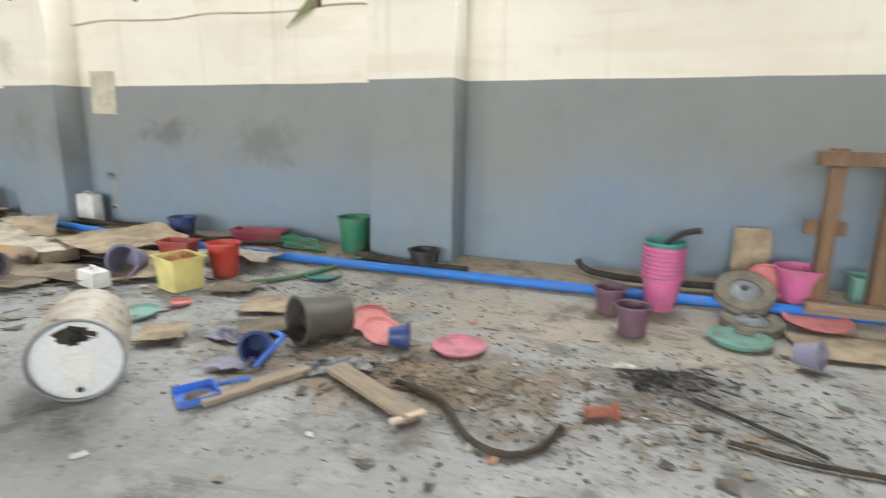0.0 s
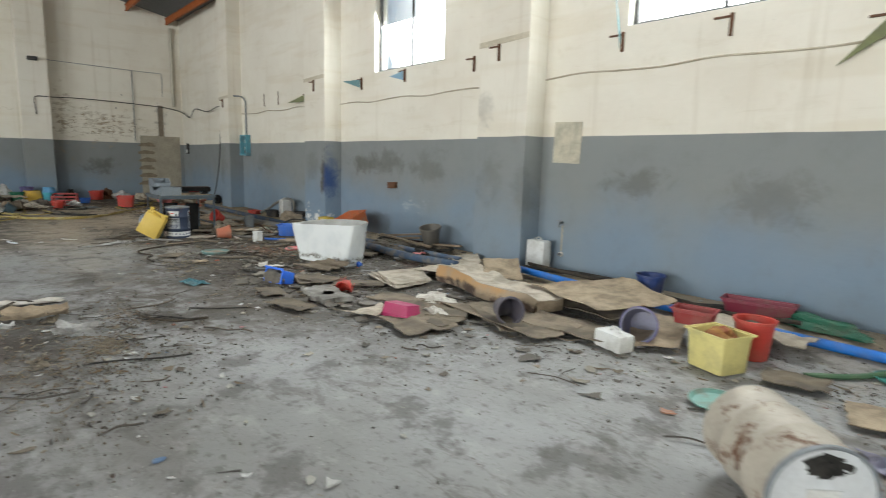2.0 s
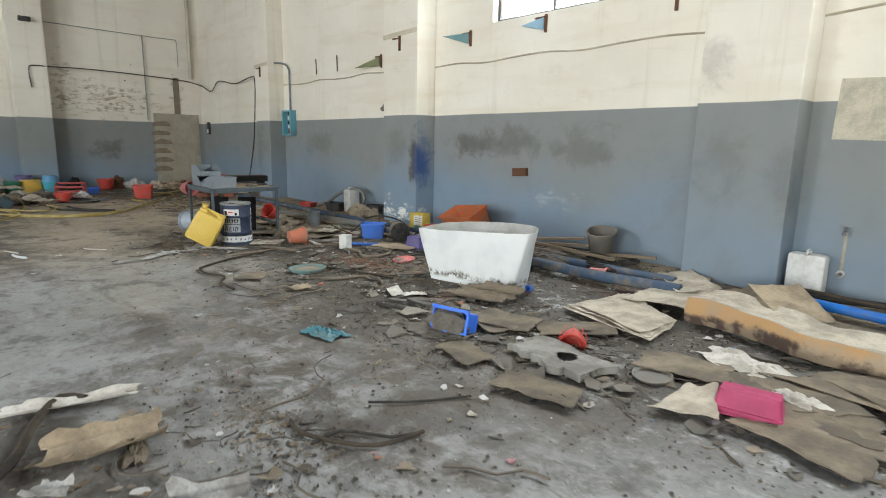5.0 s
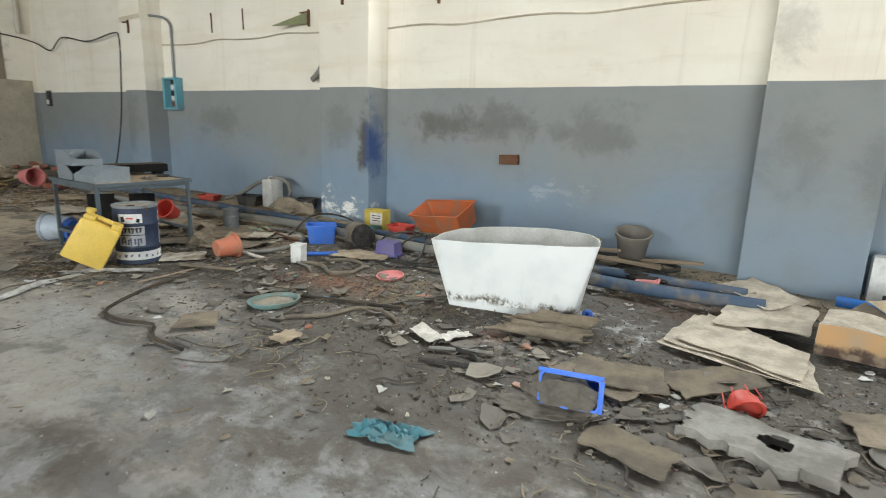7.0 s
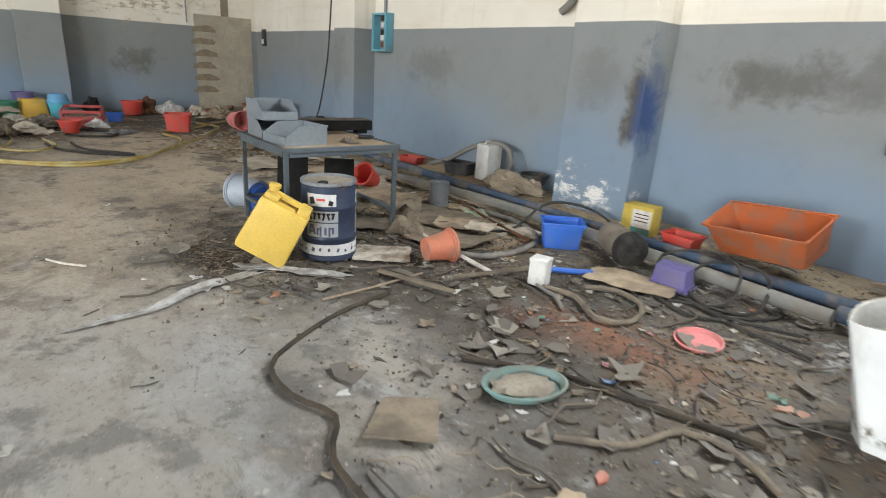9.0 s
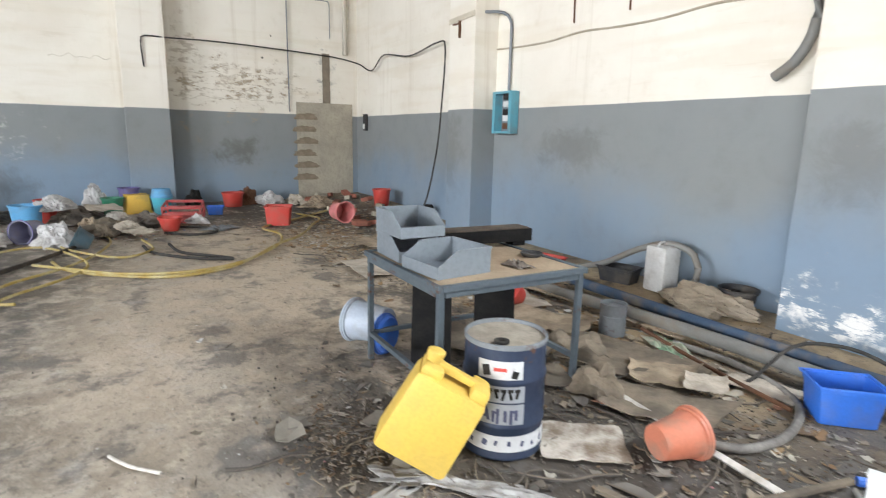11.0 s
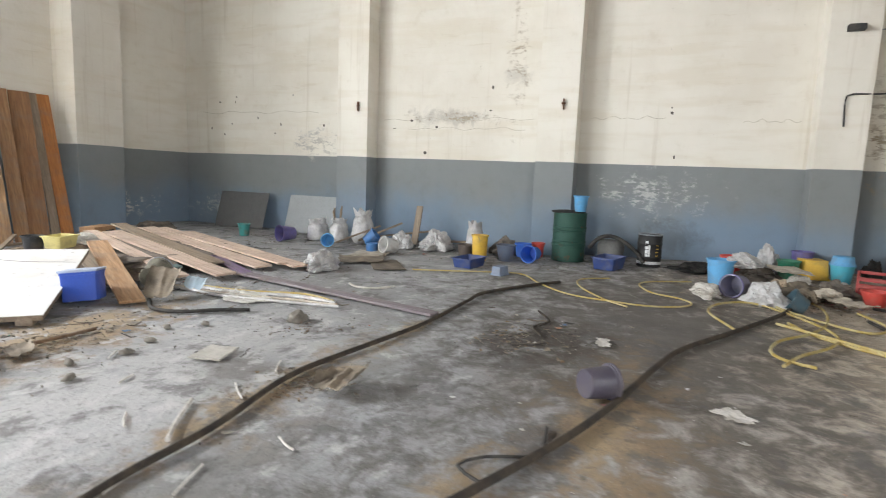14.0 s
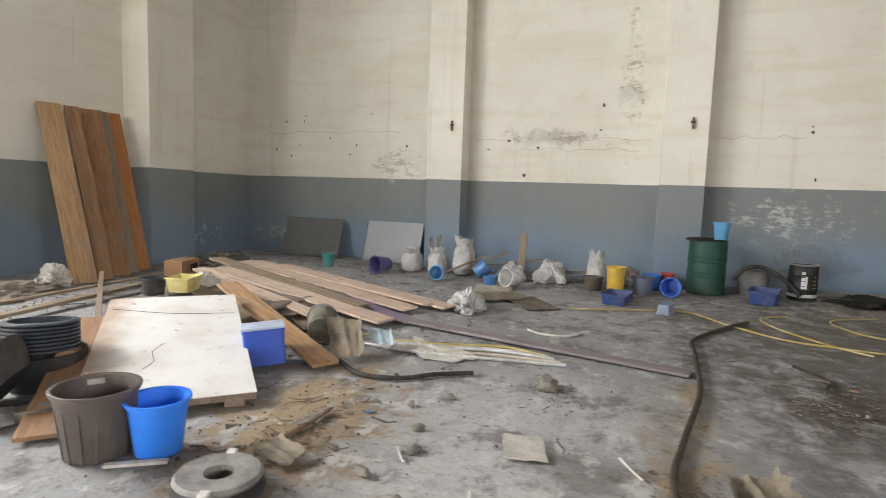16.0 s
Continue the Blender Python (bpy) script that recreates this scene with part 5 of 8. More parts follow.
def crushed_carton(m):
    """A long collapsed carton: a stained front that sags and a dusty top."""
    ob = thing("crushed_carton", "long crushed cardboard carton, orange-stained and rotting below", "cardboard box", m)
    nd = Nodes("rotting_carton_front", 0.95)
    z = nd.axes(nd.local)[2]
    wet = nd.step(nd.math("ADD", z, nd.math("MULTIPLY", nd.noise(3.5, 6, rough=0.65), 0.26)), 0.25, 0.2)
    c = nd.mix(nd.step(nd.noise(2.0, 5), 0.42, 0.6), (0.46, 0.285, 0.14), (0.36, 0.29, 0.21))
    c = nd.mix(wet, c, nd.mix(nd.step(nd.noise(7, 6), 0.45, 0.6), (0.075, 0.05, 0.04), (0.24, 0.185, 0.13)))
    front = nd.done(c, None, nd.noise(20, 5), 0.4, 0.01)
    L, n = 1.75, 36

    def bow(t):
        dip = 0.05 * math.sin(t * 9) + 0.04 * noise.noise(Vector((t * 4, 2, 0)))
        return 0.20 - 0.06 * t + 0.03 * noise.noise(Vector((t * 5, 5, 0))), dip

    def strip(rows):
        bm = bmesh.new()
        grid = [[bm.verts.new(p) for p in rows(i / n)] for i in range(n + 1)]
        for a, b in zip(grid, grid[1:]):
            for k in range(len(a) - 1):
                bm.faces.new((a[k], a[k + 1], b[k + 1], b[k]))
        bmesh.ops.recalc_face_normals(bm, faces=bm.faces)
        bmesh.ops.solidify(bm, geom=bm.faces[:], thickness=0.006)
        return bm

    def face(t):
        h, d = bow(t)
        return [(L * (t - 0.5), d - 0.03 * math.sin(math.pi * k / 4) + 0.02 * noise.noise(Vector((t * 8, k, 1))) - 0.02 * (4 - k) / 4, 0.004 + h * k / 4) for k in range(5)]

    def lid(t):
        h, d = bow(t)
        return [(L * (t - 0.5), d + 0.42 * k / 5, h + 0.008 - 0.02 * math.sin(math.pi * k / 5) + 0.02 * noise.noise(Vector((t * 5, k * 0.8, 7))) * (k > 0)) for k in range(6)]

    part("front_panel", strip(face), front, ob, "orange-stained rotting front")
    part("top_panel", strip(lid), CARD_PALE, ob, "dusty pale top")
    part("back_panel", box(L - 0.08, 0.008, 0.12, 0, 0.42, 0.0), CARD_DAMP, ob, smooth=False)
    for e in (-1, 1):
        part("end_flap", shift(box(0.007, 0.36, 0.13, 0, 0, 0, 0.001), pose(e * (L / 2 - 0.03), 0.21, 0.0, 0, e * 8)), CARD, ob, smooth=False)
    return ob


crushed_carton(pose(-6.55, 3.93, 0.03, 0, 0, -8))
rag("crumpled stained white paper on the cardboard", put(-6.75, 3.45, -20, 0.02), 0.75, 0.35, 0.09, PAPER, 27, "crumpled_paper", "paper")
rag("white torn paper beside the magenta tub", put(-6.36, 3.1, -30, 0.03), 0.32, 0.2, 0.07, PAPER, 28, "crumpled_paper", "paper")
plate("dark round disc lying flat on the dirt", GREY_P, put(-7.07, 2.83, 0, 0.005, 4), 0.12, 0.02, group="")
rag("dark bristly mat scrap on the concrete", put(-7.28, 2.1, 20), 0.24, 0.18, 0.06, DARK, 29, "mat_scrap", "mat")

# ---- middle of the north side ----
tub("blue plastic tub standing by the pipes", BLUE, put(-12.36, 4.42, 48), 0.33, 0.25, 0.21)


def motor(m):
    ob = thing("electric_motor", "dusty electric motor lying by the pipes", "motor", m)
    part("housing", lathe([(0, 0), (0.11, 0), (0.12, 0.02), (0.12, 0.3), (0.11, 0.32), (0, 0.32)], 24), cloudy("motor_dust", (0.2, 0.17, 0.13), (0.12, 0.1, 0.085), 8), ob)
    part("end_bell", lathe([(0, 0.321), (0.125, 0.321), (0.135, 0.34), (0.12, 0.42), (0.05, 0.44), (0, 0.44)], 24), DARK, ob)
    part("shaft", lathe([(0, -0.06), (0.018, -0.06), (0.018, -0.001), (0, -0.001)], 12), STEEL, ob)
    part("name_plate", box(0.06, 0.004, 0.05, 0, -0.122, 0.1), PAPER, ob, "pale name plate", smooth=False)
    return ob


motor(pose(-12.02, 4.62, 0.16, 90, 0, 60))
tub("violet plastic box standing on the floor", PURPLE, put(-11.32, 4.42, 10, 0.16, 180), 0.25, 0.2, 0.15)
card("flattened cardboard under the violet box", put(-11.5, 4.2, 20), 0.6, 0.35, CARD, 0.02, 31)
b = thing("white_box", "small dirty white plastic box", "box", put(-11.83, 3.6, 20))
part("body", box(0.12, 0.12, 0.17, 0, 0, 0, 0.008), WHITE, b)
part("lid", box(0.126, 0.126, 0.02, 0, 0, 0.1705, 0.004), WHITE, b)
line("connector_lead", "short blue and white plastic fitting", "fitting", [(-12.0, 3.8), (-11.85, 3.95), (-11.75, 4.08)], 0.022, BLUE, None, 8)
pot("orange-pink plastic pot lying on its side", TERRA, pose(-12.53, 3.24, 0.108, 86, 0, 170) @ pose(0, 0, -0.1), 0.115, 0.085, 0.22)
od_dish = plate("oval teal-rimmed dish full of dirt, lying on the floor", tint("dirty_teal", (0.13, 0.24, 0.235), 0.6), put(-10.93, 2.55, 65, 0.01, 5), 0.2, 0.04, 0.62, group="")
part("dirt", shift(lump(0.3, 0.18, 0.03, 0.4, 3, 8), pose(0, 0, 0.008)), cloudy("dish_dirt", (0.30, 0.27, 0.22), (0.2, 0.175, 0.14), 9), od_dish, "pale dirt in the dish")
line("rubber_hose", "dusty brown hose curving over the dirt", "hose", [(-10.62, 2.4), (-10.42, 2.62), (-10.35, 2.89), (-10.14, 2.94), (-9.95, 2.85)], 0.014, cloudy("dusty_hose", (0.19, 0.16, 0.12), (0.11, 0.09, 0.075), 8), None, 8)
line("rubber_hose", "pale brown hose lying in a small loop", "hose", [(-11.75, 3.55), (-11.53, 3.62), (-11.25, 3.47), (-11.1, 3.6), (-11.2, 3.88), (-11.45, 3.95), (-11.6, 3.8)], 0.018, bpy.data.materials["dusty_hose"], None, 8)
line("thin_stick", "thin pale stick lying on the floor", "stick", [(-12.28, 2.2), (-12.31, 2.6), (-12.36, 2.99)], 0.008, WOOD_DULL, None, 6)
line("metal_bar", "dark flat bar lying before the tank", "bar", [(-9.47, 2.58), (-9.3, 2.68), (-9.1, 2.76)], 0.014, PIPE_GREY, None, 6)
line("black_cable", "black cable coiled in loops by the pipes", "cable", [(-11.16, 4.12), (-10.92, 4.4), (-10.98, 4.62, 0.22), (-11.3, 4.75, 0.22), (-11.5, 4.55, 0.16), (-11.35, 4.3), (-11.0, 4.25), (-10.75, 4.45), (-10.85, 4.72, 0.2), (-11.2, 4.68, 0.18), (-11.25, 4.4), (-10.9, 4.2), (-10.4, 4.35)], 0.011, RUBBER, 0.02, 8)
line("grey_cable", "grey cable lying beside the white box", "cable", [(-11.98, 3.74), (-11.8, 3.55), (-11.62, 3.52), (-11.45, 3.41)], 0.012, PIPE_GREY, None, 8)
pot("salmon plastic pot lying by the pipes", SALMON, pose(-8.75, 4.7, 0.1, 88, 0, 95), 0.06, 0.05, 0.2)
plate("salmon saucer half buried in the dirt", SALMON, put(-10.75, 3.75, 10, 0.0, 6), 0.13)
ocr = tub("orange plastic crate tipped against the wall", ORANGE, put(-11.0, 5.1, -9, 0.16, 26, -6), 0.74, 0.34, 0.24, 0.88, "plastic_crate", "crate")
tub("small red plastic tray by the wall", RED, put(-11.62, 5.02, 0, 0.0), 0.26, 0.2, 0.12)
cb = thing("carton", "yellow and teal printed carton by the pillar", "carton", put(-12.05, 5.08, 8))
part("body", box(0.27, 0.18, 0.25, 0, 0, 0, 0.004), cloudy("yellow_card", (0.55, 0.42, 0.08), (0.45, 0.33, 0.06), 8), cb)
part("printed_panel", box(0.17, 0.004, 0.15, 0.04, -0.0925, 0.07), PAPER, cb, "white printed panel", smooth=False)
part("printed_band", box(0.17, 0.004, 0.06, 0.04, -0.0925, 0.005), TEAL, cb, "teal printed band", smooth=False)
for k in range(3):
    part("print_line", box(0.12, 0.002, 0.008, 0.04, -0.0957, 0.12 + 0.03 * k), DARK, cb, smooth=False)
line("grey_hose", "thick grey hose curving over the floor", "hose", [(-13.5, 4.5), (-13.1, 4.55), (-12.75, 4.46), (-12.5, 4.28), (-12.36, 3.9), (-12.4, 3.58), (-12.6, 3.42)], 0.024, cloudy("grimy_grey_hose", (0.24, 0.23, 0.21), (0.13, 0.12, 0.11), 8), None, 10)
line("black_cable", "black cable looping over the pipes", "cable", [(-13.4, 4.0), (-13.05, 4.05), (-12.85, 4.3), (-12.75, 4.6, 0.24), (-12.6, 4.8, 0.27), (-12.45, 5.0, 0.2), (-12.2, 5.0)], 0.012, RUBBER, 0.014, 8)
line("black_cable", "black cable lying in a loose loop", "cable", [(-11.6, 4.3), (-11.0, 4.05), (-10.75, 4.3), (-10.65, 4.6), (-10.9, 4.8), (-11.3, 4.6), (-10.9, 4.2), (-10.3, 4.1)], 0.011, RUBBER, None, 8)
line("black_cable", "black cable curled on the dirt", "cable", [(-9.42, 2.4), (-9.2, 2.48), (-9.08, 2.52), (-9.16, 2.64), (-9.36, 2.68)], 0.016, RUBBER, None, 8)
line("black_cable", "dark cable lying in a bend on the concrete", "cable", [(-10.65, 1.62), (-10.98, 1.62), (-11.2, 1.74), (-11.43, 1.65), (-11.69, 1.66), (-11.85, 1.82), (-12.06, 2.2), (-12.17, 2.6)], 0.013, HOSE_BROWN, None, 8)
line("thin_pipe", "thin brown pipe lying on the dirt", "pipe", [(-11.3, 2.49), (-10.89, 2.81), (-10.54, 2.94), (-10.1, 3.09)], 0.013, HOSE_BROWN, None, 8)
line("perforated_strip", "white perforated metal strip on the floor", "metal strip", [(-13.1, 3.5), (-12.7, 3.46), (-12.1, 3.41)], 0.02, PAPER, 0.02, 4)
rag("grey torn plastic film trodden into the floor", put(-12.85, 2.2, 48), 0.9, 0.14, 0.05, cloudy("grimy_film", (0.42, 0.42, 0.41), (0.2, 0.19, 0.18), 9, 0.4), 11, "plastic_film", "film")
rag("grey torn plastic film trodden into the floor", put(-12.72, 1.5, 112), 1.3, 0.11, 0.035, bpy.data.materials["grimy_film"], 12, "plastic_film", "film")
card("dirty white paper sheet on the floor", put(-12.82, 2.95, 55), 0.42, 0.34, cloudy("stained_paper", (0.52, 0.48, 0.42), (0.17, 0.125, 0.085), 7), 0.008, 41, 0.008, "paper_sheet", 0, "paper", 0.006, "")

# the oil drum with its printed bands, and the yellow canister that leans on it
BAND_BLUE = painted_metal("dark_blue_drum_steel", (0.028, 0.042, 0.08), 0.3, 0.4, 0.3)
od = steel_drum("oil_drum", "dark blue and white steel oil drum standing on the floor", put(-13.05, 2.62, -45), 0.195, 0.57, BAND_BLUE, cloudy("dusty_drum_lid", (0.36, 0.32, 0.26), (0.25, 0.22, 0.18), 9), (0.29, 0.68))
WHITE_BAND = painted_metal("white_drum_print", (0.60, 0.61, 0.62), 0.25, 0.4, 0.1)
GREY_BAND = painted_metal("grey_drum_print", (0.36, 0.38, 0.41), 0.3, 0.4, 0.2)
LETTER = painted_metal("print_blue", (0.07, 0.08, 0.14), 0.2, 0.4, 0.1)
part("printed_band", lathe([(0.197, 0.045), (0.1985, 0.045), (0.1985, 0.125), (0.197, 0.125)], 40), WHITE_BAND, od, "white printed band")


def drum_panel(z0, z1, a0, a1, material, label, r=0.197):
    """A printed field that follows the drum's curve."""
    bm = bmesh.new()
    cols = []
    for k in range(13):
        a = radians(a0 + (a1 - a0) * k / 12)
        cols.append([bm.verts.new((q * math.cos(a), q * math.sin(a), z)) for q, z in ((r - 0.002, z0), (r, z0), (r, z1), (r - 0.002, z1))])
    for p, q in zip(cols, cols[1:]):
        for j in range(3):
            bm.faces.new((p[j], q[j], q[j + 1], p[j + 1]))
    part("print_panel", bm, material, od, label)


def on_drum(ang, z, w, h, material, label="", lean=0.0):
    part("print_bar", shift(box(0.003, w, h, 0, 0, -h / 2), Matrix.Rotation(radians(ang), 4, "Z") @ pose(0.1975, 0, z + h / 2, lean)), material, od, label, smooth=False)


prnd = random.Random(8)
for base in (4, 124, 244):
    drum_panel(0.405, 0.492, base - 32, base + 30, WHITE_BAND, "white panel")
    drum_panel(0.292, 0.372, base - 32, base + 34, GREY_BAND, "pale grey panel")
    drum_panel(0.183, 0.284, base - 34, base + 34, GREY_BAND, "pale grey panel")
    on_drum(base - 1, 0.445, 0.06, 0.016, RED, "red mark")
    on_drum(base - 20, 0.42, 0.035, 0.05, DARK, "black mark", 12)
    on_drum(base + 19, 0.412, 0.03, 0.035, DARK, "black mark", -15)
    for k in range(6):
        on_drum(base - 24 + 9.5 * k, 0.305 + 0.004 * (k % 3), 0.013, 0.042, DARK, "", 14 * (-1) ** k)
        on_drum(base - 24 + 9.5 * k, 0.345, 0.026, 0.014, DARK)
    for ang, w, h, z, lean in ((-25, 0.016, 0.075, 0.2, -14), (-17, 0.016, 0.075, 0.2, 14), (-21, 0.03, 0.014, 0.215, 0), (-8, 0.014, 0.055, 0.195, 0), (-2, 0.014, 0.075, 0.187, 0), (-5, 0.03, 0.012, 0.237, 0), (8, 0.015, 0.055, 0.2, 0), (16, 0.014, 0.07, 0.187, 0), (23, 0.014, 0.05, 0.207, 0), (19.5, 0.03, 0.012, 0.243, 0)):
        on_drum(base + ang, z, w, h, LETTER, "", lean)
for k in range(20):
    on_drum(18 * k + 4 * prnd.random(), 0.065 + 0.012 * prnd.random(), 0.012 + 0.02 * prnd.random(), 0.014 + 0.016 * prnd.random(), LETTER, "", prnd.uniform(-20, 20))


JERRY = plastic("jerrycan_yellow", (0.66, 0.46, 0.085), 0.14)


def canister(m):
    ob = thing("jerrycan", "yellow plastic jerrycan leaning against the drum", "jerrycan", m)
    w, d, h = 0.36, 0.22, 0.40
    bm = box(w, d, h, 0, 0, 0, 0.035)
    for v in bm.verts:
        if v.co.z > h * 0.8:
            v.co.x *= 0.95
            v.co.y *= 0.88
        v.co.y += math.copysign(0.006 * math.sin(math.pi * v.co.z / h), v.co.y)
    part("body", bm, JERRY, ob)
    part("shoulder", box(0.085, d * 0.72, 0.062, w / 2 - 0.062, 0, h - 0.012, 0.02), JERRY, ob)
    part("shoulder", box(0.10, d * 0.72, 0.05, -w / 2 + 0.07, 0, h - 0.012, 0.02), JERRY, ob)
    part("grip", box(w - 0.12, 0.05, 0.034, 0.02, 0, h + 0.018, 0.012), JERRY, ob)
    neck = part("neck", shift(lathe([(0.032, 0), (0.032, 0.03), (0, 0.031)], 18), pose(-0.12, 0, h + 0.03, 0, -12)), JERRY, ob)
    part("cap", shift(lathe([(0, 0.0315), (0.038, 0.032), (0.04, 0.04), (0.04, 0.056), (0.034, 0.06), (0, 0.061)], 18), pose(-0.12, 0, h + 0.03, 0, -12)), JERRY, neck, "yellow screw cap")
    part("seam", box(0.006, d * 0.8, 0.006, 0, 0, -0.002), JERRY, ob)
    return ob


canister(pose(-13.04, 2.1, 0.085, 0, 29, 58))

# the work table
TABLE_STEEL = painted_metal("dark_table_steel", (0.10, 0.125, 0.145), 0.45, 0.5, 0.4)
tb = thing("work_table", "rusty grey steel table with a brown board top", "table", pose(-13.82, 2.9, 0))
TOPZ = 0.735
part("tabletop", box(0.93, 0.95, 0.022, 0, 0, TOPZ - 0.022, 0.003), cloudy("dusty_board", (0.40, 0.31, 0.21), (0.32, 0.24, 0.16), 5), tb, "dusty brown board", smooth=False)
for sx in (-1, 1):
    for sy in (-1, 1):
        part("leg", box(0.034, 0.034, TOPZ - 0.025, sx * 0.462, sy * 0.472, 0.0, 0.003), TABLE_STEEL, tb, smooth=False)
for sy in (-1, 1):
    part("rail", box(0.88, 0.03, 0.035, 0, sy * 0.476, TOPZ - 0.062, 0.003), TABLE_STEEL, tb, smooth=False)
    part("stretcher", box(0.88, 0.03, 0.03, 0, sy * 0.476, 0.17, 0.003), TABLE_STEEL, tb, smooth=False)
for s in (-1, 1):
    part("edge_angle", box(0.99, 0.028, 0.034, 0, s * 0.4905, TOPZ - 0.026, 0.002), TABLE_STEEL, tb, smooth=False)
    part("edge_angle", box(0.028, 0.951, 0.034, s * 0.481, 0, TOPZ - 0.026, 0.002), TABLE_STEEL, tb, smooth=False)
for sx in (-1, 1):
    part("rail", box(0.03, 0.9, 0.035, sx * 0.466, 0, TOPZ - 0.062, 0.003), TABLE_STEEL, tb, smooth=False)
part("stretcher", box(0.03, 0.9, 0.03, -0.466, 0, 0.17, 0.003), TABLE_STEEL, tb, smooth=False)


def parts_bin(m, label, w=0.30, d=0.36, h=0.14):
    ob = thing("parts_bin", label, "storage bin", m, "steel parts bins")
    t = 0.004
    part("base", box(w, d, t, 0, 0, 0), BIN_GREY, ob, smooth=False)
    for s in (-1, 1):
        bm = bmesh.new()
        prof = [(-d / 2, 0), (d / 2, 0), (d / 2, h), (-d / 2 + 0.12, h), (-d / 2, h * 0.45)]
        a = [bm.verts.new((s * (w / 2 - t / 2) - t / 2, y, z + t)) for y, z in prof]
        c = [bm.verts.new((s * (w / 2 - t / 2) + t / 2, y, z + t)) for y, z in prof]
        bm.faces.new(a), bm.faces.new(c[::-1])
        for i in range(5):
            j = (i + 1) % 5
            bm.faces.new((a[i], a[j], c[j], c[i]))
        part("side_panel", bm, BIN_GREY, ob, smooth=False)
    part("back_panel", box(w - 2 * t - 0.002, t, h, 0, d / 2 - t / 2, t), BIN_GREY, ob, smooth=False)
    part("front_panel", box(w - 2 * t - 0.002, t, h * 0.45, 0, -d / 2 + t / 2, t), BIN_GREY, ob, smooth=False)
    part("rim", join(box(w + 0.01, 0.012, 0.012, 0, d / 2, h - 0.004), box(0.012, d - 0.14, 0.012, w / 2, 0.06, h - 0.004), box(0.012, d - 0.14, 0.012, -w / 2, 0.06, h - 0.004)), BIN_GREY, ob, smooth=False)
    return ob


parts_bin(pose(-14.08, 2.61, TOPZ + 0.001, 0, 0, 88), "grey steel parts bin at the bottom of a stack")
parts_bin(pose(-14.07, 2.605, TOPZ + 0.148, 0, 0, 90), "grey steel parts bin stacked on another")
parts_bin(pose(-13.66, 2.63, TOPZ + 0.001, 0, 0, 6), "grey steel parts bin lying on the table", 0.36, 0.36)
bar = thing("machine_guard", "long black steel guard lying across the table", "steel bar", pose(-14.13, 3.16, TOPZ + 0.002, 0, 0, 86))
part("channel", box(0.80, 0.13, 0.09, 0, 0, 0.03, 0.012), SOOT, bar)
part("flange", box(0.78, 0.15, 0.010, -0.02, 0.01, 0.1205, 0.004), cloudy("sooty_brown", (0.10, 0.075, 0.055), (0.05, 0.04, 0.035), 7), bar)
part("foot", box(0.1, 0.1, 0.0295, -0.3, 0, 0), SOOT, bar)
part("foot", box(0.1, 0.1, 0.0295, 0.3, 0, 0), SOOT, bar)
rag("small dusty rag on the table", pose(-13.55, 3.05, TOPZ + 0.001), 0.2, 0.12, 0.06, RAG, 13)
plate("small dark ring lying on the table's edge", BLACK_P, pose(-13.75, 3.32, TOPZ + 0.001), 0.07, 0.02, group="")
for x, y, rz, w in ((-13.98, 2.72, 60, 0.26), (-13.74, 3.05, 60, 0.26)):
    g = part("black_board", box(w, 0.03, 0.56, 0, 0, 0, 0.006), SOOT)
    g.matrix_world = pose(x, y, 0.01, -16, 0, rz)
    tagged(g, "black board leaning under the table", "board", "black boards")
pot("grey-blue plastic pail lying on its side", tint("pail_grey", (0.36, 0.42, 0.5), 0.35), pose(-14.45, 2.62, 0.15, 92, 0, -60), 0.15, 0.125, 0.3, "pail", "bucket")
pot("blue plastic lid end beside the table", BLUE, pose(-14.32, 2.58, 0.13, 92, 0, -60), 0.13, 0.12, 0.05)


def paint_can(label, m, r=0.1, h=0.25, material=STEEL):
    ob = thing("paint_can", label, "can", m)
    part("shell", lathe([(0, 0.004), (r * 0.97, 0.004), (r * 1.02, 0), (r, 0.01), (r, h - 0.01), (r * 1.03, h - 0.006), (r * 1.03, h), (r * 0.9, h), (r * 0.9, h - 0.03), (0, h - 0.03)], 28), material, ob)
    part("hoop", lathe([(r, h * 0.6), (r * 1.02, h * 0.61), (r * 1.02, h * 0.63), (r, h * 0.64)], 28), material, ob)
    return ob


paint_can("dented grey metal can standing by the pipes", put(-13.9, 4.28))
jc = jug("dirty white plastic canister standing by the wall", put(-14.28, 5.28, -90), 0.22, 0.22, 0.42)
line("grey_hose", "grey hose arching over the white canister", "hose", [(-15.1, 5.05, 0.2), (-14.8, 5.1, 0.3), (-14.5, 5.2, 0.48), (-14.25, 5.32, 0.57), (-14.02, 5.36, 0.5), (-13.95, 5.32, 0.3), (-14.05, 5.2, 0.18)], 0.03, PIPE_GREY, None, 10)
tub("black plastic tray by the wall", BLACK_P, put(-14.7, 5.2, 15), 0.36, 0.22, 0.14)
tub("small dark red tray by the wall", RED, put(-15.6, 5.1, 15), 0.3, 0.18, 0.08)
rag("dusty plastic sack lying by the pipes", put(-13.75, 5.15, 5), 0.9, 0.4, 0.22, cloudy("dusty_film", (0.38, 0.32, 0.24), (0.26, 0.22, 0.17), 5, 0.6), 15, "plastic_sack", "sack")
pot("dark plastic ring pot by the wall", BLACK_P, put(-13.55, 5.3, 0, 0.1), 0.14, 0.13, 0.1)
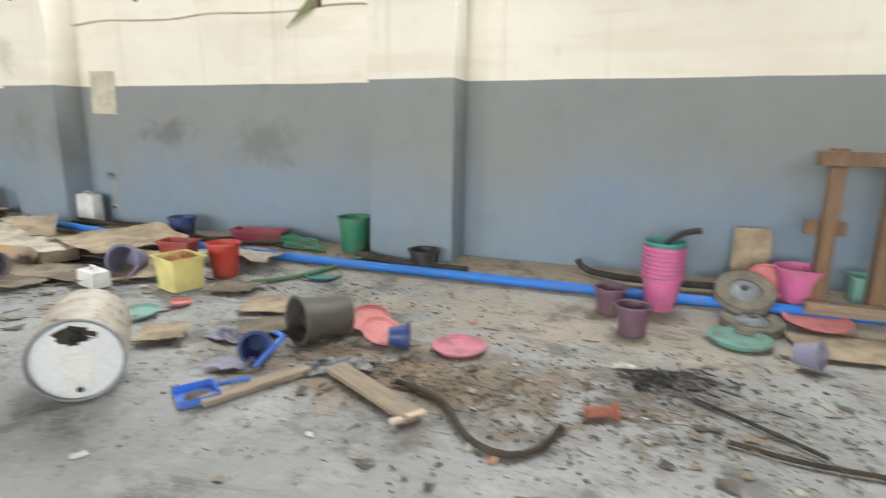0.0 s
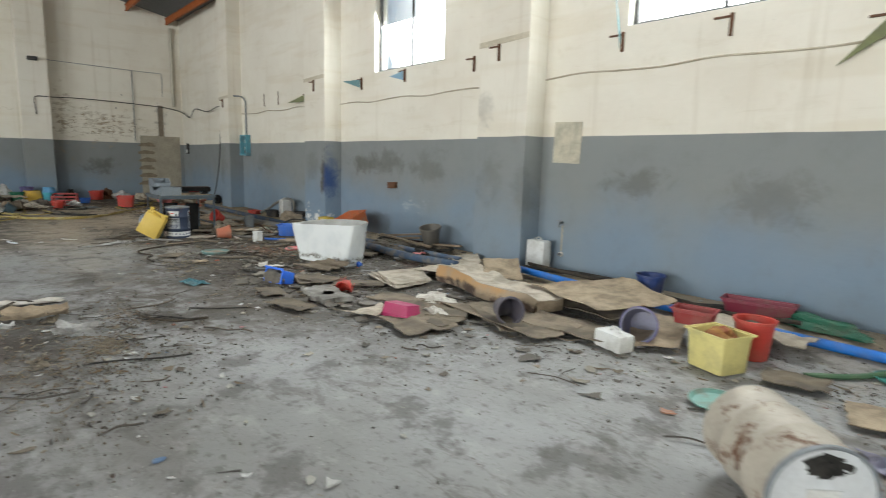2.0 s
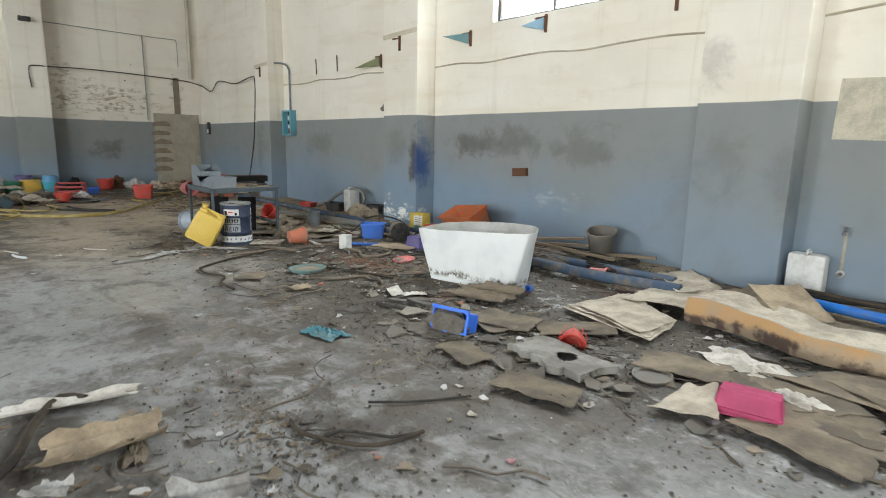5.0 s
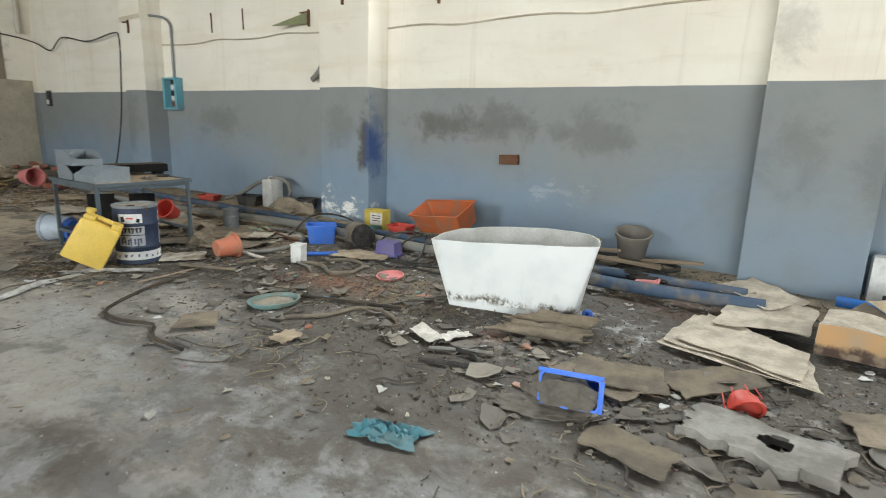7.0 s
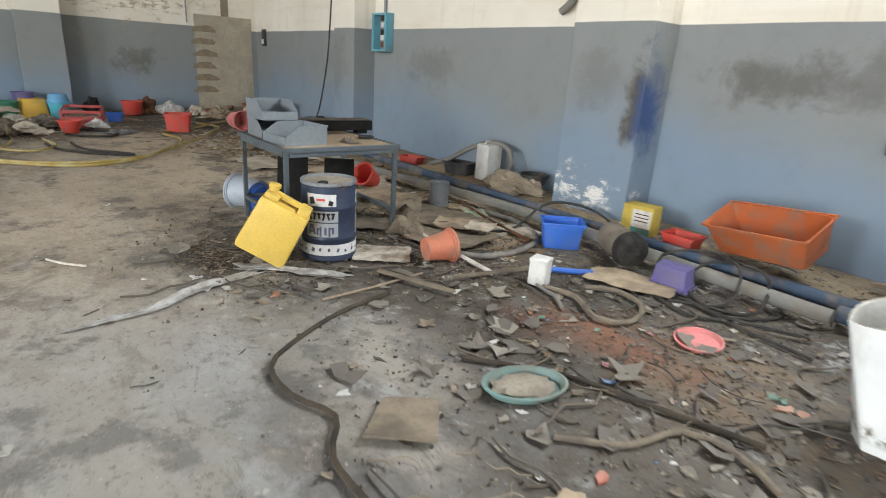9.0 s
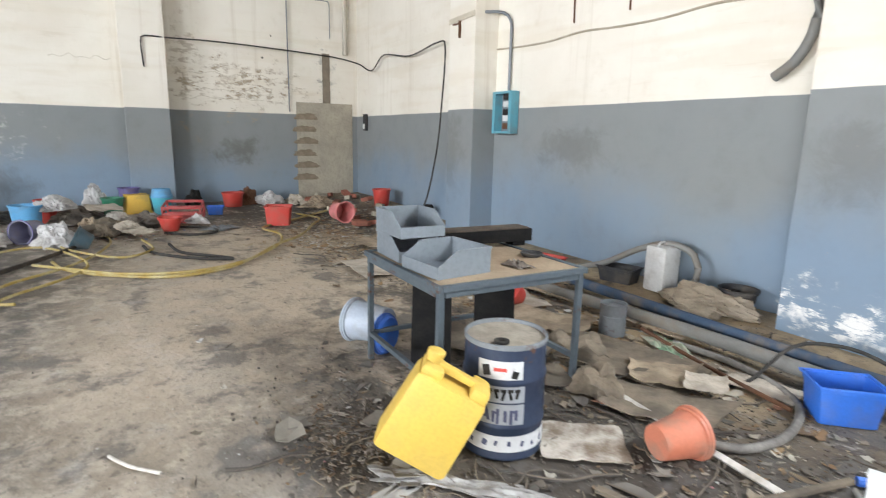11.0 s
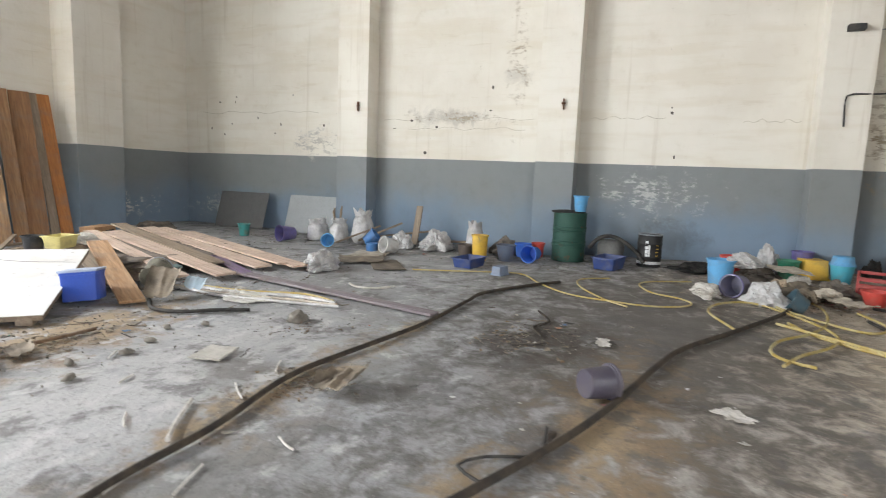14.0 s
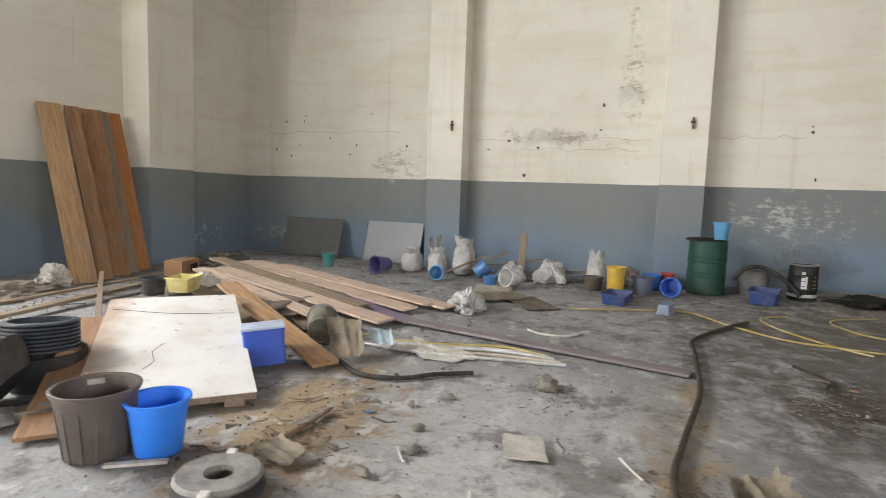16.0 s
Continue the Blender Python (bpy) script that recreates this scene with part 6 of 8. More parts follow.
MID = [(-13.4, 3.95, 0.9, 0.6, 20, CARD_DAMP, 0.03), (-12.75, 4.35, 0.4, 0.22, 10, CARD_PALE, 0.02), (-14.3, 3.9, 0.8, 0.5, 30, CARD, 0.06), (-14.9, 4.1, 0.7, 0.35, -10, CARD_PALE, 0.05),
       (-15.6, 4.0, 0.8, 0.5, 15, CARD, 0.06), (-16.2, 4.5, 0.8, 0.5, 10, CARD, 0.05), (-13.6, 3.6, 0.4, 0.3, 55, CARD_DAMP, 0.16), (-13.5, 3.2, 0.4, 0.3, 70, CARD_DARK, 0.03), (-16.6, 3.4, 0.8, 0.5, 0, CARD_PALE, 0.03),
       (-17.4, 4.2, 0.7, 0.5, 25, CARD, 0.05), (-17.9, 3.9, 0.5, 0.4, -25, CARD, 0.04), (-14.2, 3.2, 0.7, 0.5, 35, CARD_DARK, 0.02)]
for k, (x, y, w, d, rz, mt, bend) in enumerate(MID):
    card(CARD_NAMES[mt], put(x, y, rz, 0.003 * (k % 4)), w, d, mt, bend, 60 + k, 0.007)
flap("tan folded carton by the table", [(-13.4, 3.91, 0.02), (-13.08, 4.24, 0.03), (-12.91, 3.86, 0.03), (-13.2, 3.68, 0.02)], CARD, 0.03, 61, ragged=0.05)
flap("printed pale carton side by the table", [(-13.02, 3.98, 0.07), (-12.86, 4.16, 0.07), (-12.72, 3.96, 0.06), (-12.9, 3.8, 0.06)], CARD_PALE, 0.02, 62)
flap("damp brown cardboard sheet by the table", [(-13.25, 3.6, 0.005), (-12.66, 4.02, 0.01), (-12.55, 3.52, 0.01), (-13.05, 3.3, 0.005)], CARD_DAMP, 0.025, 63, ragged=0.06)
rag("crumpled brown cardboard by the table leg", put(-13.2, 3.42, 30), 0.3, 0.22, 0.2, CARD_DAMP, 64, "crumpled_card", "cardboard")
for k, (x, y, w, rz) in enumerate(((-14.9, 4.5, 0.7, 12), (-14.2, 4.62, 0.6, -4), (-15.8, 4.55, 0.8, 6), (-16.6, 4.2, 0.6, 25), (-13.6, 4.62, 0.5, 8))):
    card("pale torn strip of card along the pipes", put(x, y, rz, 0.01), w, 0.12, CARD_PALE if k % 2 else CARD, 0.03, 65 + k, 0.006, "card_strip", ragged=0.03)
rag("green and white torn packaging by the can", put(-13.45, 4.42, -25), 0.7, 0.22, 0.09, cloudy("green_white_film", (0.55, 0.52, 0.42), (0.2, 0.38, 0.24), 5, 0.6), 17, "packaging", "packaging")
pot("red plastic pot behind the table", RED, pose(-14.75, 4.0, 0.11, 60, 0, 20), 0.12, 0.09, 0.22)
plank("weathered batten lying on the floor", (-11.95, 2.95, 0.02), (-12.5, 2.72, 0.02), 0.035, 0.02, CARD_DARK, "batten")
plank("weathered batten lying on the floor", (-12.15, 3.1, 0.02), (-12.0, 3.75, 0.03), 0.03, 0.02, CARD_DARK, "batten")

# near the start
plank("split weathered board lying on the floor", (-1.86, 2.92, 0.01), (-1.18, 2.54, 0.02), 0.13, 0.025, WOOD_DULL)
plank("short pale batten on the floor", (-1.28, 2.46, 0.02), (-1.16, 2.6, 0.03), 0.04, 0.02, WOOD)
plank("dusty wooden bat on the floor", (-2.27, 2.3, 0.005), (-2.0, 2.85, 0.005), 0.09, 0.03, WOOD_DULL, "wooden_bat")
line("rubber_hose", "short brown rubber hose lying curved on the floor", "hose", [(-1.45, 2.89), (-1.25, 2.84), (-1.1, 2.74), (-0.97, 2.56), (-0.85, 2.45), (-0.7, 2.42), (-0.58, 2.52), (-0.52, 2.74)], 0.017, HOSE_BROWN, None, 10)
line("black_rod", "thin black rod lying on the floor", "rod", [(0.1, 3.3), (0.36, 3.12), (0.62, 2.92)], 0.01, RUBBER, None, 6)
line("black_rod", "brown stick lying on the floor", "stick", [(0.22, 2.9), (0.5, 2.84), (0.85, 2.84)], 0.012, HOSE_BROWN, None, 6)
rag("black shredded film heaped on the floor", put(-0.05, 3.5, 10), 0.42, 0.25, 0.05, DARK, 21, "shredded_film", "film")
rag("black and white torn film on the floor", put(-1.9, 2.95, 25), 0.55, 0.2, 0.08, cloudy("black_white_film", (0.03, 0.03, 0.035), (0.35, 0.36, 0.38), 14, 0.5), 22, "torn_film", "film")
rag("lilac plastic sheet crumpled on the floor", put(-2.75, 3.1, 5), 0.45, 0.2, 0.09, LILAC, 23, "torn_film", "film")
pot("dark blue plastic funnel on the floor", NAVY, pose(-2.45, 2.95, 0.07, 80, 0, 40), 0.09, 0.05, 0.16, "funnel", "funnel")
line("plastic_strap", "bright blue bent plastic strap", "strap", [(-2.3, 2.75, 0.02), (-2.22, 2.82, 0.12), (-2.2, 2.9, 0.17), (-2.3, 2.95, 0.16)], 0.014, BLUE, None, 8)
card("pale lilac plastic sheet on the floor", put(-2.45, 2.75, 20), 0.24, 0.16, LILAC, 0.02, 77, 0.004, "plastic_sheet", 0, "plastic sheet", 0.02, "")
pot("small orange-brown cardboard tube on the floor", BRICK, pose(-0.42, 2.9, 0.03, 90, 0, 115), 0.03, 0.03, 0.16, "card_tube", "tube")
pot("small black cap on the floor", BLACK_P, put(1.02, 3.3), 0.035, 0.03, 0.05, "cap", "cap")
rag("white crumpled paper on the floor", put(-0.27, 3.6), 0.14, 0.08, 0.04, PAPER, 24, "crumpled_paper", "paper")

# ---- west end ----
gd = steel_drum("oil_drum", "dark green steel drum, open, standing by the wall", put(-21.75, -2.7, 0), 0.30, 0.90, painted_metal("dark_green_steel", (0.02, 0.075, 0.055), 0.4, 0.45, 0.2), DARK, (0.33, 0.4, 0.62, 0.69), False, "", False)
part("lid", shift(lathe([(0, 0), (0.31, 0), (0.315, 0.012), (0.3, 0.014), (0, 0.012)], 36), pose(-0.02, -0.04, 0.902, 0, 3)), DARK, gd, "dark loose lid")
pot("light blue plastic bucket standing on the green drum", SKYBLUE, pose(-21.72, -2.52, 0.935), 0.13, 0.1, 0.29, "bucket", "bucket")
ag = steel_drum("lubricant_drum", "black steel drum with white and yellow print", put(-21.75, -1.27, 30), 0.205, 0.58, painted_metal("black_drum_steel", (0.02, 0.02, 0.02), 0.15, 0.4, 0.2), DARK, (0.3, 0.7), False)
for k, (ang, z, w, h) in enumerate([(-42, 0.16, 0.05, 0.07), (-42, 0.24, 0.05, 0.07), (-42, 0.32, 0.05, 0.05), (-42, 0.39, 0.05, 0.07), (-30, 0.17, 0.03, 0.24)]):
    part("print_bar", shift(box(0.003, w, h, 0.206, 0, z), Matrix.Rotation(radians(ang + 0), 4, "Z")), WHITE_BAND, ag, "white print", smooth=False)
for k in range(4):
    part("print_bar", shift(box(0.003, 0.05, 0.012, 0.206, 0, 0.2 + 0.06 * k), Matrix.Rotation(radians(8), 4, "Z")), YELLOW, ag, "yellow print", smooth=False)
part("printed_band", lathe([(0.206, 0.05), (0.208, 0.05), (0.208, 0.1), (0.206, 0.1)], 36), WHITE_BAND, ag, "white band")
line("rubber_hose", "thick black hose arching by the green drum", "hose", [(-21.55, -2.3, 0.3), (-21.6, -2.15, 0.48), (-21.65, -1.95, 0.53), (-21.65, -1.75, 0.47), (-21.6, -1.5, 0.3), (-21.5, -1.35, 0.12)], 0.035, RUBBER, None, 10)
tub("dark blue plastic tray on the oily floor", NAVY, put(-21.2, -1.9, 75), 0.4, 0.62, 0.2)
gb = lathe([(0, 0), (0.22, 0), (0.25, 0.3), (0.2, 0.4), (0, 0.42)], 24)
ob = part("grey_drum_half", gb, cloudy("grey_grime", (0.18, 0.18, 0.17), (0.1, 0.1, 0.1), 6))
ob.matrix_world = put(-21.95, -1.95)
tagged(ob, "grimy grey plastic container by the wall", "container")
pot("yellow plastic bucket with a lid", YELLOW, put(-20.75, -4.12), 0.145, 0.125, 0.46, "bucket", "bucket", True)
sack("white woven sack standing by the wall", put(-21.6, -4.5), 0.44, 0.36, 0.55, FILM, 2)
pot("dark brown pot beside the yellow bucket", BROWN_P, put(-21.1, -4.5), 0.16, 0.13, 0.22)
tub("dark blue plastic crate on the floor", NAVY, put(-20.0, -4.05, 80), 0.36, 0.56, 0.15)
pot("grey-blue plastic bucket with rags", tint("slate", (0.10, 0.13, 0.20), 0.3), put(-21.0, -3.7), 0.17, 0.13, 0.29, "bucket", "bucket", False, DARK)
pot("blue plastic bucket lying on its side", BLUE, pose(-21.25, -3.2, 0.15, 88, 0, 75), 0.15, 0.115, 0.3, "bucket", "bucket")
pot("blue plastic bucket behind the others", BLUE, put(-21.7, -3.55), 0.15, 0.12, 0.26, "bucket", "bucket")
pot("red plastic pot behind the buckets", RED, put(-21.9, -3.3), 0.12, 0.1, 0.27)
rag("dark rags heaped behind the buckets", put(-21.9, -3.95), 0.6, 0.6, 0.35, RAG, 31)
tub("small blue-grey foam block on the floor", tint("blue_grey", (0.2, 0.26, 0.38), 0.3), put(-19.55, -3.38, 75, 0.13, 180), 0.16, 0.28, 0.13)
sack("white sack leaning by the wall", put(-21.45, -8.05, 0, 0, 0, 8), 0.58, 0.46, 0.42, FILM, 3)
sack("white sack with sticks in its mouth", put(-21.4, -7.5), 0.48, 0.4, 0.44, FILM, 4)
sack("tall white sack standing by the pillar", put(-21.5, -6.98), 0.58, 0.46, 0.62, FILM, 5)
for dx, dy, h in ((0.02, 0.05, 0.76), (-0.04, 0.0, 0.7), (0.05, -0.04, 0.72), (0.0, -0.08, 0.66)):
    plank("short stick standing in a sack", (-21.45 + dx, -7.55 + dy, 0.3), (-21.47 + dx * 2, -7.55 + dy * 2, h), 0.035, 0.02, WOOD_DULL, "stick", group="sticks in a sack")
pot("violet plastic bucket lying on its side", PURPLE, pose(-20.95, -8.35, 0.16, 88, 0, 70), 0.16, 0.13, 0.34, "bucket", "bucket")
pot("light blue plastic cup lying on its side", SKYBLUE, pose(-20.6, -7.2, 0.12, 80, 0, 110), 0.12, 0.09, 0.24)
pot("blue plastic pot tilted on rubbish", tint("mid_blue", (0.03, 0.16, 0.42), 0.3), pose(-20.9, -6.55, 0.12, 50, 0, 200), 0.14, 0.11, 0.26)
pot("blue plastic pot standing on the floor", tint("mid_blue", (0.03, 0.16, 0.42), 0.3), put(-20.42, -6.15), 0.12, 0.1, 0.18)
pot("white plastic pot lying on its side", WHITE, pose(-20.55, -5.72, 0.14, 80, 0, 60), 0.15, 0.12, 0.28)
pot("teal plastic pot standing by the wall", TEAL, put(-20.98, -9.7), 0.125, 0.1, 0.27)
rag("white film heaped by the wall", put(-21.6, -5.3), 0.8, 0.6, 0.4, FILM, 33, "plastic_film", "film")
rag("white film heaped by the wall", put(-21.4, -6.0), 0.6, 0.5, 0.35, FILM, 34, "plastic_film", "film")
rag("crumpled white film on the floor", put(-18.4, -5.9, 15), 0.9, 0.45, 0.3, FILM, 35, "plastic_film", "film")
for k, (a, b, w) in enumerate([((-21.9, -6.9, 0.1), (-22.2, -5.6, 0.3), 0.14), ((-21.9, -5.7, 0.1), (-21.9, -4.7, 0.16), 0.18), ((-21.2, -6.9, 0.08), (-21.8, -6.2, 0.45), 0.08), ((-20.8, -7.2, 0.05), (-21.4, -6.5, 0.4), 0.05)]):
    plank("weathered board heaped by the wall", a, b, w, 0.03, WOOD_DULL, "board", group="boards by the wall")
plank("board standing against the wall", (-21.9, -5.95, 0.02), (-22.15, -5.95, 0.82), 0.14, 0.04, WOOD_DULL, "board")
card("flat board lying on the floor", put(-20.1, -6.0, 15), 0.9, 0.6, CARD_PALE, 0.02, 91, 0.012, "board_sheet", 0, "board", 0.01, "")
card("dark flat board lying on the floor", put(-19.2, -5.2, 35), 0.9, 0.5, CARD_DARK, 0.01, 92, 0.01, "board_sheet", 0, "board", 0.01, "")
for a, b, mt, lab in (((-11.78, -10.27), 0.92, painted_metal("dark_grey_sheet", (0.12, 0.12, 0.12), 0.2, 0.5, 0.2), "dark grey sheet leaning on the wall"), ((-9.62, -8.27), 0.92, painted_metal("pale_grey_sheet", (0.30, 0.32, 0.33), 0.1, 0.4, 0.2), "pale grey sheet leaning on the wall")):
    g = part("metal_sheet", box(0.012, a[1] - a[0], b, 0, 0, 0, 0.002), mt, smooth=False)
    g.matrix_world = pose(-22.25, (a[0] + a[1]) / 2, 0.01, 0, -18, 0)
    tagged(g, lab, "sheet", "sheets on the wall")

# planks on the south wall
for (bx, by), (tx, ty), w, mt in (((-17.12, -11.45), (-17.78, -13.08), 0.34, timber("tan_plank", (0.40, 0.25, 0.13), (0.30, 0.17, 0.08), "X")), ((-17.5, -11.5), (-18.16, -13.08), 0.22, timber("tan_plank_b", (0.34, 0.20, 0.10), (0.25, 0.13, 0.06), "X")),
                                  ((-17.9, -11.7), (-18.5, -13.08), 0.34, timber("red_plank", (0.34, 0.18, 0.08), (0.24, 0.115, 0.05), "X")), ((-18.3, -11.85), (-18.75, -13.08), 0.14, WOOD_DULL), ((-18.62, -12.0), (-18.95, -13.08), 0.22, timber("orange_plank", (0.50, 0.21, 0.06), (0.4, 0.15, 0.04), "X"))):
    plank("tall orange-brown plank leaning on the wall", (bx, by, 0.02), (tx, ty, 2.8), w, 0.035, mt, "tall_plank", group="leaning planks")

# pile of planks, white board and tubs
plank("pale plank lying across the pile", (-17.6, -9.4, 0.36), (-16.95, -6.4, 0.06), 0.3, 0.03)
plank("pale plank lying across the pile", (-18.5, -9.7, 0.34), (-17.75, -6.45, 0.05), 0.3, 0.03)
plank("pale plank lying across the pile", (-19.2, -9.5, 0.22), (-18.1, -6.05, 0.05), 0.28, 0.03)
plank("pale plank lying across the pile", (-18.9, -9.75, 0.30), (-18.0, -6.3, 0.08), 0.16, 0.03)
plank("pale plank lying across the pile", (-17.2, -9.35, 0.40), (-16.5, -6.7, 0.07), 0.2, 0.03)
plank("pale plank leaning low on the pile", (-18.1, -9.9, 0.42), (-17.3, -6.9, 0.12), 0.24, 0.03, WOOD_DULL)
plank("broken grey board under the pile", (-16.6, -8.9, 0.3), (-15.8, -7.0, 0.06), 0.22, 0.03, WOOD_DULL)
plank("stained plank lying across the pile", (-16.55, -8.3, 0.38), (-15.4, -6.2, 0.02), 0.25, 0.035, timber("stained_plank", (0.5, 0.32, 0.18), (0.34, 0.19, 0.09)))
plank("long grey-violet plank flat on the floor", (-17.3, -6.6, 0.03), (-16.62, -3.25, 0.01), 0.16, 0.03, timber("grey_plank", (0.26, 0.23, 0.24), (0.18, 0.15, 0.16)))
plank("violet-stained plank under the pile", (-18.3, -8.4, 0.16), (-17.2, -6.2, 0.02), 0.16, 0.03, timber("violet_plank", (0.22, 0.14, 0.28), (0.2, 0.16, 0.18)))
plank("teal-stained plank under the pile", (-17.4, -9.3, 0.26), (-16.9, -7.2, 0.08), 0.14, 0.03, timber("teal_plank", (0.10, 0.24, 0.24), (0.2, 0.2, 0.18)))
plank("weathered plank under the pile", (-17.9, -9.2, 0.2), (-16.4, -7.0, 0.03), 0.2, 0.04, WOOD_DULL)
soil = part("dirt_mound", lump(3.6, 2.6, 0.30, 0.3, 2.2, 14, 5), cloudy("mixed_rubbish", (0.24, 0.2, 0.16), (0.12, 0.1, 0.09), 6, 0.95, 30, 0.8))
soil.matrix_world = pose(-17.5, -8.8, -0.02, 0, 0, 30)
tagged(soil, "low heap of dirt and rags under the planks", "dirt mound")


def slab_board():
    """A white-faced panel, its near edge low and its far edge propped up."""
    a, b, d = Vector((-14.5, -6.2, 0.10)), Vector((-16.05, -7.75, 0.40)), Vector((-13.68, -6.98, 0.10))
    x, y = (b - a).normalized(), (d - a).normalized()
    z = x.cross(y).normalized()
    if z.z < 0:
        z = -z
    y = z.cross(x)
    m = Matrix((x, y, z)).transposed().to_4x4()
    m.translation = a + (b - a) / 2 + (d - a) / 2
    ob = thing("white_worktop", "large white-faced board lying propped on rubbish, stained brown", "board", m)
    L, W = (b - a).length, (d - a).length
    nd = Nodes("stained_white_face", 0.6)
    c = nd.mix(nd.step(nd.noise(2.2, 6), 0.4, 0.7), (0.72, 0.71, 0.69), (0.6, 0.58, 0.54))
    ex = nd.axes(nd.local)
    brown = nd.step(nd.math("ADD", nd.math("MULTIPLY", ex[1], 1.0 if y.dot(d - a) > 0 else -1.0), nd.math("MULTIPLY", nd.noise(3, 6), 0.5)), 0.52, 0.8)
    c = nd.mix(nd.math("MULTIPLY", brown, 0.7), c, (0.36, 0.22, 0.12))
    c = nd.mix(nd.math("MULTIPLY", nd.step(nd.noise(9, 7, rough=0.75), 0.6, 0.66), 0.7), c, (0.2, 0.17, 0.15))
    part("face", box(L, W, 0.006, 0, 0, -0.006), nd.done(c, None, nd.noise(30, 3), 0.1), ob, smooth=False)
    part("crease", tube([(L * 0.24, -W * 0.46, 0.001), (L * 0.27, 0, 0.001), (L * 0.36, W * 0.46, 0.001)], 0.0025, 5), DARK, ob, "dark crease across the face")
    part("crease", tube([(-L * 0.05, W * 0.05, 0.001), (-L * 0.12, W * 0.12, 0.001), (-L * 0.2, W * 0.1, 0.001), (-L * 0.26, W * 0.16, 0.001)], 0.002, 5), DARK, ob, "dark scratch")
    part("core", box(L - 0.01, W - 0.01, 0.05, 0, 0, -0.0565), WOOD_DULL, ob, "dark wooden edge", smooth=False)
    return ob


slab_board()
plank("brown plank under the white panel", (-13.48, -6.93, 0.02), (-14.85, -8.3, 0.3), 0.24, 0.03, timber("brown_edge", (0.36, 0.2, 0.1), (0.28, 0.15, 0.08)))
for x, y in ((-14.45, -6.35), (-13.85, -6.8)):
    st = part("prop_block", box(0.16, 0.14, 0.07, 0, 0, 0, 0.012), WOOD_DULL)
    st.matrix_world = put(x, y, 40)
    tagged(st, "dark wooden block propping the panel", "block", "prop blocks")
cr = thing("plastic_box", "closed blue plastic box with a paler lid", "box", put(-15.25, -6.72, 40, 0.03, 4, -6))
part("body", shift(tray(0.38, 0.34, 0.30, 0.97), pose(0, 0, 0)), tint("royal_blue", (0.01, 0.075, 0.5), 0.1), cr)
# lid coloured paler than the body
part("lid", box(0.40, 0.36, 0.025, 0, 0, 0.301, 0.008), tint("pale_blue_lid", (0.42, 0.5, 0.66), 0.3), cr, "paler blue lid")
bp = pot("dark brown plastic pot with two grips", BROWN_P, put(-13.55, -6.53), 0.215, 0.165, 0.39, "large_pot", "pot")
part("grip", shift(box(0.09, 0.012, 0.035, 0, 0, 0, 0.004), pose(-0.118, -0.157, 0.335, 0, 0, 143)), PAPER, bp, "pale grip slot")
for k in range(14):
    a = 2 * math.pi * k / 14
    part("rib", shift(box(0.006, 0.02, 0.3, 0.166, 0, 0.02, 0.002), Matrix.Rotation(a, 4, "Z") @ pose(0, 0, 0, 0, 7)), BROWN_P, bp)
pot("bright blue plastic bucket on the floor", tint("azure", (0.0, 0.22, 0.95), 0.0), put(-13.7, -6.24), 0.165, 0.125, 0.32, "bucket", "bucket")


def reel(m, label):
    ob = thing("plastic_reel", label, "reel", m)
    part("flange", lathe([(0.10, 0), (0.21, 0), (0.225, 0.012), (0.225, 0.03), (0.2, 0.035), (0.10, 0.035), (0.10, 0)], 36), cloudy("grey_reel", (0.09, 0.09, 0.09), (0.05, 0.05, 0.05), 8, 0.6), ob)
    part("core", lathe([(0.08, 0.0), (0.105, 0.0), (0.105, 0.1), (0.08, 0.1), (0.08, 0.0)], 30), GREY_P, ob)
    part("flange", lathe([(0.075, 0.085), (0.205, 0.085), (0.215, 0.1), (0.2, 0.12), (0.075, 0.115), (0.075, 0.085)], 36), cloudy("pale_reel", (0.30, 0.285, 0.27), (0.15, 0.145, 0.14), 8, 0.6), ob)
    for s in (-1, 1):
        part("lug", box(0.06, 0.05, 0.03, s * 0.215, 0, 0.095, 0.008), PAPER, ob, "broken pale lug")
    return ob


reel(put(-13.48, -5.6, 25), "grey plastic reel lying flat")
for k in range(8):
    g = part("corrugated_duct", lathe([(0.235, 0), (0.255, 0.008), (0.255, 0.018), (0.235, 0.026), (0.2, 0.026), (0.2, 0.0), (0.235, 0)], 36), tint("slate_black", (0.03, 0.042, 0.06), 0.1))
    g.matrix_world = pose(-14.12 - 0.004 * k, -7.86 - 0.005 * k, 0.275 + 0.027 * k, 3, -4)
    tagged(g, "black plastic ring in a slanted stack", "plastic ring", "stacked rings")
bo = part("black_bowl", lathe([(0, 0), (0.2, 0.0), (0.28, 0.12), (0.3, 0.27), (0.28, 0.27), (0.25, 0.12), (0.18, 0.02), (0, 0.02)], 32), BLACK_P)
bo.matrix_world = put(-14.12, -7.86, 0, 0.0)
tagged(bo, "black plastic basin holding stacked rings", "basin")
bo = part("black_bowl", lathe([(0, 0), (0.2, 0.0), (0.28, 0.1), (0.32, 0.2), (0.3, 0.2), (0.25, 0.1), (0.18, 0.02), (0, 0.02)], 32), BLACK_P)
bo.matrix_world = pose(-13.72, -7.62, 0.13, 50, 0, 30)
tagged(bo, "black plastic basin tipped on its side", "basin")
pulley("dusty brown wheel lying by the panel", put(-13.75, -7.25, 0, 0.02, 10), 0.17)
rag("white torn film under the rings", put(-13.45, -7.45, 10), 0.5, 0.3, 0.1, FILM, 51, "torn_film", "film")
tub("pale yellow carton on the pile", PALEYELLOW, put(-16.35, -8.75, 20, 0.3), 0.36, 0.26, 0.16)
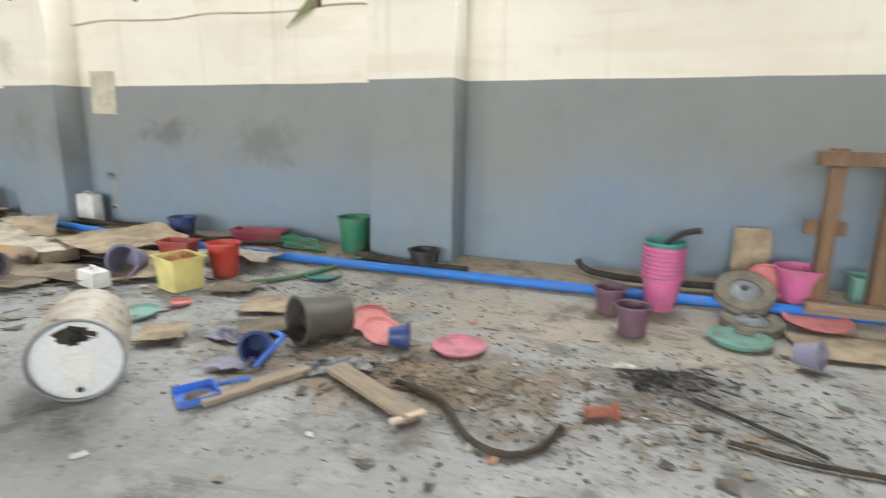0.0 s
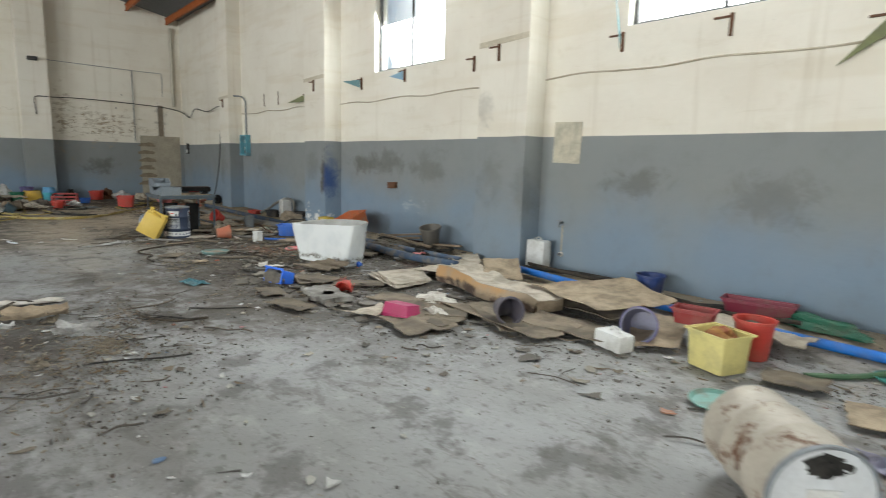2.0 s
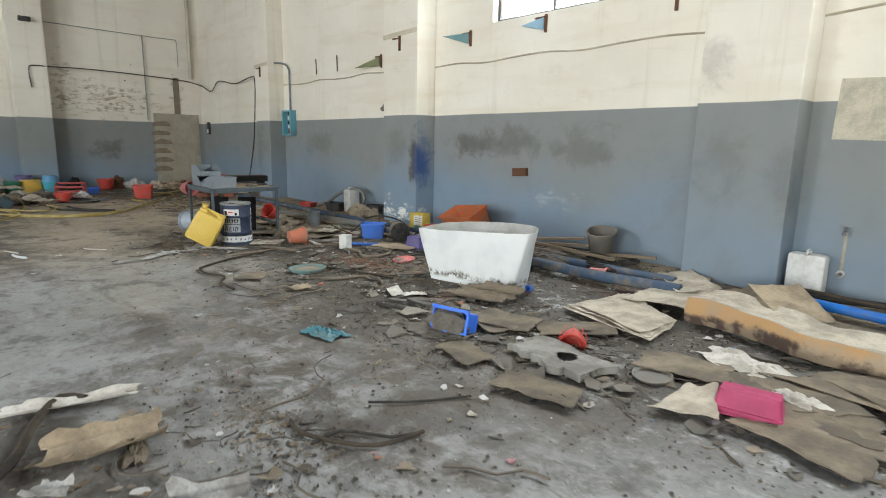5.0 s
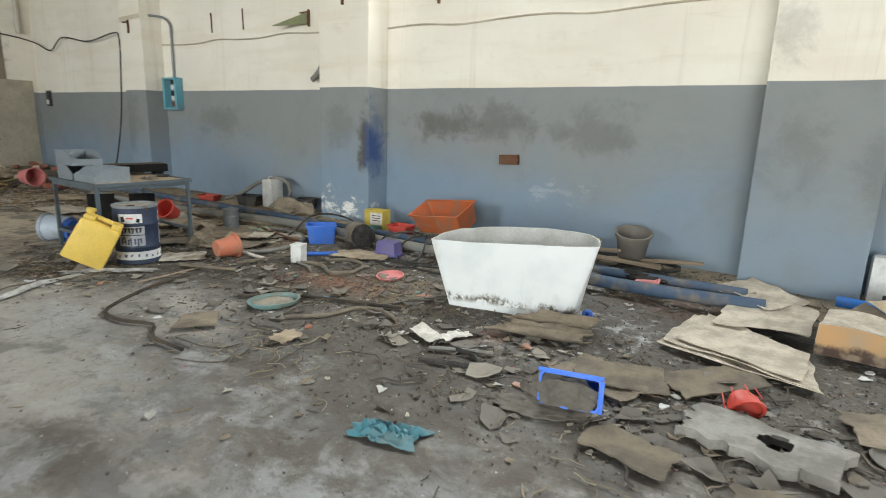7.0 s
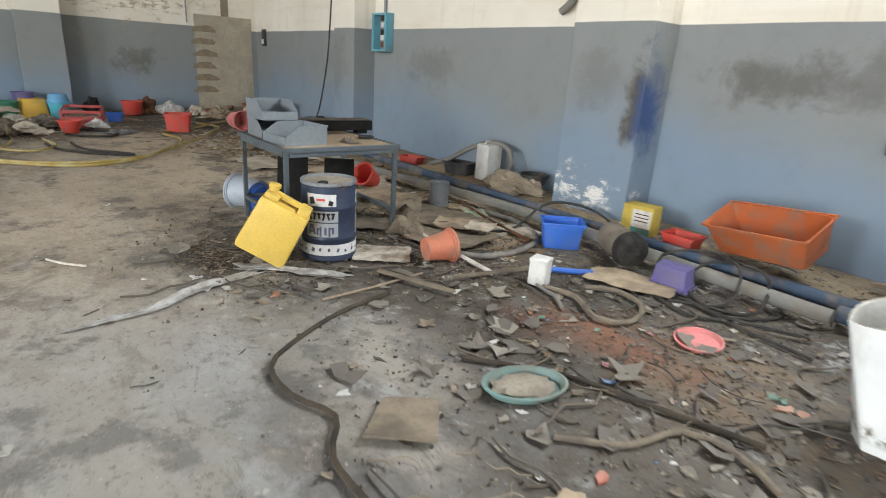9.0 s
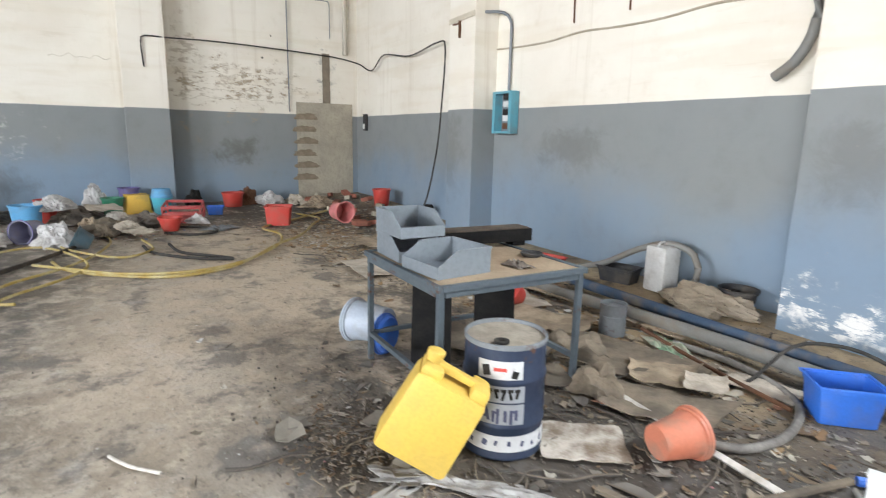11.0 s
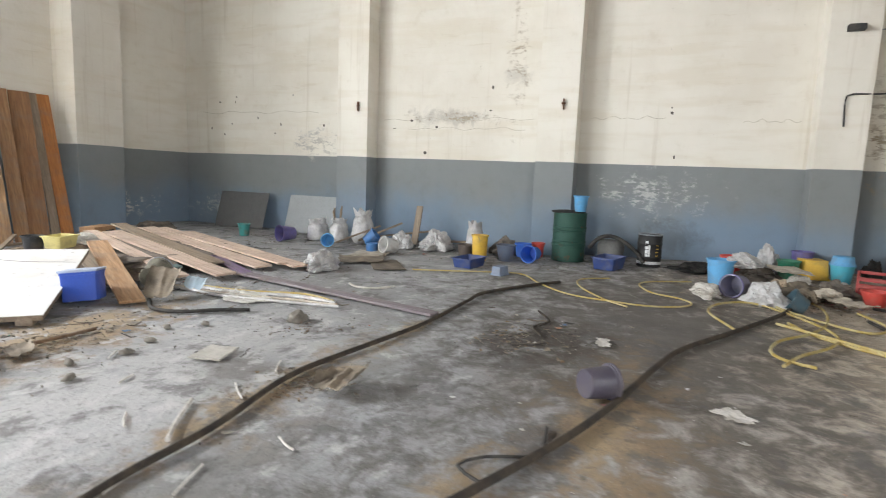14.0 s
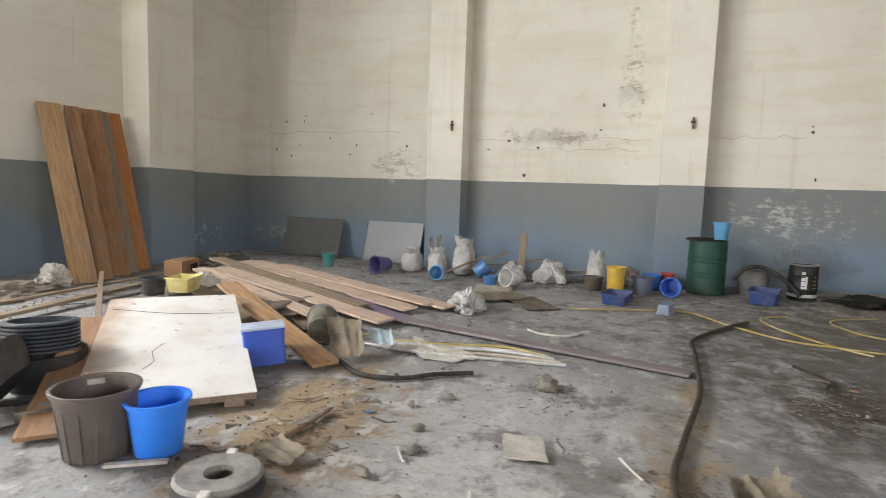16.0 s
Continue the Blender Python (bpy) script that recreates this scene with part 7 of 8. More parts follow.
pot("dark grey pot on the pile", BLACK_P, put(-16.15, -9.0, 0, 0.26), 0.13, 0.11, 0.2)
rag("white crumpled paper on the pile", put(-16.75, -8.9, 0, 0.3), 0.5, 0.3, 0.16, PAPER, 52, "crumpled_paper", "paper")
bx = thing("open_carton", "brown cardboard box with a dark slot by the wall", "cardboard box", put(-18.6, -11.1, 20))
part("body", box(0.62, 0.3, 0.28, 0, 0, 0, 0.006), cloudy("orange_card", (0.42, 0.24, 0.13), (0.34, 0.2, 0.11), 6), bx)
part("slot", box(0.26, 0.004, 0.12, -0.12, 0.1525, 0.08), DARK, bx, "dark slot", smooth=False)
rag("dusty rags along the wall's foot", put(-20.4, -11.8, 10), 1.3, 0.6, 0.22, RAG, 53)
rag("rags and film along the wall's foot", put(-16.0, -11.4, 5), 1.6, 0.7, 0.22, cloudy("dusty_cloth", (0.32, 0.28, 0.22), (0.2, 0.17, 0.14), 5), 54)
rag("pale bag lying by the wall", put(-16.7, -11.5, 5, 0.1), 0.5, 0.4, 0.3, PAPER, 56, "paper_bag", "bag")
plank("long pale batten on the floor by the wall", (-14.3, -9.9, 0.05), (-17.4, -10.5, 0.08), 0.12, 0.04, WOOD_DULL)
plank("long pale batten on the floor by the wall", (-14.5, -10.4, 0.12), (-18.0, -10.9, 0.1), 0.08, 0.03, WOOD_DULL)
plank("long pale batten on the floor by the wall", (-15.6, -9.2, 0.05), (-17.2, -11.2, 0.2), 0.06, 0.03, WOOD_DULL)


pot("dented olive-grey pail lying on the pile", cloudy("dusty_olive", (0.20, 0.19, 0.14), (0.11, 0.10, 0.085), 8), pose(-16.12, -6.72, 0.17, 82, 0, -62) @ pose(0, 0, -0.14), 0.15, 0.125, 0.32, "pail", "bucket", rim=STEEL)
flap("brown paper sack hanging off the pile", [(-15.95, -6.55, 0.28), (-16.1, -6.25, 0.24), (-15.7, -6.0, 0.02), (-15.55, -6.25, 0.02)], CARD_DAMP, 0.05, 41, 0.006, "paper_sack", "sack", "", 0.06)
flap("pale blue film on the pile", [(-16.15, -6.2, 0.18), (-16.25, -6.0, 0.16), (-16.0, -5.85, 0.08), (-15.92, -6.05, 0.1)], tint("pale_blue_film", (0.40, 0.52, 0.60), 0.2), 0.03, 42, 0.003, "torn_film", "film", "", 0.08)
rag("clear plastic bag crumpled by the planks", put(-16.35, -5.6, 60), 1.1, 0.45, 0.07, cloudy("clear_film", (0.58, 0.57, 0.53), (0.4, 0.38, 0.33), 6, 0.35), 61, "plastic_bag", "bag")
for k, (col, off) in enumerate(((YELLOW_HOSE, 0.0), (FILM, 0.07), (CARD_PALE, 0.14), (FILM, 0.2), (FILM, 0.05))):
    line("plastic_strip", "long twisted plastic strip lying on the floor", "plastic strip", [(-16.45 + off, -6.5 - off), (-16.5 + 1.6 * off, -5.7), (-16.72 + off * 2.2, -5.0), (-16.6 + off, -4.5 + off)], 0.017, col, 0.015, 6, "plastic strips")
line("rubber_hose", "black hose curled beside the pile", "hose", [(-15.6, -6.2), (-15.35, -5.85), (-15.4, -5.5), (-15.6, -5.3), (-15.8, -5.0)], 0.02, RUBBER, None, 8)

# loose on the open floor
line("drain_hose", "long mud-caked black hose winding over the floor", "hose", [(-19.3, -2.4), (-18.94, -2.65), (-18.0, -3.12), (-17.4, -3.16), (-16.2, -3.2), (-15.1, -3.38), (-14.45, -3.46), (-13.6, -3.34), (-12.9, -3.32), (-11.6, -3.1), (-9.6, -3.3)], 0.022, HOSE_BROWN, None, 10, "long hoses")
line("drain_hose", "long mud-caked black hose winding over the floor", "hose", [(-19.2, 0.5), (-18.6, 0.25), (-17.5, -0.33), (-16.6, -0.82), (-16.0, -1.02), (-15.05, -1.27), (-14.4, -1.48), (-13.78, -1.74), (-13.27, -1.98), (-12.82, -2.3), (-12.45, -2.8), (-12.0, -3.6), (-11.9, -5.0)], 0.025, HOSE_BROWN, None, 10, "long hoses")
line("wire", "thin black wire bent on the floor", "wire", [(-14.5, -1.62), (-14.15, -1.6), (-14.0, -1.85), (-13.85, -1.95), (-13.75, -1.8)], 0.009, RUBBER, None, 6)
pot("lilac-grey plastic pail lying beside the hose", tint("mauve_grey", (0.055, 0.046, 0.07), 0.12), pose(-15.12, -1.4, 0.115, 92, 0, 222) @ pose(0, 0, -0.11), 0.115, 0.1, 0.22, "pail", "bucket")
card("pale tile lying on the floor", put(-14.6, -4.3, 15), 0.32, 0.25, cloudy("pale_tile", (0.5, 0.48, 0.43), (0.4, 0.38, 0.33), 7), 0.004, 95, 0.012, "floor_tile", 0, "tile", 0.003, "")
st = part("stone", lump(0.22, 0.16, 0.1, 0.3, 2, 5), cloudy("grey_stone", (0.22, 0.2, 0.17), (0.14, 0.13, 0.11), 8))
st.matrix_world = put(-15.75, -4.36)
tagged(st, "rough grey lump of concrete on the floor", "stone")
line("white_stick", "white plastic stick lying on the floor", "stick", [(-13.85, -3.75), (-13.6, -3.6), (-13.4, -3.45)], 0.014, PAPER, None, 6)
line("white_stick", "thin white stick lying on the floor", "stick", [(-14.1, 0.15), (-13.95, 0.22), (-13.85, 0.26)], 0.008, PAPER, None, 6)
line("white_stick", "thin white stick lying on the floor", "stick", [(-13.75, 0.92), (-13.62, 1.0), (-13.5, 1.12)], 0.008, PAPER, None, 6)
line("white_stick", "blue-white plastic strip on the floor", "stick", [(-13.75, 0.2), (-13.6, 0.22), (-13.45, 0.3)], 0.014, WHITE_BLUE, None, 6)
line("white_stick", "thin pale stick lying on the floor", "stick", [(-13.2, -4.9), (-12.95, -4.7)], 0.01, PAPER, None, 6)
card("white scrap of paper on the floor", put(-16.5, -1.5, 10), 0.26, 0.1, PAPER, 0.008, 96, 0.003, "paper_scrap", 0, "paper", 0.02, "paper scraps")
card("white scrap of paper on the floor", put(-15.2, -0.55, 40), 0.24, 0.16, PAPER, 0.02, 97, 0.003, "paper_scrap", 0, "paper", 0.03, "paper scraps")
card("white scrap of paper on the floor", put(-9.45, 2.85, 60), 0.2, 0.11, PAPER, 0.02, 98, 0.003, "paper_scrap", 0, "paper", 0.02, "paper scraps")
for k, (x, y, rz) in enumerate(((-8.95, 0.25, 70), (-8.2, 0.2, -20), (-7.0, 0.0, 10), (-6.9, -0.4, 50))):
    rag("pale torn film and dirt on the concrete", put(x, y, rz), 0.3, 0.1, 0.03, CARD_PALE if k == 0 else CARD_DARK, 71 + k, "torn_film", "film")
line("rubber_hose", "dusty hose end curved on the floor", "hose", [(-8.0, -0.7), (-8.15, -0.45), (-8.4, -0.24), (-8.75, -0.12), (-9.0, 0.02), (-8.9, 0.12)], 0.022, HOSE_BROWN, None, 8)

line("wire", "dark wire lying bent on the concrete", "wire", [(-6.79, 0.27), (-6.72, 0.5), (-6.62, 0.7), (-6.58, 0.9)], 0.007, RUBBER, None, 6)
line("wire", "dark wire lying bent on the concrete", "wire", [(-7.73, 0.83), (-7.75, 1.0), (-7.55, 1.15), (-7.49, 1.28)], 0.008, RUBBER, None, 6)
# yellow hoses
line("yellow_hose", "dirty yellow hose snaking over the floor", "hose", [(-18.3, 0.3), (-17.85, 0.45), (-17.45, 0.8), (-17.1, 1.4), (-17.25, 1.95), (-17.8, 2.42), (-18.4, 2.8), (-19.1, 2.98), (-19.6, 2.86), (-19.9, 2.95), (-20.4, 3.5), (-20.8, 4.3)], 0.0173, YELLOW_HOSE, None, 8, "yellow hoses")
line("yellow_hose", "dirty yellow hose snaking over the floor", "hose", [(-18.1, 0.15), (-17.7, 0.55), (-17.3, 1.0), (-17.15, 1.6), (-17.45, 2.2), (-18.2, 2.7), (-18.8, 3.2), (-19.6, 3.6), (-20.2, 3.9), (-20.9, 3.7)], 0.0158, YELLOW_HOSE, 0.04, 8, "yellow hoses")
line("yellow_hose", "dirty yellow hose in a loose loop", "hose", [(-16.58, 0.2), (-16.68, 0.0), (-16.93, -0.08), (-17.38, 0.07), (-17.85, 0.42), (-18.47, 0.7), (-19.3, 0.84), (-19.9, 0.7), (-19.7, 0.4), (-19.2, 0.3), (-18.6, 0.6), (-18.2, 1.0), (-18.6, 1.3), (-19.3, 1.2)], 0.0144, YELLOW_HOSE, 0.03, 8, "yellow hoses")
line("yellow_hose", "dirty yellow hose in a loose loop", "hose", [(-16.5, -0.05), (-16.9, 0.15), (-17.4, 0.5), (-17.9, 0.65), (-18.5, 0.5), (-19.2, 0.1), (-19.0, -0.3), (-18.4, -0.5), (-17.6, -0.3)], 0.0144, YELLOW_HOSE, 0.03, 8, "yellow hoses")
line("yellow_hose", "thin yellow hose lying in bends", "hose", [(-19.09, -4.67), (-19.29, -4.19), (-19.59, -3.56), (-19.7, -3.07), (-19.05, -2.63), (-18.55, -2.14), (-18.42, -1.61), (-18.38, -1.18), (-18.55, -0.81), (-18.85, -0.66), (-19.11, -0.82), (-19.3, -1.14), (-19.83, -1.33), (-20.2, -1.2), (-20.6, -0.6)], 0.0115, YELLOW_HOSE, None, 8, "yellow hoses")
line("yellow_hose", "thin yellow hose lying in bends", "hose", [(-20.14, -1.78), (-19.79, -2.17), (-19.2, -2.1), (-18.5, -1.7), (-18.2, -1.4)], 0.0115, YELLOW_HOSE, None, 8, "yellow hoses")
line("rubber_hose", "black hose coiled beside the yellow hoses", "hose", [(-18.9, 1.5), (-18.3, 1.6), (-17.9, 1.95), (-17.7, 2.1), (-17.9, 1.7), (-18.4, 1.3), (-18.9, 1.2)], 0.018, RUBBER, None, 8)
line("rubber_hose", "black hose lying on the floor", "hose", [(-19.8, 1.5), (-19.5, 1.9), (-19.7, 2.2), (-20.1, 2.1), (-20.3, 1.7)], 0.018, RUBBER, None, 8)

# coloured tubs along the west wall
WEST = [("light blue plastic bucket, dented", SKYBLUE, -20.75, -0.2, 0.2, 0.16, 0.38), ("red plastic pot behind the blue bucket", RED, -21.3, 0.0, 0.17, 0.14, 0.36), ("green plastic pot by the wall", GREEN, -21.6, 0.85, 0.16, 0.13, 0.3),
        ("cyan plastic bucket by the pillar", CYAN, -21.6, 1.58, 0.16, 0.13, 0.29), ("red plastic pot by the wall", RED, -22.0, 2.8, 0.19, 0.16, 0.26), ("red plastic bowl on the floor", RED, -20.1, 1.6, 0.16, 0.11, 0.2),
        ("purple pot at the wall", PURPLE, -21.95, 1.1, 0.16, 0.14, 0.4)]
for lab, col, x, y, rt, rb, h in WEST:
    pot(lab, col, put(x, y), rt, rb, h, "bucket", "bucket", group="buckets along the wall")
pot("cyan bucket turned over on another", SKYBLUE, put(-21.6, 1.58, 0, 0.43, 180), 0.165, 0.14, 0.14, "bucket", "bucket")
pot("purple-blue plastic bucket lying on its side", LILAC, pose(-19.95, 0.0, 0.14, 88, 0, 60), 0.15, 0.13, 0.3, "bucket", "bucket", rim=PURPLE)
rag("crumpled white plastic sack on the hoses", put(-19.45, 0.25, 10), 0.6, 0.5, 0.3, FILM, 81, "plastic_sack", "sack")
rag("pale film lying under the buckets", put(-19.7, -0.45, 10), 0.7, 0.4, 0.14, PAPER, 82, "plastic_film", "film")
rag("pale film on the buckets", put(-20.9, 0.1, 10, 0.28), 0.6, 0.5, 0.2, FILM, 83, "plastic_film", "film")
pot("dark grey plastic ball-like pot on the hoses", tint("dark_teal", (0.04, 0.09, 0.12), 0.3), put(-19.2, 0.62, 0, 0.03, 60), 0.15, 0.12, 0.2)
tub("yellow plastic box by the pillar", YELLOW, put(-21.75, 1.2, 10, 0.32, 180), 0.42, 0.4, 0.3)
slatted_crate("red slatted plastic crate tipped on rubbish", tint("brick_red", (0.42, 0.05, 0.05), 0.3), put(-20.75, 1.85, 75, 0.06, 10), 0.58, 0.4, 0.27)
tub("small blue plastic box on the floor", BLUE, put(-21.35, 2.4, 80), 0.26, 0.2, 0.14)
tub("red square plastic box on the hoses", RED, put(-20.1, 3.2, 70), 0.4, 0.34, 0.3)
pot("salmon pink plastic bucket lying on its side", SALMON, pose(-19.6, 4.0, 0.25, 88, 0, 100), 0.16, 0.13, 0.32, "bucket", "bucket")
pot("red plastic pot standing by the wall", RED, put(-20.4, 5.15), 0.16, 0.13, 0.3)
pu = thing("water_pump", "small blue water pump by the wall", "pump", put(-19.2, 5.2, 30))
part("motor", shift(lathe([(0, 0), (0.1, 0), (0.11, 0.02), (0.11, 0.24), (0, 0.25)], 22), pose(0, 0, 0.12, 0, 90)), tint("pump_blue", (0.05, 0.12, 0.22), 0.4), pu)
part("casing", shift(lathe([(0, 0), (0.13, 0), (0.13, 0.08), (0, 0.09)], 22), pose(0.26, 0, 0.12, 0, 90)), DARK, pu)
part("foot", box(0.2, 0.16, 0.02, 0.1, 0, 0), DARK, pu)
for x, y, w, h, mt, lab in ((-22.2, 2.15, 0.3, 0.3, DARK, "black charred cans by the wall"), (-22.1, 3.5, 0.5, 0.24, FILM, "white crumpled bag by the wall"), (-22.2, 3.1, 0.4, 0.36, RUSTY, "rusty bent sheet by the wall"), (-21.4, 4.3, 0.7, 0.2, CARD, "crushed box by the wall"), (-20.6, 1.2, 0.7, 0.22, RAG, "rags among the buckets"),
                            (-20.2, 0.8, 0.8, 0.2, CARD_DARK, "crushed card among the buckets"), (-21.3, 0.3, 0.8, 0.24, RAG, "rags among the buckets"), (-20.0, 2.3, 0.5, 0.08, STEEL, "grey bent metal scrap on the floor"), (-21.6, -0.4, 0.9, 0.14, DARK, "black hoses and rags by the wall"), (-21.9, 0.6, 0.4, 0.5, FILM, "pale bags heaped by the wall")):
    rag(lab, put(x, y, 20 * x), w, w * 0.75, h, mt, int(abs(x * 10 + y * 7)))
for k, (x, y, rz, mt) in enumerate(((-20.5, 0.55, 20, CARD), (-20.0, 1.05, 70, CARD_PALE), (-20.75, 1.35, 130, FILM), (-19.7, 0.75, 10, CARD_DAMP), (-20.3, 2.0, 45, FILM), (-21.0, 0.9, 100, PAPER))):
    rag("torn packaging crumpled among the buckets", put(x, y, rz, 0.06), 0.36, 0.24, 0.14, mt, 101 + k, "packaging", "packaging")
rnd = random.Random(5)
for k in range(26):
    x, y = -22.3 + 3.4 * rnd.random(), 4.2 + 1.1 * rnd.random()
    br = part("brick", box(0.24, 0.115, 0.07, 0, 0, 0, 0.006), BRICK if k % 3 else PLASTER, smooth=False)
    br.matrix_world = put(x, y, rnd.uniform(0, 180), 0.01 + 0.05 * (k % 2), rnd.uniform(-12, 12), rnd.uniform(-12, 12))
    tagged(br, "broken hollow brick in the rubble" if k % 3 else "broken plaster lump in the rubble", "brick", "rubble bricks")

# ---- fittings on the walls ----
dp = part("blocked_doorway", box(0.012, 1.22, 2.02, 0, 0, 0, 0.002), PLASTER, smooth=False)
dp.matrix_world = pose(X0 + 0.008, 4.86, 0.08)
tagged(dp, "bricked-up doorway in bare tan plaster", "doorway", kind="structure")
sm = part("plaster_patch", box(0.01, 0.16, 1.0, 0, 0, 0), cloudy("dark_plaster", (0.24, 0.2, 0.15), (0.17, 0.14, 0.11), 5), smooth=False)
sm.matrix_world = pose(X0 + 0.007, 4.9, 2.1)
tagged(sm, "dark strip of plaster over the blocked doorway", "plaster", kind="structure")
for k in range(6):
    sp = part("plaster_patch", lump(0.03, 0.46, 0.13, 0.4, 2, k + 3), cloudy("smeared_mortar", (0.20, 0.165, 0.115), (0.27, 0.22, 0.16), 6))
    sp.matrix_world = pose(X0 + 0.016, 4.42 + 0.03 * (k % 2), 0.5 + 0.25 * k)
    tagged(sp, "smear of darker mortar beside the doorway", "plaster", kind="structure")
pt = part("plaster_patch", box(0.42, 0.008, 0.52, 0, 0, 0, 0.002), cloudy("cream_patch", (0.58, 0.54, 0.43), (0.38, 0.36, 0.29), 5), smooth=False)
pt.matrix_world = pose(-6.75, Y1 - 0.005, 1.515, 0, 1.5, 0)
tagged(pt, "rough cream plaster patch on the blue paint", "plaster", kind="structure")


def switch_box(m):
    ob = thing("fuse_box", "open light blue fuse box on the wall", "fuse box", m)
    t = tint("fuse_blue", (0.10, 0.36, 0.46), 0.3)
    w, h, d = 0.42, 0.54, 0.12
    part("back", box(w, 0.01, h, 0, 0.0, 0), STEEL, ob, smooth=False)
    part("frame", join(box(w, d, 0.03, 0, -d / 2 - 0.006, 0), box(w, d, 0.03, 0, -d / 2 - 0.006, h - 0.03), box(0.06, d, h - 0.062, -w / 2 + 0.03, -d / 2 - 0.006, 0.031), box(0.06, d, h - 0.062, w / 2 - 0.03, -d / 2 - 0.006, 0.031)), t, ob, smooth=False)
    for k, (c, z) in enumerate(((WHITE, 0.34), (DARK, 0.24), (WHITE, 0.16), (RUSTY, 0.06), (DARK, 0.44))):
        part("switch", box(0.16, 0.05, 0.075, 0.02, -0.035, z, 0.006), c, ob, smooth=False)
    return ob


switch_box(pose(-17.15, Y1 - 0.008, 1.53))
line("conduit", "grey conduit rising from the fuse box", "conduit", [(-17.13, 5.55, 2.07), (-17.13, 5.55, 2.75), (-17.15, 5.55, 2.95), (-17.25, 5.5, 3.06), (-17.45, 5.4, 3.09), (-17.62, 5.3, 3.1)], 0.02, STEEL, None, 8)
line("conduit", "thin vertical conduit on the wall", "conduit", [(-22.7, 4.98, 3.4), (-22.7, 4.98, 3.9), (-22.7, 4.97, 4.08), (-22.7, 4.92, 4.12), (-22.7, 4.7, 4.12), (-22.7, 4.06, 4.12), (-22.7, 1.9, 4.15)], 0.009, STEEL, None, 6)
line("conduit", "thin vertical conduit on the wall", "conduit", [(-22.7, 4.1, 1.9), (-22.7, 4.1, 4.12)], 0.012, STEEL, None, 6)
line("conduit", "thick conduit in the corner", "conduit", [(-22.68, 5.3, 3.1), (-22.68, 5.3, 5.6)], 0.05, painted_metal("cream_pipe", (0.5, 0.47, 0.4), 0.1), None, 10)
line("black_cable", "black cable strung along the wall and down to the pump", "cable", [(-22.24, 1.5, 2.54), (-22.24, 1.48, 2.95), (-22.24, 1.55, 3.05), (-22.3, 1.9, 3.06), (-22.5, 2.6, 3.1), (-22.6, 3.4, 3.1), (-22.65, 4.4, 3.07), (-22.6, 5.1, 3.02), (-22.3, 5.45, 2.9), (-21.7, 5.5, 2.72), (-21.1, 5.5, 2.95), (-20.0, 5.5, 2.82), (-18.9, 5.45, 2.9), (-18.62, 5.42, 2.78), (-18.65, 5.4, 2.0), (-18.7, 5.36, 1.3), (-18.85, 5.3, 0.6), (-18.95, 5.25, 0.3)], 0.013, RUBBER, None, 8)
lp = thing("wall_lamp", "small black lamp on the pillar", "lamp", pose(-22.25, 1.5, 4.03))
part("housing", box(0.14, 0.24, 0.1, 0.05, 0, 0, 0.015), BLACK_P, lp)
part("bracket", box(0.03, 0.05, 0.05, -0.005, 0, 0.02), STEEL, lp)
sw = thing("socket_box", "small black and white socket box in the corner", "socket", pose(-22.2, Y1 - 0.03, 1.55))
part("body", box(0.14, 0.06, 0.34, 0, 0, 0, 0.008), BLACK_P, sw)
part("cover", box(0.1, 0.01, 0.1, 0, -0.036, 0.04), WHITE, sw)
# plaster ledges; the shadow under them is put into the ridge's darker tone
for a, b, z in ((-12.33, -8.02, 2.58), (-7.14, -2.82, 2.6), (-1.94, 2.4, 2.61), (-17.48, -13.19, 2.62)):
    pts = [(a + (b - a) * i / 8, Y1 - 0.006, z + 0.02 * math.sin(i * 2.1 + a)) for i in range(9)]
    line("plaster_ridge", "thin ridge along the wall, darkened for its shadow", "ridge", pts, 0.012, cloudy("ridge_grey", (0.34, 0.30, 0.22), (0.50, 0.45, 0.36), 3), None, 6)


def bracket(m, label, flag=None, tip=(-0.3, -0.05, -0.3)):
    """A rusty angle bracket with a triangular gusset plate where it has one."""
    ob = thing("wall_bracket", label, "bracket", m, "wall brackets")
    part("upright", box(0.03, 0.03, 0.22, 0, -0.016, -0.15, 0.003), RUSTY, ob, smooth=False)
    part("arm", box(0.16, 0.025, 0.02, -0.096, -0.014, 0.03, 0.003), RUSTY, ob, smooth=False)
    if flag:
        bm = bmesh.new()
        tri = [(-0.018, -0.034, 0.028), (-0.018, -0.034, -0.12), tip]
        lo = [bm.verts.new(p) for p in tri]
        hi = [bm.verts.new((p[0], p[1] - 0.008, p[2] + 0.004)) for p in tri]
        bm.faces.new(lo[::-1]), bm.faces.new(hi)
        for i in range(3):
            j = (i + 1) % 3
            bm.faces.new((lo[i], lo[j], hi[j], hi[i]))
        part("gusset_plate", bm, flag, ob, "triangular gusset plate", smooth=False)
    return ob


OLIVE = cloudy("olive_sheet", (0.20, 0.22, 0.10), (0.15, 0.16, 0.09), 6, 0.7)
TEALSH = cloudy("teal_sheet", (0.10, 0.22, 0.24), (0.16, 0.25, 0.26), 6, 0.7)
bracket(pose(-3.55, Y1, 2.75), "rusty bracket with an olive gusset plate", OLIVE, (-0.34, -0.12, -0.36))
bracket(pose(-6.05, Y1, 2.95), "rusty bracket with a teal strip", TEALSH, (-0.05, -0.15, 0.5))
bracket(pose(-4.85, Y1, 2.95), "rusty bracket under the window")
bracket(pose(-1.65, Y1, 2.95), "rusty bracket on the wall")
bracket(pose(-1.05, Y1, 2.95), "rusty bracket on the wall")
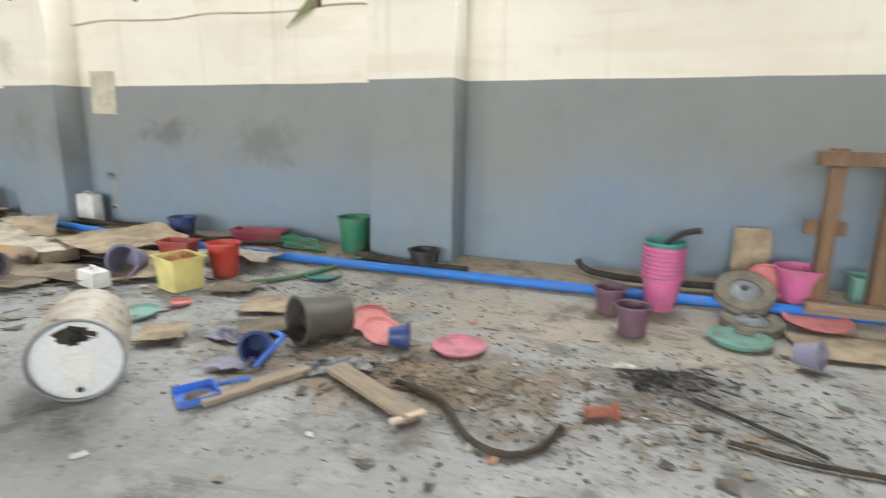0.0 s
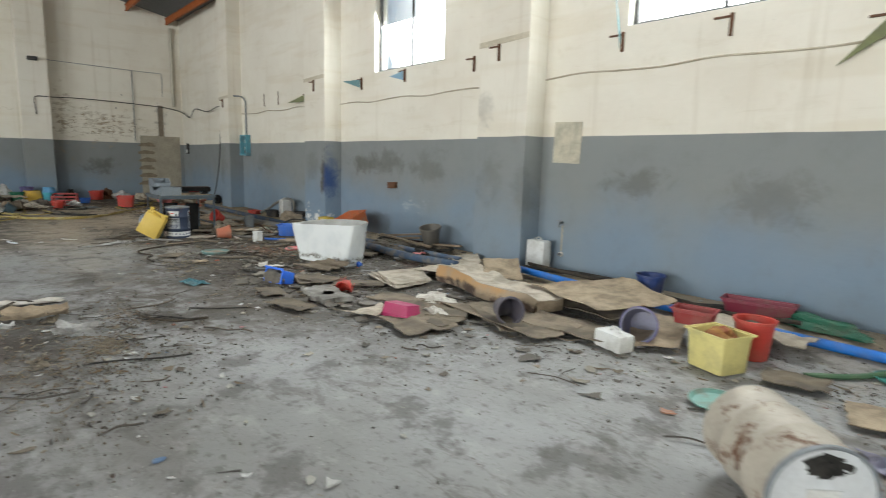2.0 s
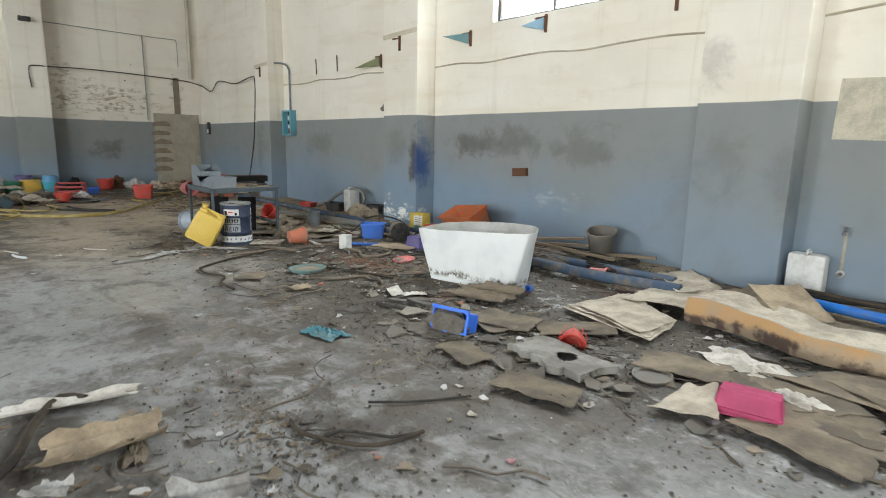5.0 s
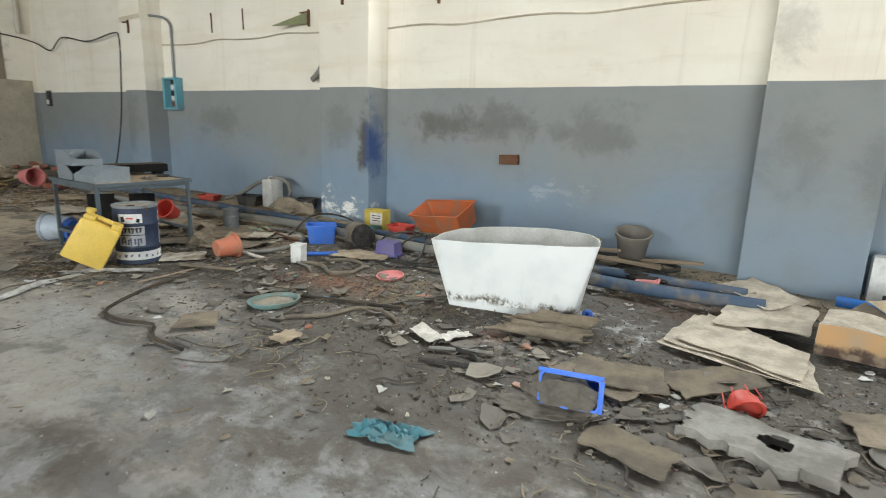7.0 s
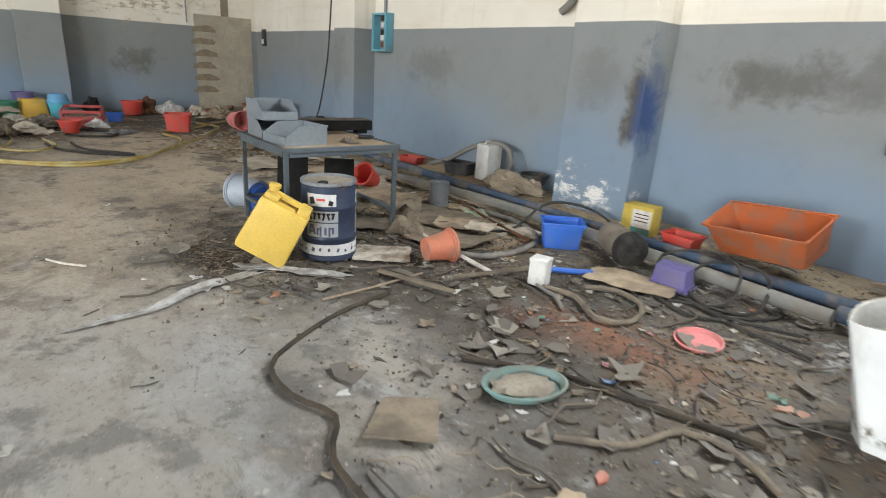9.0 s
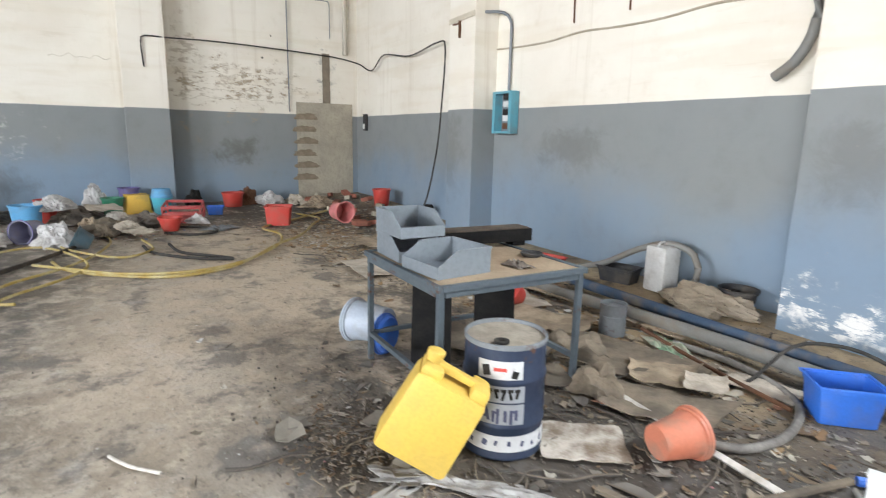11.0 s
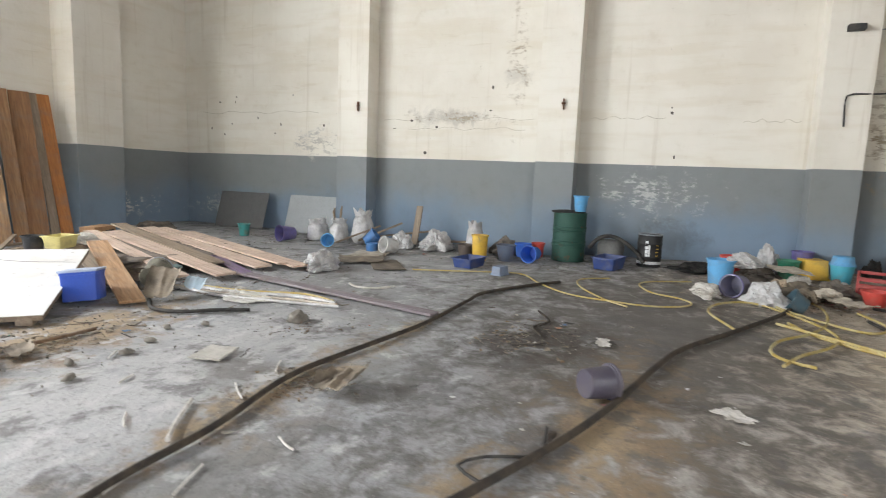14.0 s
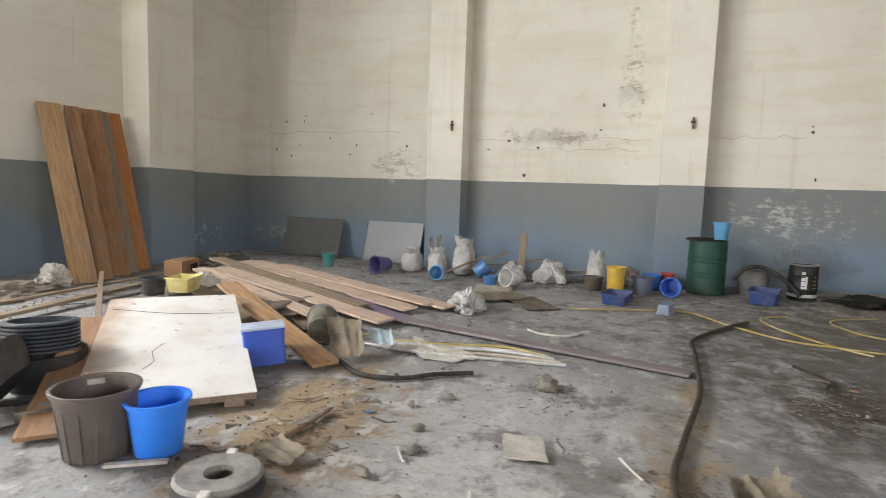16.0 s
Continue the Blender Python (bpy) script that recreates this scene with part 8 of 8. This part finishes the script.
bracket(pose(-11.55, Y1, 2.96), "rusty bracket with a teal gusset plate", TEALSH, (-0.46, -0.14, 0.02))
bracket(pose(-10.2, Y1, 2.98), "rusty bracket with a blue strip under the window", tint("pale_blue_sheet", (0.25, 0.45, 0.6), 0.2), (-0.34, -0.08, -0.04))
bracket(pose(-8.5, Y1, 2.98), "rusty bracket on the wall")
bracket(pose(-13.75, Y1, 2.85), "rusty bracket with an olive gusset plate", OLIVE, (-0.55, -0.2, -0.14))
bracket(pose(-12.75, 5.22, 2.98), "rusty bracket on the pillar")
bracket(pose(-7.65, 5.22, 2.98), "rusty bracket on the pillar")
bracket(pose(-17.85, 5.22, 2.95), "rusty bracket on the pillar")
for x0, x1, z in ((-13.19, -12.33, 3.05), (-8.02, -7.14, 3.05), (-18.15, -17.48, 3.02), (-2.82, -1.94, 3.05)):
    bd = part("plaster_band", box(x1 - x0 - 0.004, 0.012, 0.07, 0, 0, 0, 0.003), cloudy("brown_plaster_band", (0.50, 0.45, 0.35), (0.62, 0.57, 0.46), 4), smooth=False)
    bd.matrix_world = pose((x0 + x1) / 2, 5.213, z, 0, -2, 0)
    tagged(bd, "brown plaster band across the pillar", "plaster", kind="structure")
for x, z0 in ((-15.2, 2.75), (-16.0, 2.75)):
    line("iron_stub", "short iron rod sticking out of the wall", "rod", [(x, Y1 - 0.01, z0), (x, Y1 - 0.02, z0 + 0.3)], 0.01, RUSTY, None, 6)
line("grey_hose", "curved grey pipe end hanging on the wall", "pipe", [(-13.62, 5.5, 1.98), (-13.48, 5.5, 2.08), (-13.38, 5.5, 2.26), (-13.36, 5.5, 2.48), (-13.4, 5.5, 2.7)], 0.04, PIPE_GREY, None, 10)
rb = part("iron_plate", box(0.24, 0.05, 0.11, 0, 0, 0, 0.006), RUSTY, smooth=False)
rb.matrix_world = pose(-10.5, Y1 - 0.03, 1.0, 0, -3, 0)
tagged(rb, "rusty iron plate fixed to the wall", "plate")
for y, z in ((-7.6, 2.95), (-3.05, 2.95)):
    h = part("iron_hook", join(box(0.06, 0.02, 0.2, 0, 0, -0.1), box(0.02, 0.08, 0.03, 0.0, 0, 0.0)), RUSTY, smooth=False)
    h.matrix_world = pose(-22.24, y, z)
    tagged(h, "rusty iron hook on the pillar", "hook", "hooks on pillars")


crack = cloudy("crack_brown", (0.42, 0.38, 0.3), (0.6, 0.55, 0.45), 3)
for a, b, z in ((-7.2, -3.7, 2.72), (-6.6, -3.9, 2.52), (-2.6, -1.2, 2.74), (0.1, 1.0, 2.68), (2.0, 3.9, 2.55), (2.1, 3.8, 2.25), (2.0, 3.6, 2.1), (-12.6, -9.0, 2.9)):
    pts = [(X0 + 0.002, a + (b - a) * i / 12, z + 0.025 * math.sin(i * 2.3 + z * 9) + 0.02 * math.sin(i * 5.1)) for i in range(13)]
    line("plaster_crack", "ragged crack edge in the cream plaster", "crack", pts, 0.0045, crack, None, 5)
rnd = random.Random(12)
for k in range(22):
    y, z = rnd.uniform(-12.5, 4.0), rnd.uniform(1.9, 3.4)
    if any(a - 0.1 < y < b + 0.1 for a, b in ((1.147, 1.855), (-3.547, -2.782), (-8.154, -7.37))):
        continue
    h = part("plaster_hole", lump(0.012, rnd.uniform(0.02, 0.09), rnd.uniform(0.02, 0.08), 0.5, 2, k, 2, False), cloudy("hole_dark", (0.1, 0.09, 0.075), (0.16, 0.14, 0.12), 9) if k == 0 else bpy.data.materials["hole_dark"])
    h.matrix_world = pose(X0 + 0.002, y, z)
    tagged(h, "small dark chip in the plaster", "chip", "plaster chips", "structure")
def wall_tap(m):
    ob = thing("wall_tap", "old tap stub and pipe end on a pale streaked wall", "tap", m)
    part("elbow", tube([(0, 0.0, 0.42), (0, -0.06, 0.42), (0, -0.08, 0.40), (0, -0.08, 0.36)], 0.016, 8, 0.02), STEEL, ob)
    part("handle", box(0.09, 0.014, 0.014, 0, -0.075, 0.437, 0.004), STEEL, ob)
    part("pipe_stub", tube([(0, 0.0, 0.0), (0, -0.07, 0.0)], 0.018, 8), STEEL, ob)
    part("flange", shift(lathe([(0, 0), (0.035, 0), (0.03, 0.012), (0, 0.014)], 14), pose(0, 0, 0.0, 90)), PAPER, ob)
    part("streak", box(0.025, 0.003, 0.34, 0, -0.0025, 0.04, 0.001), PLASTER, ob, "pale plaster streak", smooth=False)
    return ob


wall_tap(pose(-6.74, Y1 - 0.001, 0.33))
flap("white paper strip trodden on the floor", [(-8.92, -0.3, 0.01), (-9.0, -0.2, 0.01), (-8.88, 0.36, 0.015), (-8.78, 0.3, 0.01)], PAPER, 0.02, 51, 0.003, "paper_scrap", "paper", "paper scraps", 0.12)
flap("tan rotten cloth folded beside the hose", [(-8.2, -0.16, 0.01), (-8.38, -0.1, 0.05), (-8.36, 0.34, 0.03), (-8.18, 0.32, 0.01)], CARD, 0.05, 52, 0.008, "cloth_scrap", "cloth", "", 0.1)
flap("white torn film on the floor", [(-7.56, 0.14, 0.01), (-7.68, 0.2, 0.03), (-7.56, 0.46, 0.03), (-7.44, 0.42, 0.01)], bpy.data.materials["grimy_film"], 0.05, 53, 0.003, "torn_film", "film", "", 0.12)
flap("small white torn film on the floor", [(-8.06, -0.24, 0.01), (-8.1, -0.16, 0.02), (-8.02, -0.06, 0.02), (-7.97, -0.12, 0.01)], bpy.data.materials["grimy_film"], 0.03, 54, 0.003, "torn_film", "film", "", 0.12)
line("wire", "thick dark wire bent in an arc on the concrete", "wire", [(-8.0, 0.86), (-7.88, 0.84), (-7.72, 0.9), (-7.52, 1.06), (-7.48, 1.31)], 0.011, HOSE_BROWN, None, 6)
line("wire", "dark wire lying on the concrete", "wire", [(-7.92, 1.28), (-7.75, 1.5), (-7.61, 1.77)], 0.007, RUBBER, None, 6)
line("thin_stick", "broken dark stick lying on the floor", "stick", [(-14.1, -5.68), (-14.35, -5.66), (-14.6, -5.66)], 0.016, WOOD_FRAME, 0.02, 6)
flap("torn brown card on the muddy floor", [(-13.87, -5.7, 0.01), (-14.07, -5.67, 0.03), (-13.93, -5.41, 0.03), (-13.77, -5.45, 0.01)], CARD_DAMP, 0.02, 55, ragged=0.08)
plank("short white bar lying before the pots", (-13.42, -6.32, 0.012), (-13.6, -6.06, 0.012), 0.04, 0.018, PAPER, "white_bar", group="")
for x, y, k in ((-14.95, -5.2, 1), (-15.2, -5.0, 2), (-14.6, -5.0, 3), (-14.3, -4.9, 4), (-13.75, -4.75, 5), (-13.95, -5.05, 6)):
    st = part("stone", lump(0.07 + 0.01 * k, 0.06, 0.04, 0.4, 2, 20 + k, 2), bpy.data.materials["grey_stone"])
    st.matrix_world = put(x, y, 40 * k)
    tagged(st, "small dark lump of rubble on the floor", "stone", "rubble lumps")
for k, (a, b) in enumerate((((-14.72, -3.75), (-14.5, -3.62)), ((-14.2, -3.72), (-14.02, -3.5)), ((-13.55, -3.95), (-13.42, -3.8)), ((-13.3, -3.1), (-13.05, -3.02)), ((-13.15, -3.35), (-12.92, -3.3)), ((-13.7, -2.95), (-13.62, -2.8)), ((-14.3, -5.0), (-14.15, -4.9)), ((-14.0, -4.45), (-13.85, -4.4)))):
    line("white_stick", "thin white plastic stick lying on the floor", "stick", [a, ((a[0] + b[0]) / 2 + 0.01, (a[1] + b[1]) / 2), b], 0.007, PAPER, None, 6, "white sticks")
flap("brown rotten sheet crumpled beside the hose", [(-14.62, -3.2, 0.01), (-14.7, -2.95, 0.04), (-14.32, -2.9, 0.03), (-14.28, -3.2, 0.01)], CARD_DAMP, 0.06, 71, 0.008, "rotten_sheet", "sheet", "", 0.12)
flap("flat grey sheet by the sacks", [(-19.5, -6.3, 0.01), (-19.9, -5.6, 0.02), (-19.3, -5.3, 0.02), (-18.9, -5.9, 0.01)], CARD_DAMP, 0.03, 72, 0.01, "board_sheet", "board", "", 0.04)
line("thin_pipe", "white curved plastic strip on the floor", "strip", [(-17.6, -4.9), (-17.45, -4.7), (-17.5, -4.45), (-17.75, -4.3)], 0.014, PAPER, None, 6)
line("wire", "dark root-like wire lying on the oily floor", "wire", [(-17.4, -2.3), (-17.0, -2.1), (-16.7, -2.2), (-16.4, -2.05)], 0.012, HOSE_BROWN, None, 6)
card("flattened pale cardboard by the buckets", put(-20.9, 0.75, 10, 0.22), 0.7, 0.45, CARD_PALE, 0.06, 73)
card("torn pale packaging by the buckets", put(-19.6, 1.2, 30, 0.02), 0.5, 0.35, CARD_PALE, 0.08, 74)
rag("pale stained bag lying by the wall", put(-22.05, 4.0, 10), 0.6, 0.35, 0.2, CARD_PALE, 75, "paper_bag", "bag")
# ---- litter, too much to count ----
def litter(name, label, zones, sizes, material, seed, flat=0.25, long=1.0):
    """Chips, scraps and sticks strewn over zones (x, y, half x, half y, how many)."""
    rnd = random.Random(seed)
    verts, faces = [], []
    for cx, cy, hx, hy, count in zones:
        for _ in range(count):
            x, y = rnd.gauss(cx, hx * 0.55), rnd.gauss(cy, hy * 0.55)
            if not (X0 + 0.1 < x < X1 and Y0 + 0.1 < y < Y1 - 0.06):
                continue
            s = sizes[0] + (sizes[1] - sizes[0]) * rnd.random() ** 3
            k = rnd.choice((3, 4, 5)) if s < 0.04 else rnd.choice((7, 8, 9, 11))
            turn, h = rnd.uniform(0, 6.28), s * flat * rnd.uniform(0.3, 1)
            tx, ty, curl = rnd.uniform(-0.3, 0.3), rnd.uniform(-0.3, 0.3), rnd.uniform(0, 0.9)
            base, z0 = len(verts), ground_z(x, y) - 0.006
            ring = []
            for i in range(k):
                a = 6.283 * (i + rnd.uniform(-0.3, 0.3)) / k
                r = s * rnd.uniform(0.35, 1.1) * 0.5
                u, v = r * math.cos(a) * long, r * math.sin(a)
                ring.append((x + u * math.cos(turn) - v * math.sin(turn), y + u * math.sin(turn) + v * math.cos(turn), min(0.05, abs(u * tx + v * ty) + curl * v * v / s)))
            verts += [(p[0], p[1], z0 + p[2]) for p in ring]
            verts += [(p[0], p[1], z0 + p[2] + h + 0.002) for p in ring]
            verts.append((x, y, z0 + h + 0.002))
            top = base + 2 * k
            faces += [(top, base + k + i, base + k + (i + 1) % k) for i in range(k)]
            faces += [(base + i, base + (i + 1) % k, base + k + (i + 1) % k, base + k + i) for i in range(k)]
    me = bpy.data.meshes.new(name)
    me.from_pydata(verts, [], faces)
    me.materials.append(material)
    return tagged(new(name, me), label, "litter", kind="stuff")


def islands(name, colors, rough=0.9):
    n = Nodes(name, rough)
    r = n.t.nodes.new("ShaderNodeNewGeometry").outputs["Random Per Island"]
    ramp = n.t.nodes.new("ShaderNodeValToRGB")
    ramp.color_ramp.interpolation = "CONSTANT"
    e = ramp.color_ramp.elements
    while len(e) < len(colors):
        e.new(0.5)
    for i, c in enumerate(colors):
        e[i].position, e[i].color = i / len(colors), (*c, 1)
    n.put(ramp.inputs[0], r)
    return n.done(n.mix(n.math("MULTIPLY", n.noise(40, 4, n.world), 0.5), ramp.outputs[0], (0.1, 0.09, 0.08)))


NORTH = [(-1.2, 2.9, 1.8, 0.8, 1.3), (0.4, 3.2, 1.2, 0.9, 1.0), (-3.0, 4.2, 2.0, 0.8, 1.0), (-6.0, 3.4, 2.0, 1.4, 2.2), (-8.2, 2.7, 1.8, 1.2, 2.0), (-10.3, 3.2, 1.8, 1.5, 3.0), (-12.6, 3.4, 1.4, 1.2, 1.8),
         (-13.3, 2.2, 1.0, 0.6, 1.0), (-9.0, 4.9, 1.8, 0.6, 1.6), (-11.5, 4.6, 1.5, 0.7, 1.2), (-7.4, 0.7, 1.6, 0.6, 0.9), (-6.4, 0.2, 1.0, 0.4, 0.5), (-15.0, 4.0, 2.0, 0.8, 1.0), (-17.4, 3.9, 1.2, 0.9, 0.9)]
WESTZ = [(-20.8, 4.3, 1.4, 1.0, 1.6), (-20.4, 0.8, 1.3, 1.5, 1.6), (-21.3, -3.5, 1.0, 3.0, 1.2), (-16.8, -6.6, 1.8, 1.8, 1.4), (-14.2, -5.9, 1.0, 0.7, 0.5), (-20.0, -8.5, 2.0, 2.5, 0.8), (-16.4, -1.9, 0.6, 0.5, 0.35), (-15.6, -4.0, 2.0, 1.2, 0.2), (-16.2, -10.8, 2.4, 1.0, 1.2)]
OPEN = [(-11, -1.5, 11, 6.5, 2.0), (-4, 0.5, 5, 2.0, 1.2), (-13, 0.8, 4, 2.4, 1.0)]


def zones(k, *lists):
    return [(x, y, hx, hy, int(n * k)) for z in lists for x, y, hx, hy, n in z]


litter("soil_crumbs", "dark crumbs of soil and rot strewn over the floor", zones(1500, NORTH) + zones(800, WESTZ) + zones(80, OPEN), (0.004, 0.028), islands("soil_crumb", [(0.05, 0.045, 0.04), (0.09, 0.075, 0.06), (0.13, 0.11, 0.085), (0.2, 0.17, 0.13)]), 1, 0.4)
litter("card_scraps", "brown scraps of cardboard and leaves on the floor", zones(60, NORTH, WESTZ) + zones(4, OPEN), (0.015, 0.09), islands("card_scrap", [(0.17, 0.14, 0.105), (0.24, 0.195, 0.14), (0.12, 0.1, 0.08), (0.3, 0.25, 0.185), (0.09, 0.08, 0.065)]), 2, 0.04, 1.5)
litter("pale_scraps", "white and pale scraps of paper and plastic on the floor", zones(40, NORTH, WESTZ) + zones(60, OPEN) + [(-20.2, 0.9, 0.9, 0.7, 140), (-15.2, 4.3, 1.6, 0.5, 160), (-18.6, 3.6, 1.2, 0.8, 160)], (0.008, 0.07), islands("pale_scrap", [(0.6, 0.6, 0.58), (0.45, 0.44, 0.4), (0.5, 0.47, 0.4), (0.66, 0.66, 0.66)]), 3, 0.12, 1.4)
litter("twigs", "thin sticks and splinters on the floor", zones(55, NORTH, WESTZ) + zones(22, OPEN), (0.006, 0.022), islands("twig", [(0.10, 0.08, 0.06), (0.2, 0.15, 0.1), (0.05, 0.045, 0.04), (0.3, 0.25, 0.18)]), 4, 0.3, 9.0)
litter("colour_scraps", "small red, orange, green and blue plastic scraps on the floor", [(-20.2, 0.9, 0.9, 0.7, 60), (-10.9, 3.4, 0.7, 0.5, 40)] + zones(8, NORTH, WESTZ) + zones(3, OPEN), (0.015, 0.07), islands("colour_scrap", [(0.42, 0.12, 0.07), (0.12, 0.22, 0.4), (0.42, 0.2, 0.12), (0.12, 0.26, 0.2), (0.45, 0.2, 0.22)], 0.5), 5, 0.15, 1.6)
litter("rotting_card", "flattened rotting card trodden into the dirt", [(x, y, hx * 0.9, hy * 0.8, int(40 * n)) for x, y, hx, hy, n in NORTH[3:9] + [(-15.4, 4.0, 2, 0.8, 1.5), (-17.0, -8.0, 1.5, 1.5, 1.0)]], (0.05, 0.22), islands("rotten_card", [(0.17, 0.155, 0.135), (0.13, 0.12, 0.105), (0.22, 0.2, 0.17), (0.15, 0.135, 0.12), (0.3, 0.275, 0.23)]), 6, 0.012, 1.4)
litter("splinter_pile", "grey-brown splinters heaped by the table", [(-13.4, 1.95, 0.45, 0.3, 900), (-14.45, -3.35, 0.35, 0.25, 260), (-16.3, -2.3, 0.45, 0.3, 200), (-14.2, -5.6, 0.5, 0.3, 160), (-15.6, -4.1, 0.3, 0.3, 60), (-12.9, 3.3, 0.9, 0.5, 420), (-12.0, 3.4, 0.9, 0.6, 300), (-18.6, 3.4, 1.0, 0.7, 300), (-8.0, 0.75, 0.35, 0.2, 220), (-7.0, 0.35, 0.6, 0.3, 260), (-17.6, 3.9, 0.9, 0.7, 420), (-1.5, 3.0, 0.9, 0.35, 340), (-0.5, 2.95, 0.6, 0.35, 120), (-6.85, -0.15, 0.7, 0.4, 300), (-7.9, -0.1, 0.7, 0.4, 200), (-18.6, 4.2, 0.9, 0.6, 350), (-8.6, 2.6, 0.8, 0.6, 260), (-10.4, 3.3, 0.7, 0.5, 300)], (0.008, 0.036), islands("splinter", [(0.22, 0.18, 0.13), (0.12, 0.105, 0.09), (0.32, 0.28, 0.23), (0.2, 0.13, 0.07)]), 7, 0.2, 2.2)


def curls(name, label, zs, material, seed, r=(0.003, 0.008), size=(0.15, 0.6)):
    """Bent roots, wires and strips lying about."""
    rnd = random.Random(seed)
    bits = []
    for cx, cy, hx, hy, count in zs:
        for _ in range(count):
            x, y, a, s = rnd.gauss(cx, hx * 0.5), rnd.gauss(cy, hy * 0.5), rnd.uniform(0, 6.28), rnd.uniform(*size) / 4
            y = min(y, Y1 - 0.5)
            x = max(x, X0 + 0.6)
            pts = []
            for _ in range(5):
                pts.append((x, y, ground_z(x, y) + r[1] * 0.7 + rnd.uniform(0, 0.012)))
                a += rnd.uniform(-0.9, 0.9)
                x, y = x + s * math.cos(a), y + s * math.sin(a)
            bits.append(tube(pts, rnd.uniform(*r), 5, 0.05))
    return tagged(part(name, join(*bits), material), label, "litter", kind="stuff")


curls("root_tangle", "dark roots, wires and straps tangled over the dirt", zones(14, NORTH[3:]) + zones(6, WESTZ), islands("root", [(0.05, 0.045, 0.04), (0.09, 0.075, 0.06), (0.15, 0.12, 0.09), (0.06, 0.055, 0.05)]), 9)

curls("shredded_strips", "black shredded plastic strips strewn on the floor", [(-0.02, 3.5, 0.3, 0.2, 60), (-1.75, 3.0, 0.4, 0.15, 16)], islands("black_strip", [(0.015, 0.015, 0.017), (0.03, 0.03, 0.033), (0.05, 0.05, 0.05)], 0.5), 21, (0.003, 0.008), (0.05, 0.18))
curls("straw", "pale straws and thin sticks strewn on the floor", [(-7.2, 0.45, 0.26, 0.14, 80), (-14.1, -5.6, 0.4, 0.25, 50), (-10.3, 1.9, 0.5, 0.3, 60), (-1.3, 3.0, 1.0, 0.4, 70), (0.2, 3.0, 0.8, 0.4, 36), (-6.9, -0.1, 0.6, 0.35, 24), (-8.3, 2.3, 1.0, 0.8, 40), (-13.0, 2.0, 0.7, 0.5, 40), (-18.2, 4.0, 1.2, 0.7, 60), (-16.0, -6.0, 1.0, 0.8, 40)], islands("straw", [(0.34, 0.29, 0.21), (0.26, 0.21, 0.14), (0.16, 0.13, 0.1), (0.2, 0.16, 0.11)]), 22, (0.0015, 0.004), (0.06, 0.2))
litter("tan_scraps", "orange-tan leaves and torn card strewn in the corner", [(-18.0, 3.6, 1.3, 0.9, 420), (-19.6, 3.9, 1.2, 0.9, 420), (-16.4, 4.1, 1.2, 0.6, 320), (-14.3, 4.1, 1.2, 0.5, 260), (-13.0, 3.8, 0.9, 0.5, 160), (-20.6, 1.6, 0.9, 1.2, 120)], (0.02, 0.10), islands("tan_scrap", [(0.36, 0.24, 0.12), (0.28, 0.17, 0.08), (0.44, 0.36, 0.24), (0.5, 0.46, 0.38), (0.18, 0.12, 0.07)]), 31, 0.05, 1.6)
